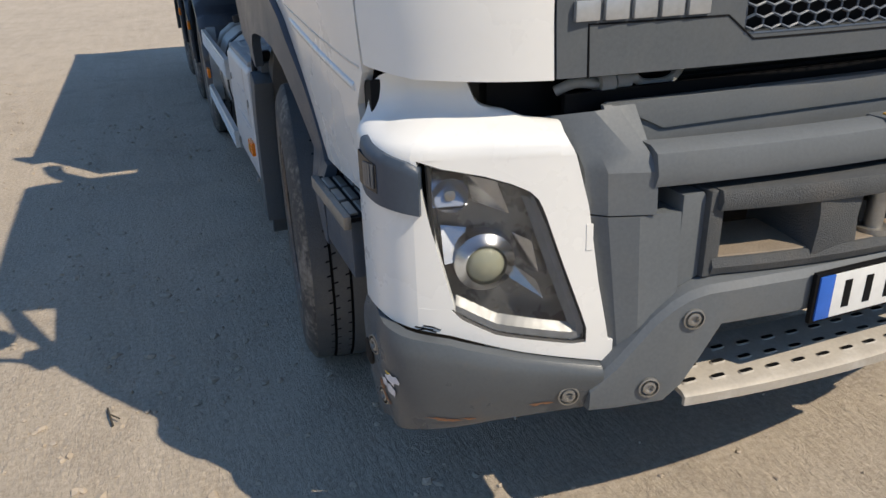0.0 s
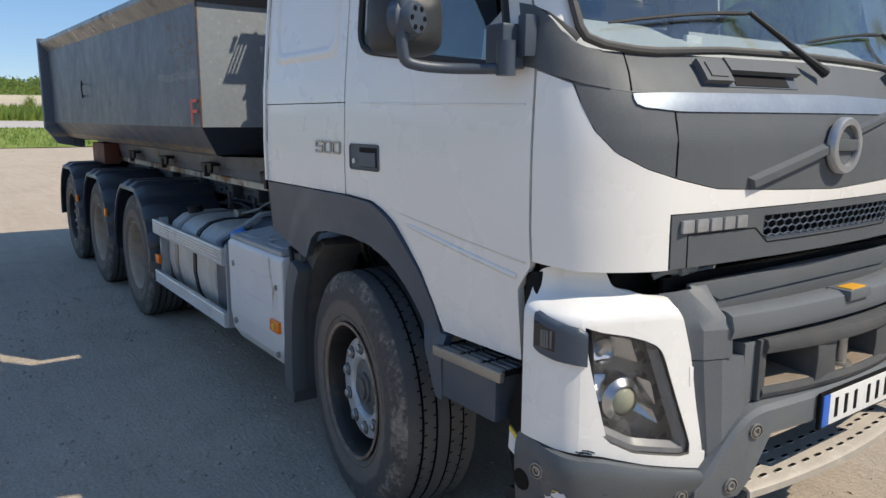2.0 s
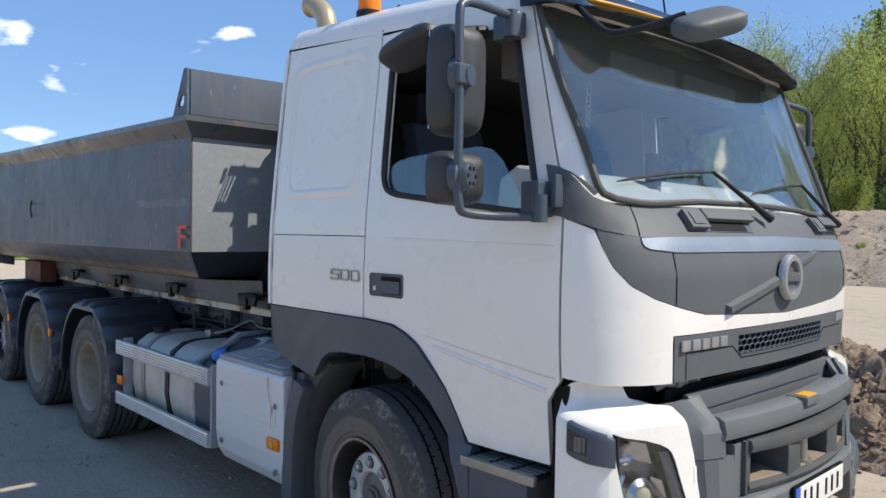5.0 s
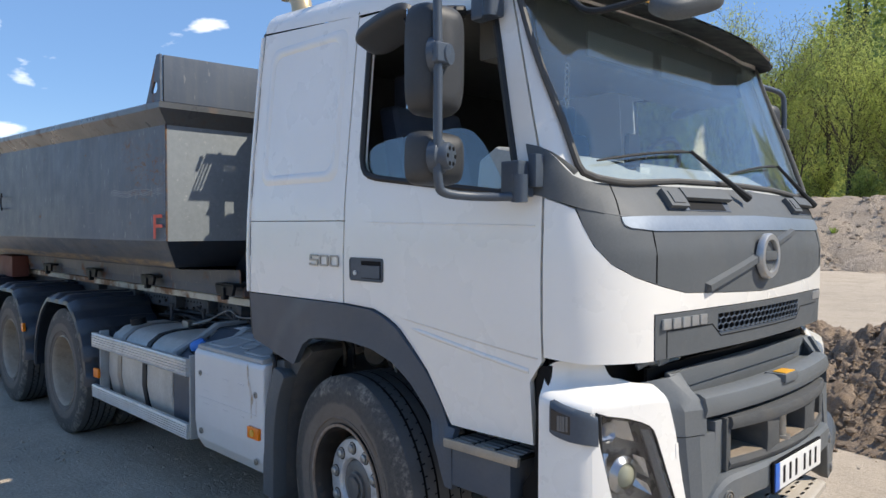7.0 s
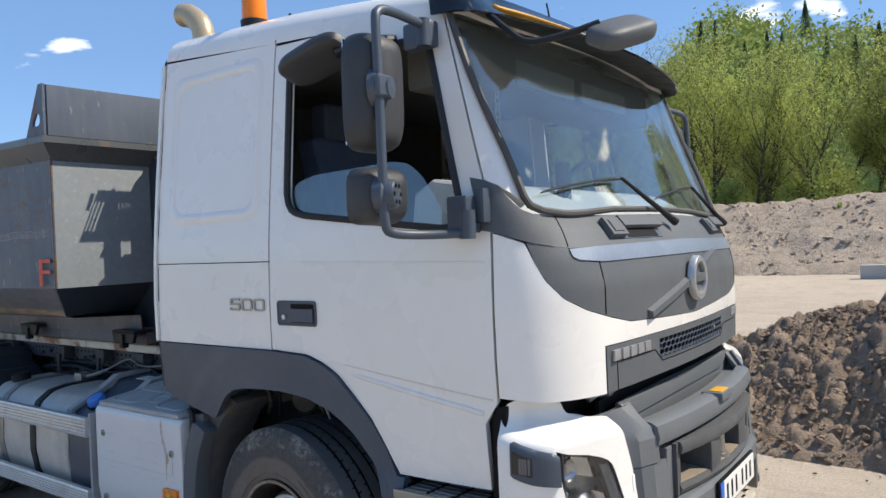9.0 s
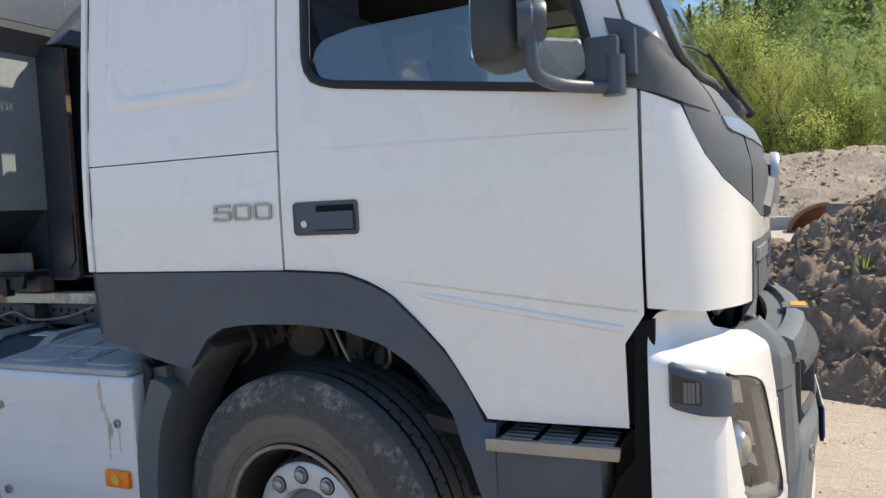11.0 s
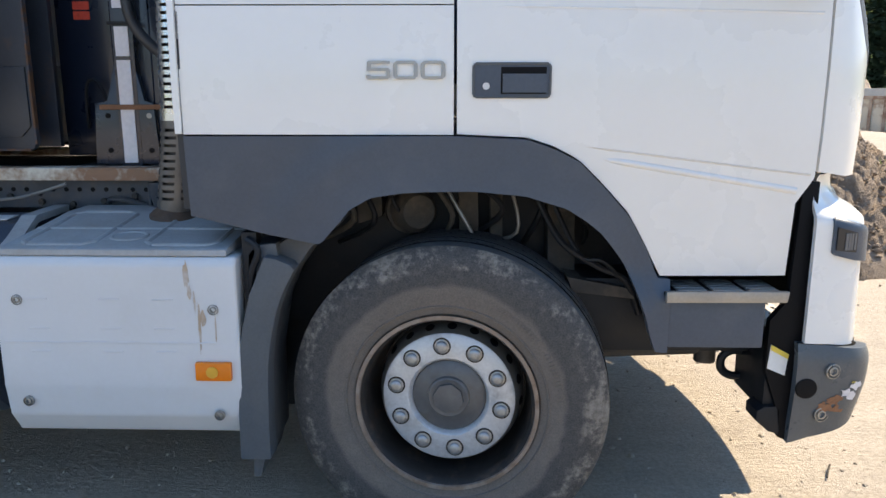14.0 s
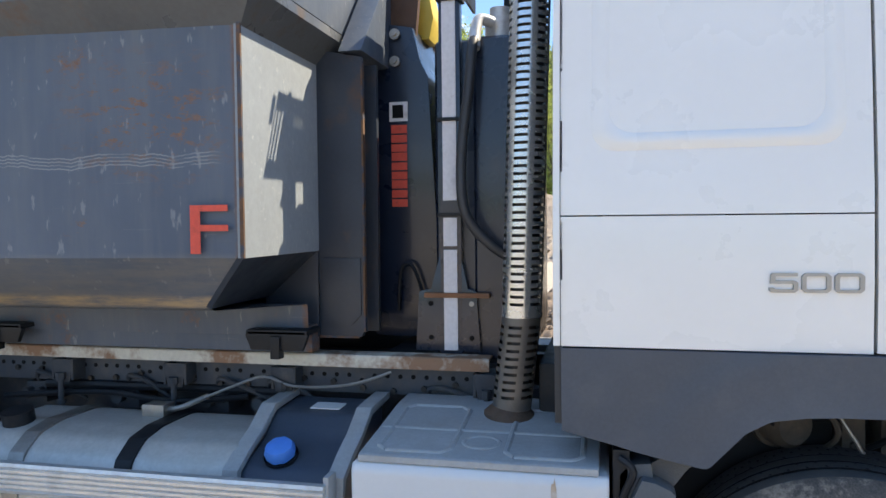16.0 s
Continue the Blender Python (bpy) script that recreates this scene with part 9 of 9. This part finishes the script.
for k in range(3000):
    a = radians(rnd.uniform(35, 150) if k < 1700 else rnd.uniform(150, 200))
    f = 0.98 + 0.58 * rnd.random() ** 0.7
    gx, gy = hill_spot(a, f)
    k = math.hypot(gx, gy) / f / 150
    k = min(k, 2.4)
    crown = Vector((gx, gy, hill_height(a, f) + rnd.uniform(2, 5) * k * (0.55 if k > 2 else 1)))
    wide, high = rnd.uniform(2.0, 3.4) * k, rnd.uniform(3.0, 5.5) * k * (0.5 if k > 2 else 1)
    for _ in range(34):
        c = crown + Vector((rnd.gauss(0, 0.5) * wide, rnd.gauss(0, 0.5) * wide, rnd.gauss(0, 0.5) * high))
        s = rnd.uniform(0.35, 0.85) * k
        u = Vector((rnd.uniform(-1, 1), rnd.uniform(-1, 1), rnd.uniform(-1, 1))).normalized()
        v = u.orthogonal().normalized()
        i = len(verts)
        verts.extend([tuple(c - u * s), tuple(c + v * s * 0.7), tuple(c + u * s), tuple(c - v * s * 0.7)])
        faces.append((i, i + 1, i + 2, i + 3))
me = bpy.data.meshes.new("far_wood")
me.from_pydata(verts, [], faces)
me.materials.append(GREEN)
tagged(new("far_wood", me), "far green wood on the hillside", "wood", "", "stuff")

# verge, road and field beyond the yard
sheet("verge", steps(-68, -46, 2), steps(-60, 90, 6), lambda x, y: land(x, y) + 0.05 + 0.04 * fbm(x, y, 0.3), GRASS, "structure", "bright green grass verge with dandelions", "grass")
sheet("road", steps(-80, -68, 3), steps(-90, 130, 10), lambda x, y: land(x, y) + 0.08, ASPHALT, "structure", "pale road behind the verge", "road")
sheet("field", steps(-300, -80, 22), steps(-400, 400, 40), lambda x, y: land(x, y) + 0.12 + 0.15 * fbm(x, y, 0.05), MEADOW, "structure", "yellow-green meadow beyond the road", "field")
sheet("stubble_field", steps(-430, -250, 30), steps(-100, 245, 24), lambda x, y: land(x, y) + 0.5, STUBBLE, "structure", "pale stubble field before the hills", "field")
# blades and tufts standing on verge and meadow
verts, faces = [], []
for k in range(16000):
    x = rnd.uniform(-67, -46.2) if k < 9000 else -81 - 40 * rnd.random() ** 1.5
    y, h = rnd.uniform(-16, 30), rnd.uniform(0.12, 0.30) if k < 9000 else rnd.uniform(0.5, 1.7)
    a, w = rnd.uniform(0, 3.14), h * 0.16
    z, i = land(x, y) + 0.04, len(verts)
    lean_x, lean_y = rnd.gauss(0, 0.3) * h, rnd.gauss(0, 0.3) * h
    verts.extend([(x - w * math.cos(a), y - w * math.sin(a), z), (x + w * math.cos(a), y + w * math.sin(a), z), (x + lean_x, y + lean_y, z + h)])
    faces.append((i, i + 1, i + 2))
me = bpy.data.meshes.new("grass_tufts")
me.from_pydata(verts, [], faces)
me.materials.append(BLADE)
tagged(new("grass_tufts", me), "green tufts of grass along the verge and meadow", "grass", "", "stuff")
# wooded hills all round
bm = bmesh.new()
rings = []
for k in range(181):
    a = 2 * math.pi * k / 180
    rings.append([bm.verts.new((*hill_spot(a, f), hill_height(a, f) - 0.6 + 1.2 * fbm(a * 40, f * 9, 1.0, 3))) for f in (0.98, 1.1, 1.25, 1.4, 1.56)])
join_faces(bm, rings, False, False)
for f in bm.faces:
    f.smooth = True
tagged(part("backdrop", bm, HILL, tidy=False), "far wooded hills round the yard", "hills", "", "structure")

# ---- things at the far side of the yard ----
old = thing("old_container", "open cream steel container, rusty, standing on the yard", "container", at=pose(14.75, 25.85, 0, 0, 0, -38) @ Matrix.Diagonal((0.82, 0.82, 0.82, 1)))
bm = bmesh.new()
box(bm, 0, 6.2, 0, 0.08, 0.35, 1.95, 0.01)
box(bm, 0, 6.2, 2.2, 2.28, 0.35, 1.95, 0.01)
box(bm, 0, 0.08, 0.08, 2.2, 0.35, 1.95, 0.01)
box(bm, 6.12, 6.2, 0.08, 2.2, 0.35, 1.95, 0.01)
box(bm, 0, 6.2, 0, 2.28, 0.25, 0.36, 0.01)
part("body", bm, CREAMSKIP, old, "cream walls")
bm = bmesh.new()
box(bm, -0.05, 6.25, -0.08, 0.10, 1.90, 2.05, 0.01)
box(bm, 0, 6.2, -0.05, 0.05, 0.22, 0.38, 0.01)
part("rim", bm, CREAMRIB, old, "rusty cream rim")
for k in range(11):
    bm = bmesh.new()
    box(bm, 0.0 + 0.6 * k, 0.14 + 0.6 * k, -0.10, 0.01, 0.35, 1.92, 0.02)
    part("rib", bm, CREAMRIB, old, "upright rib, rust along its edge")
bm = bmesh.new()
for x in (0.4, 5.6):
    tube(bm, [(x, 0.2, 0.12), (x, 2.0, 0.12)], 0.13, 12)
part("roller", bm, RUST, old)
bm = bmesh.new()
prism(bm, [(0.12, 0.37), (6.08, 0.37), (6.08, 1.35), (5.1, 1.52), (4.2, 1.62), (3.4, 1.50), (2.6, 1.44), (1.2, 1.1), (0.12, 0.8)], "y", 0.12, 2.16, 0.05)
load = part("rubble_load", bm, CONCRETE)
load.matrix_world = old.matrix_world.copy()
tagged(load, "pale broken rubble filling the old container", "rubble")
BRICKRED = surface("faded_red_scrap", (0.34, 0.11, 0.075), (0.44, 0.17, 0.12), 0.75, 0.08, grain=7, fine=60)
for x, y, z, w, d, h, turn, mat, what in ((2.9, 0.5, 1.72, 1.0, 0.7, 0.42, 14, CONCRETE, "broken pale concrete slab in the container"), (3.9, 0.6, 1.80, 1.3, 0.8, 0.36, -6, BRICKRED, "faded red scrap sheet in the container"), (4.6, 0.4, 1.86, 0.7, 0.5, 0.40, 21, CONCRETE, "broken pale concrete slab in the container"), (5.2, 0.7, 1.80, 0.9, 0.8, 0.35, -11, BRICKRED, "faded red scrap sheet in the container")):
    bm = bmesh.new()
    prism(bm, [(-w / 2, -h), (w / 2, -h * 0.8), (w * 0.46, h * 0.35), (w * 0.1, h * 0.5), (-w * 0.42, h * 0.28)], "y", -d / 2, d / 2, 0.02)
    rubble = part("rubble", bm, mat)
    rubble.matrix_world = old.matrix_world @ pose(x, y + 0.4, z, 8, turn, turn * 0.7)
    tagged(rubble, what, "rubble", "rubble in the container")
for x, y, z, w, h in ((17.9, 37.8, 0.0, 2.6, 0.5), (18.5, 38.0, 0.5, 2.6, 0.5), (18.4, 37.9, 1.0, 2.6, 0.42), (22.5, 40.0, 0.0, 4.0, 1.1), (22.3, 40.0, 1.1, 4.2, 1.1)):
    bm = bmesh.new()
    box(bm, x, x + w, y, y + 0.7, z, z + h - 0.02, 0.03)
    tagged(part("concrete_block", bm, CONCRETE), "weathered pale concrete block stacked on the yard", "concrete block", "stacked concrete blocks")


def far_heap(x, y):
    top = 3.85 - 0.12 * fbm(x, 1.0, 0.5, 3)
    rill = 0.35 * abs(fbm(x * 1.0 + 0.15 * y, 7.0, 0.9, 3))
    front = min(1.0, max(0.0, (y - 40.6 - rill) / 3.6))
    return top * front * (1 - ease(x + 0.25 * (44 - y), 24.2, 27.6)) * ease(x, 14.6, 16.5) * (1 - ease(y, 47.5, 50))


lumpy("sand_mound", 14.5, 28.0, 40.0, 50.0, 0.2, far_heap, BANK, "pale mound of sand at the back of the yard", "sand mound", 0.11, 1.3)
bm = bmesh.new()
box(bm, 0.2, 3.2, 16.3, 16.6, 0.55, 0.95, 0.03)
tagged(part("kerb_beam", bm, CONCRETE), "long low concrete beam at the foot of the bank", "concrete beam")
# excavator bucket lying behind the heap
DARKSTEEL = surface("worn_dark_steel", (0.10, 0.10, 0.105), (0.15, 0.15, 0.155), 0.55, 0.1, metal=0.3, grain=4, fine=40, dirt=(0.2, 0.12, 0.07), dirt_at=(0.5, 0.7))
bucket = thing("digger_bucket", "rusty brown digger bucket with a dark plate behind the heap", "bucket")
arcs = [(2.75 - 0.84 * math.cos(radians(d)), 0.62 + 0.66 * math.sin(radians(d))) for d in range(-2, 96, 7)]
bm = bmesh.new()
prism(bm, arcs + [(x + 0.05, z - 0.06) for x, z in reversed(arcs)], "y", 15.2, 16.0, 0.0)
prism(bm, [(1.9, 0.60), (2.75, 0.60), (2.75, 0.66), (1.9, 0.66)], "y", 15.2, 16.0, 0.0)
part("shell", bm, RUST, bucket, "rusty curved shell")
bm = bmesh.new()
prism(bm, arcs + [(2.72, 0.6)], "y", 15.96, 16.0, 0.0)
part("side_plate", bm, RUST, bucket)
bm = bmesh.new()
prism(bm, [(2.66, 0.6), (3.35, 0.6), (3.42, 1.30), (3.36, 1.34), (3.24, 1.22), (2.68, 1.25)], "y", 15.15, 15.25, 0.01)
part("cutting_plate", bm, DARKSTEEL, bucket, "dark steel plate")
# black corrugated pipe, planks and a steel frame at the foot of the bank
for k in range(2):
    bm = bmesh.new()
    base = Vector((8.7 + 0.3 * k, 19.3 + 0.32 * k, 1.42 + 0.10 * k))
    pts, rs = [], []
    for j in range(26):
        pts.append(base + Vector((0.032 * j, -0.004 * j, 0.0)))
        rs.append(0.21 if j % 8 < 4 else 0.165)
    tube(bm, pts, rs, 18, False)
    tagged(part("corrugated_pipe", bm, plain("pipe_black", (0.018, 0.024, 0.024), 0.22)), "black corrugated drain pipe lying on the bank's foot", "pipe", "drain pipes")
WEATHERED = surface("weathered_timber", (0.30, 0.27, 0.23), (0.40, 0.37, 0.32), 0.85, 0.05, grain=8, stretch=(1, 6, 6))
for a, b in (((8.6, 17.6, 1.02), (9.7, 17.7, 1.62)), ((8.8, 17.4, 1.08), (9.9, 17.5, 1.46)), ((8.4, 17.5, 1.30), (10.4, 17.6, 1.34))):
    bm = bmesh.new()
    tube(bm, [a, b], 0.055, 4)
    tagged(part("plank", bm, WEATHERED), "grey weathered plank leaning at the foot of the bank", "plank", "leaning planks")
frame_thing = thing("steel_frame", "grey steel frame standing at the foot of the bank", "frame")
for x in (9.3, 9.65, 10.0, 10.35):
    bm = bmesh.new()
    box(bm, x, x + 0.09, 17.9, 18.0, 0.5, 1.36, 0.01)
    part("post", bm, DARKSTEEL, frame_thing)
bm = bmesh.new()
box(bm, 9.2, 10.5, 17.86, 18.04, 1.34, 1.44, 0.01)
part("rail", bm, WEATHERED, frame_thing)
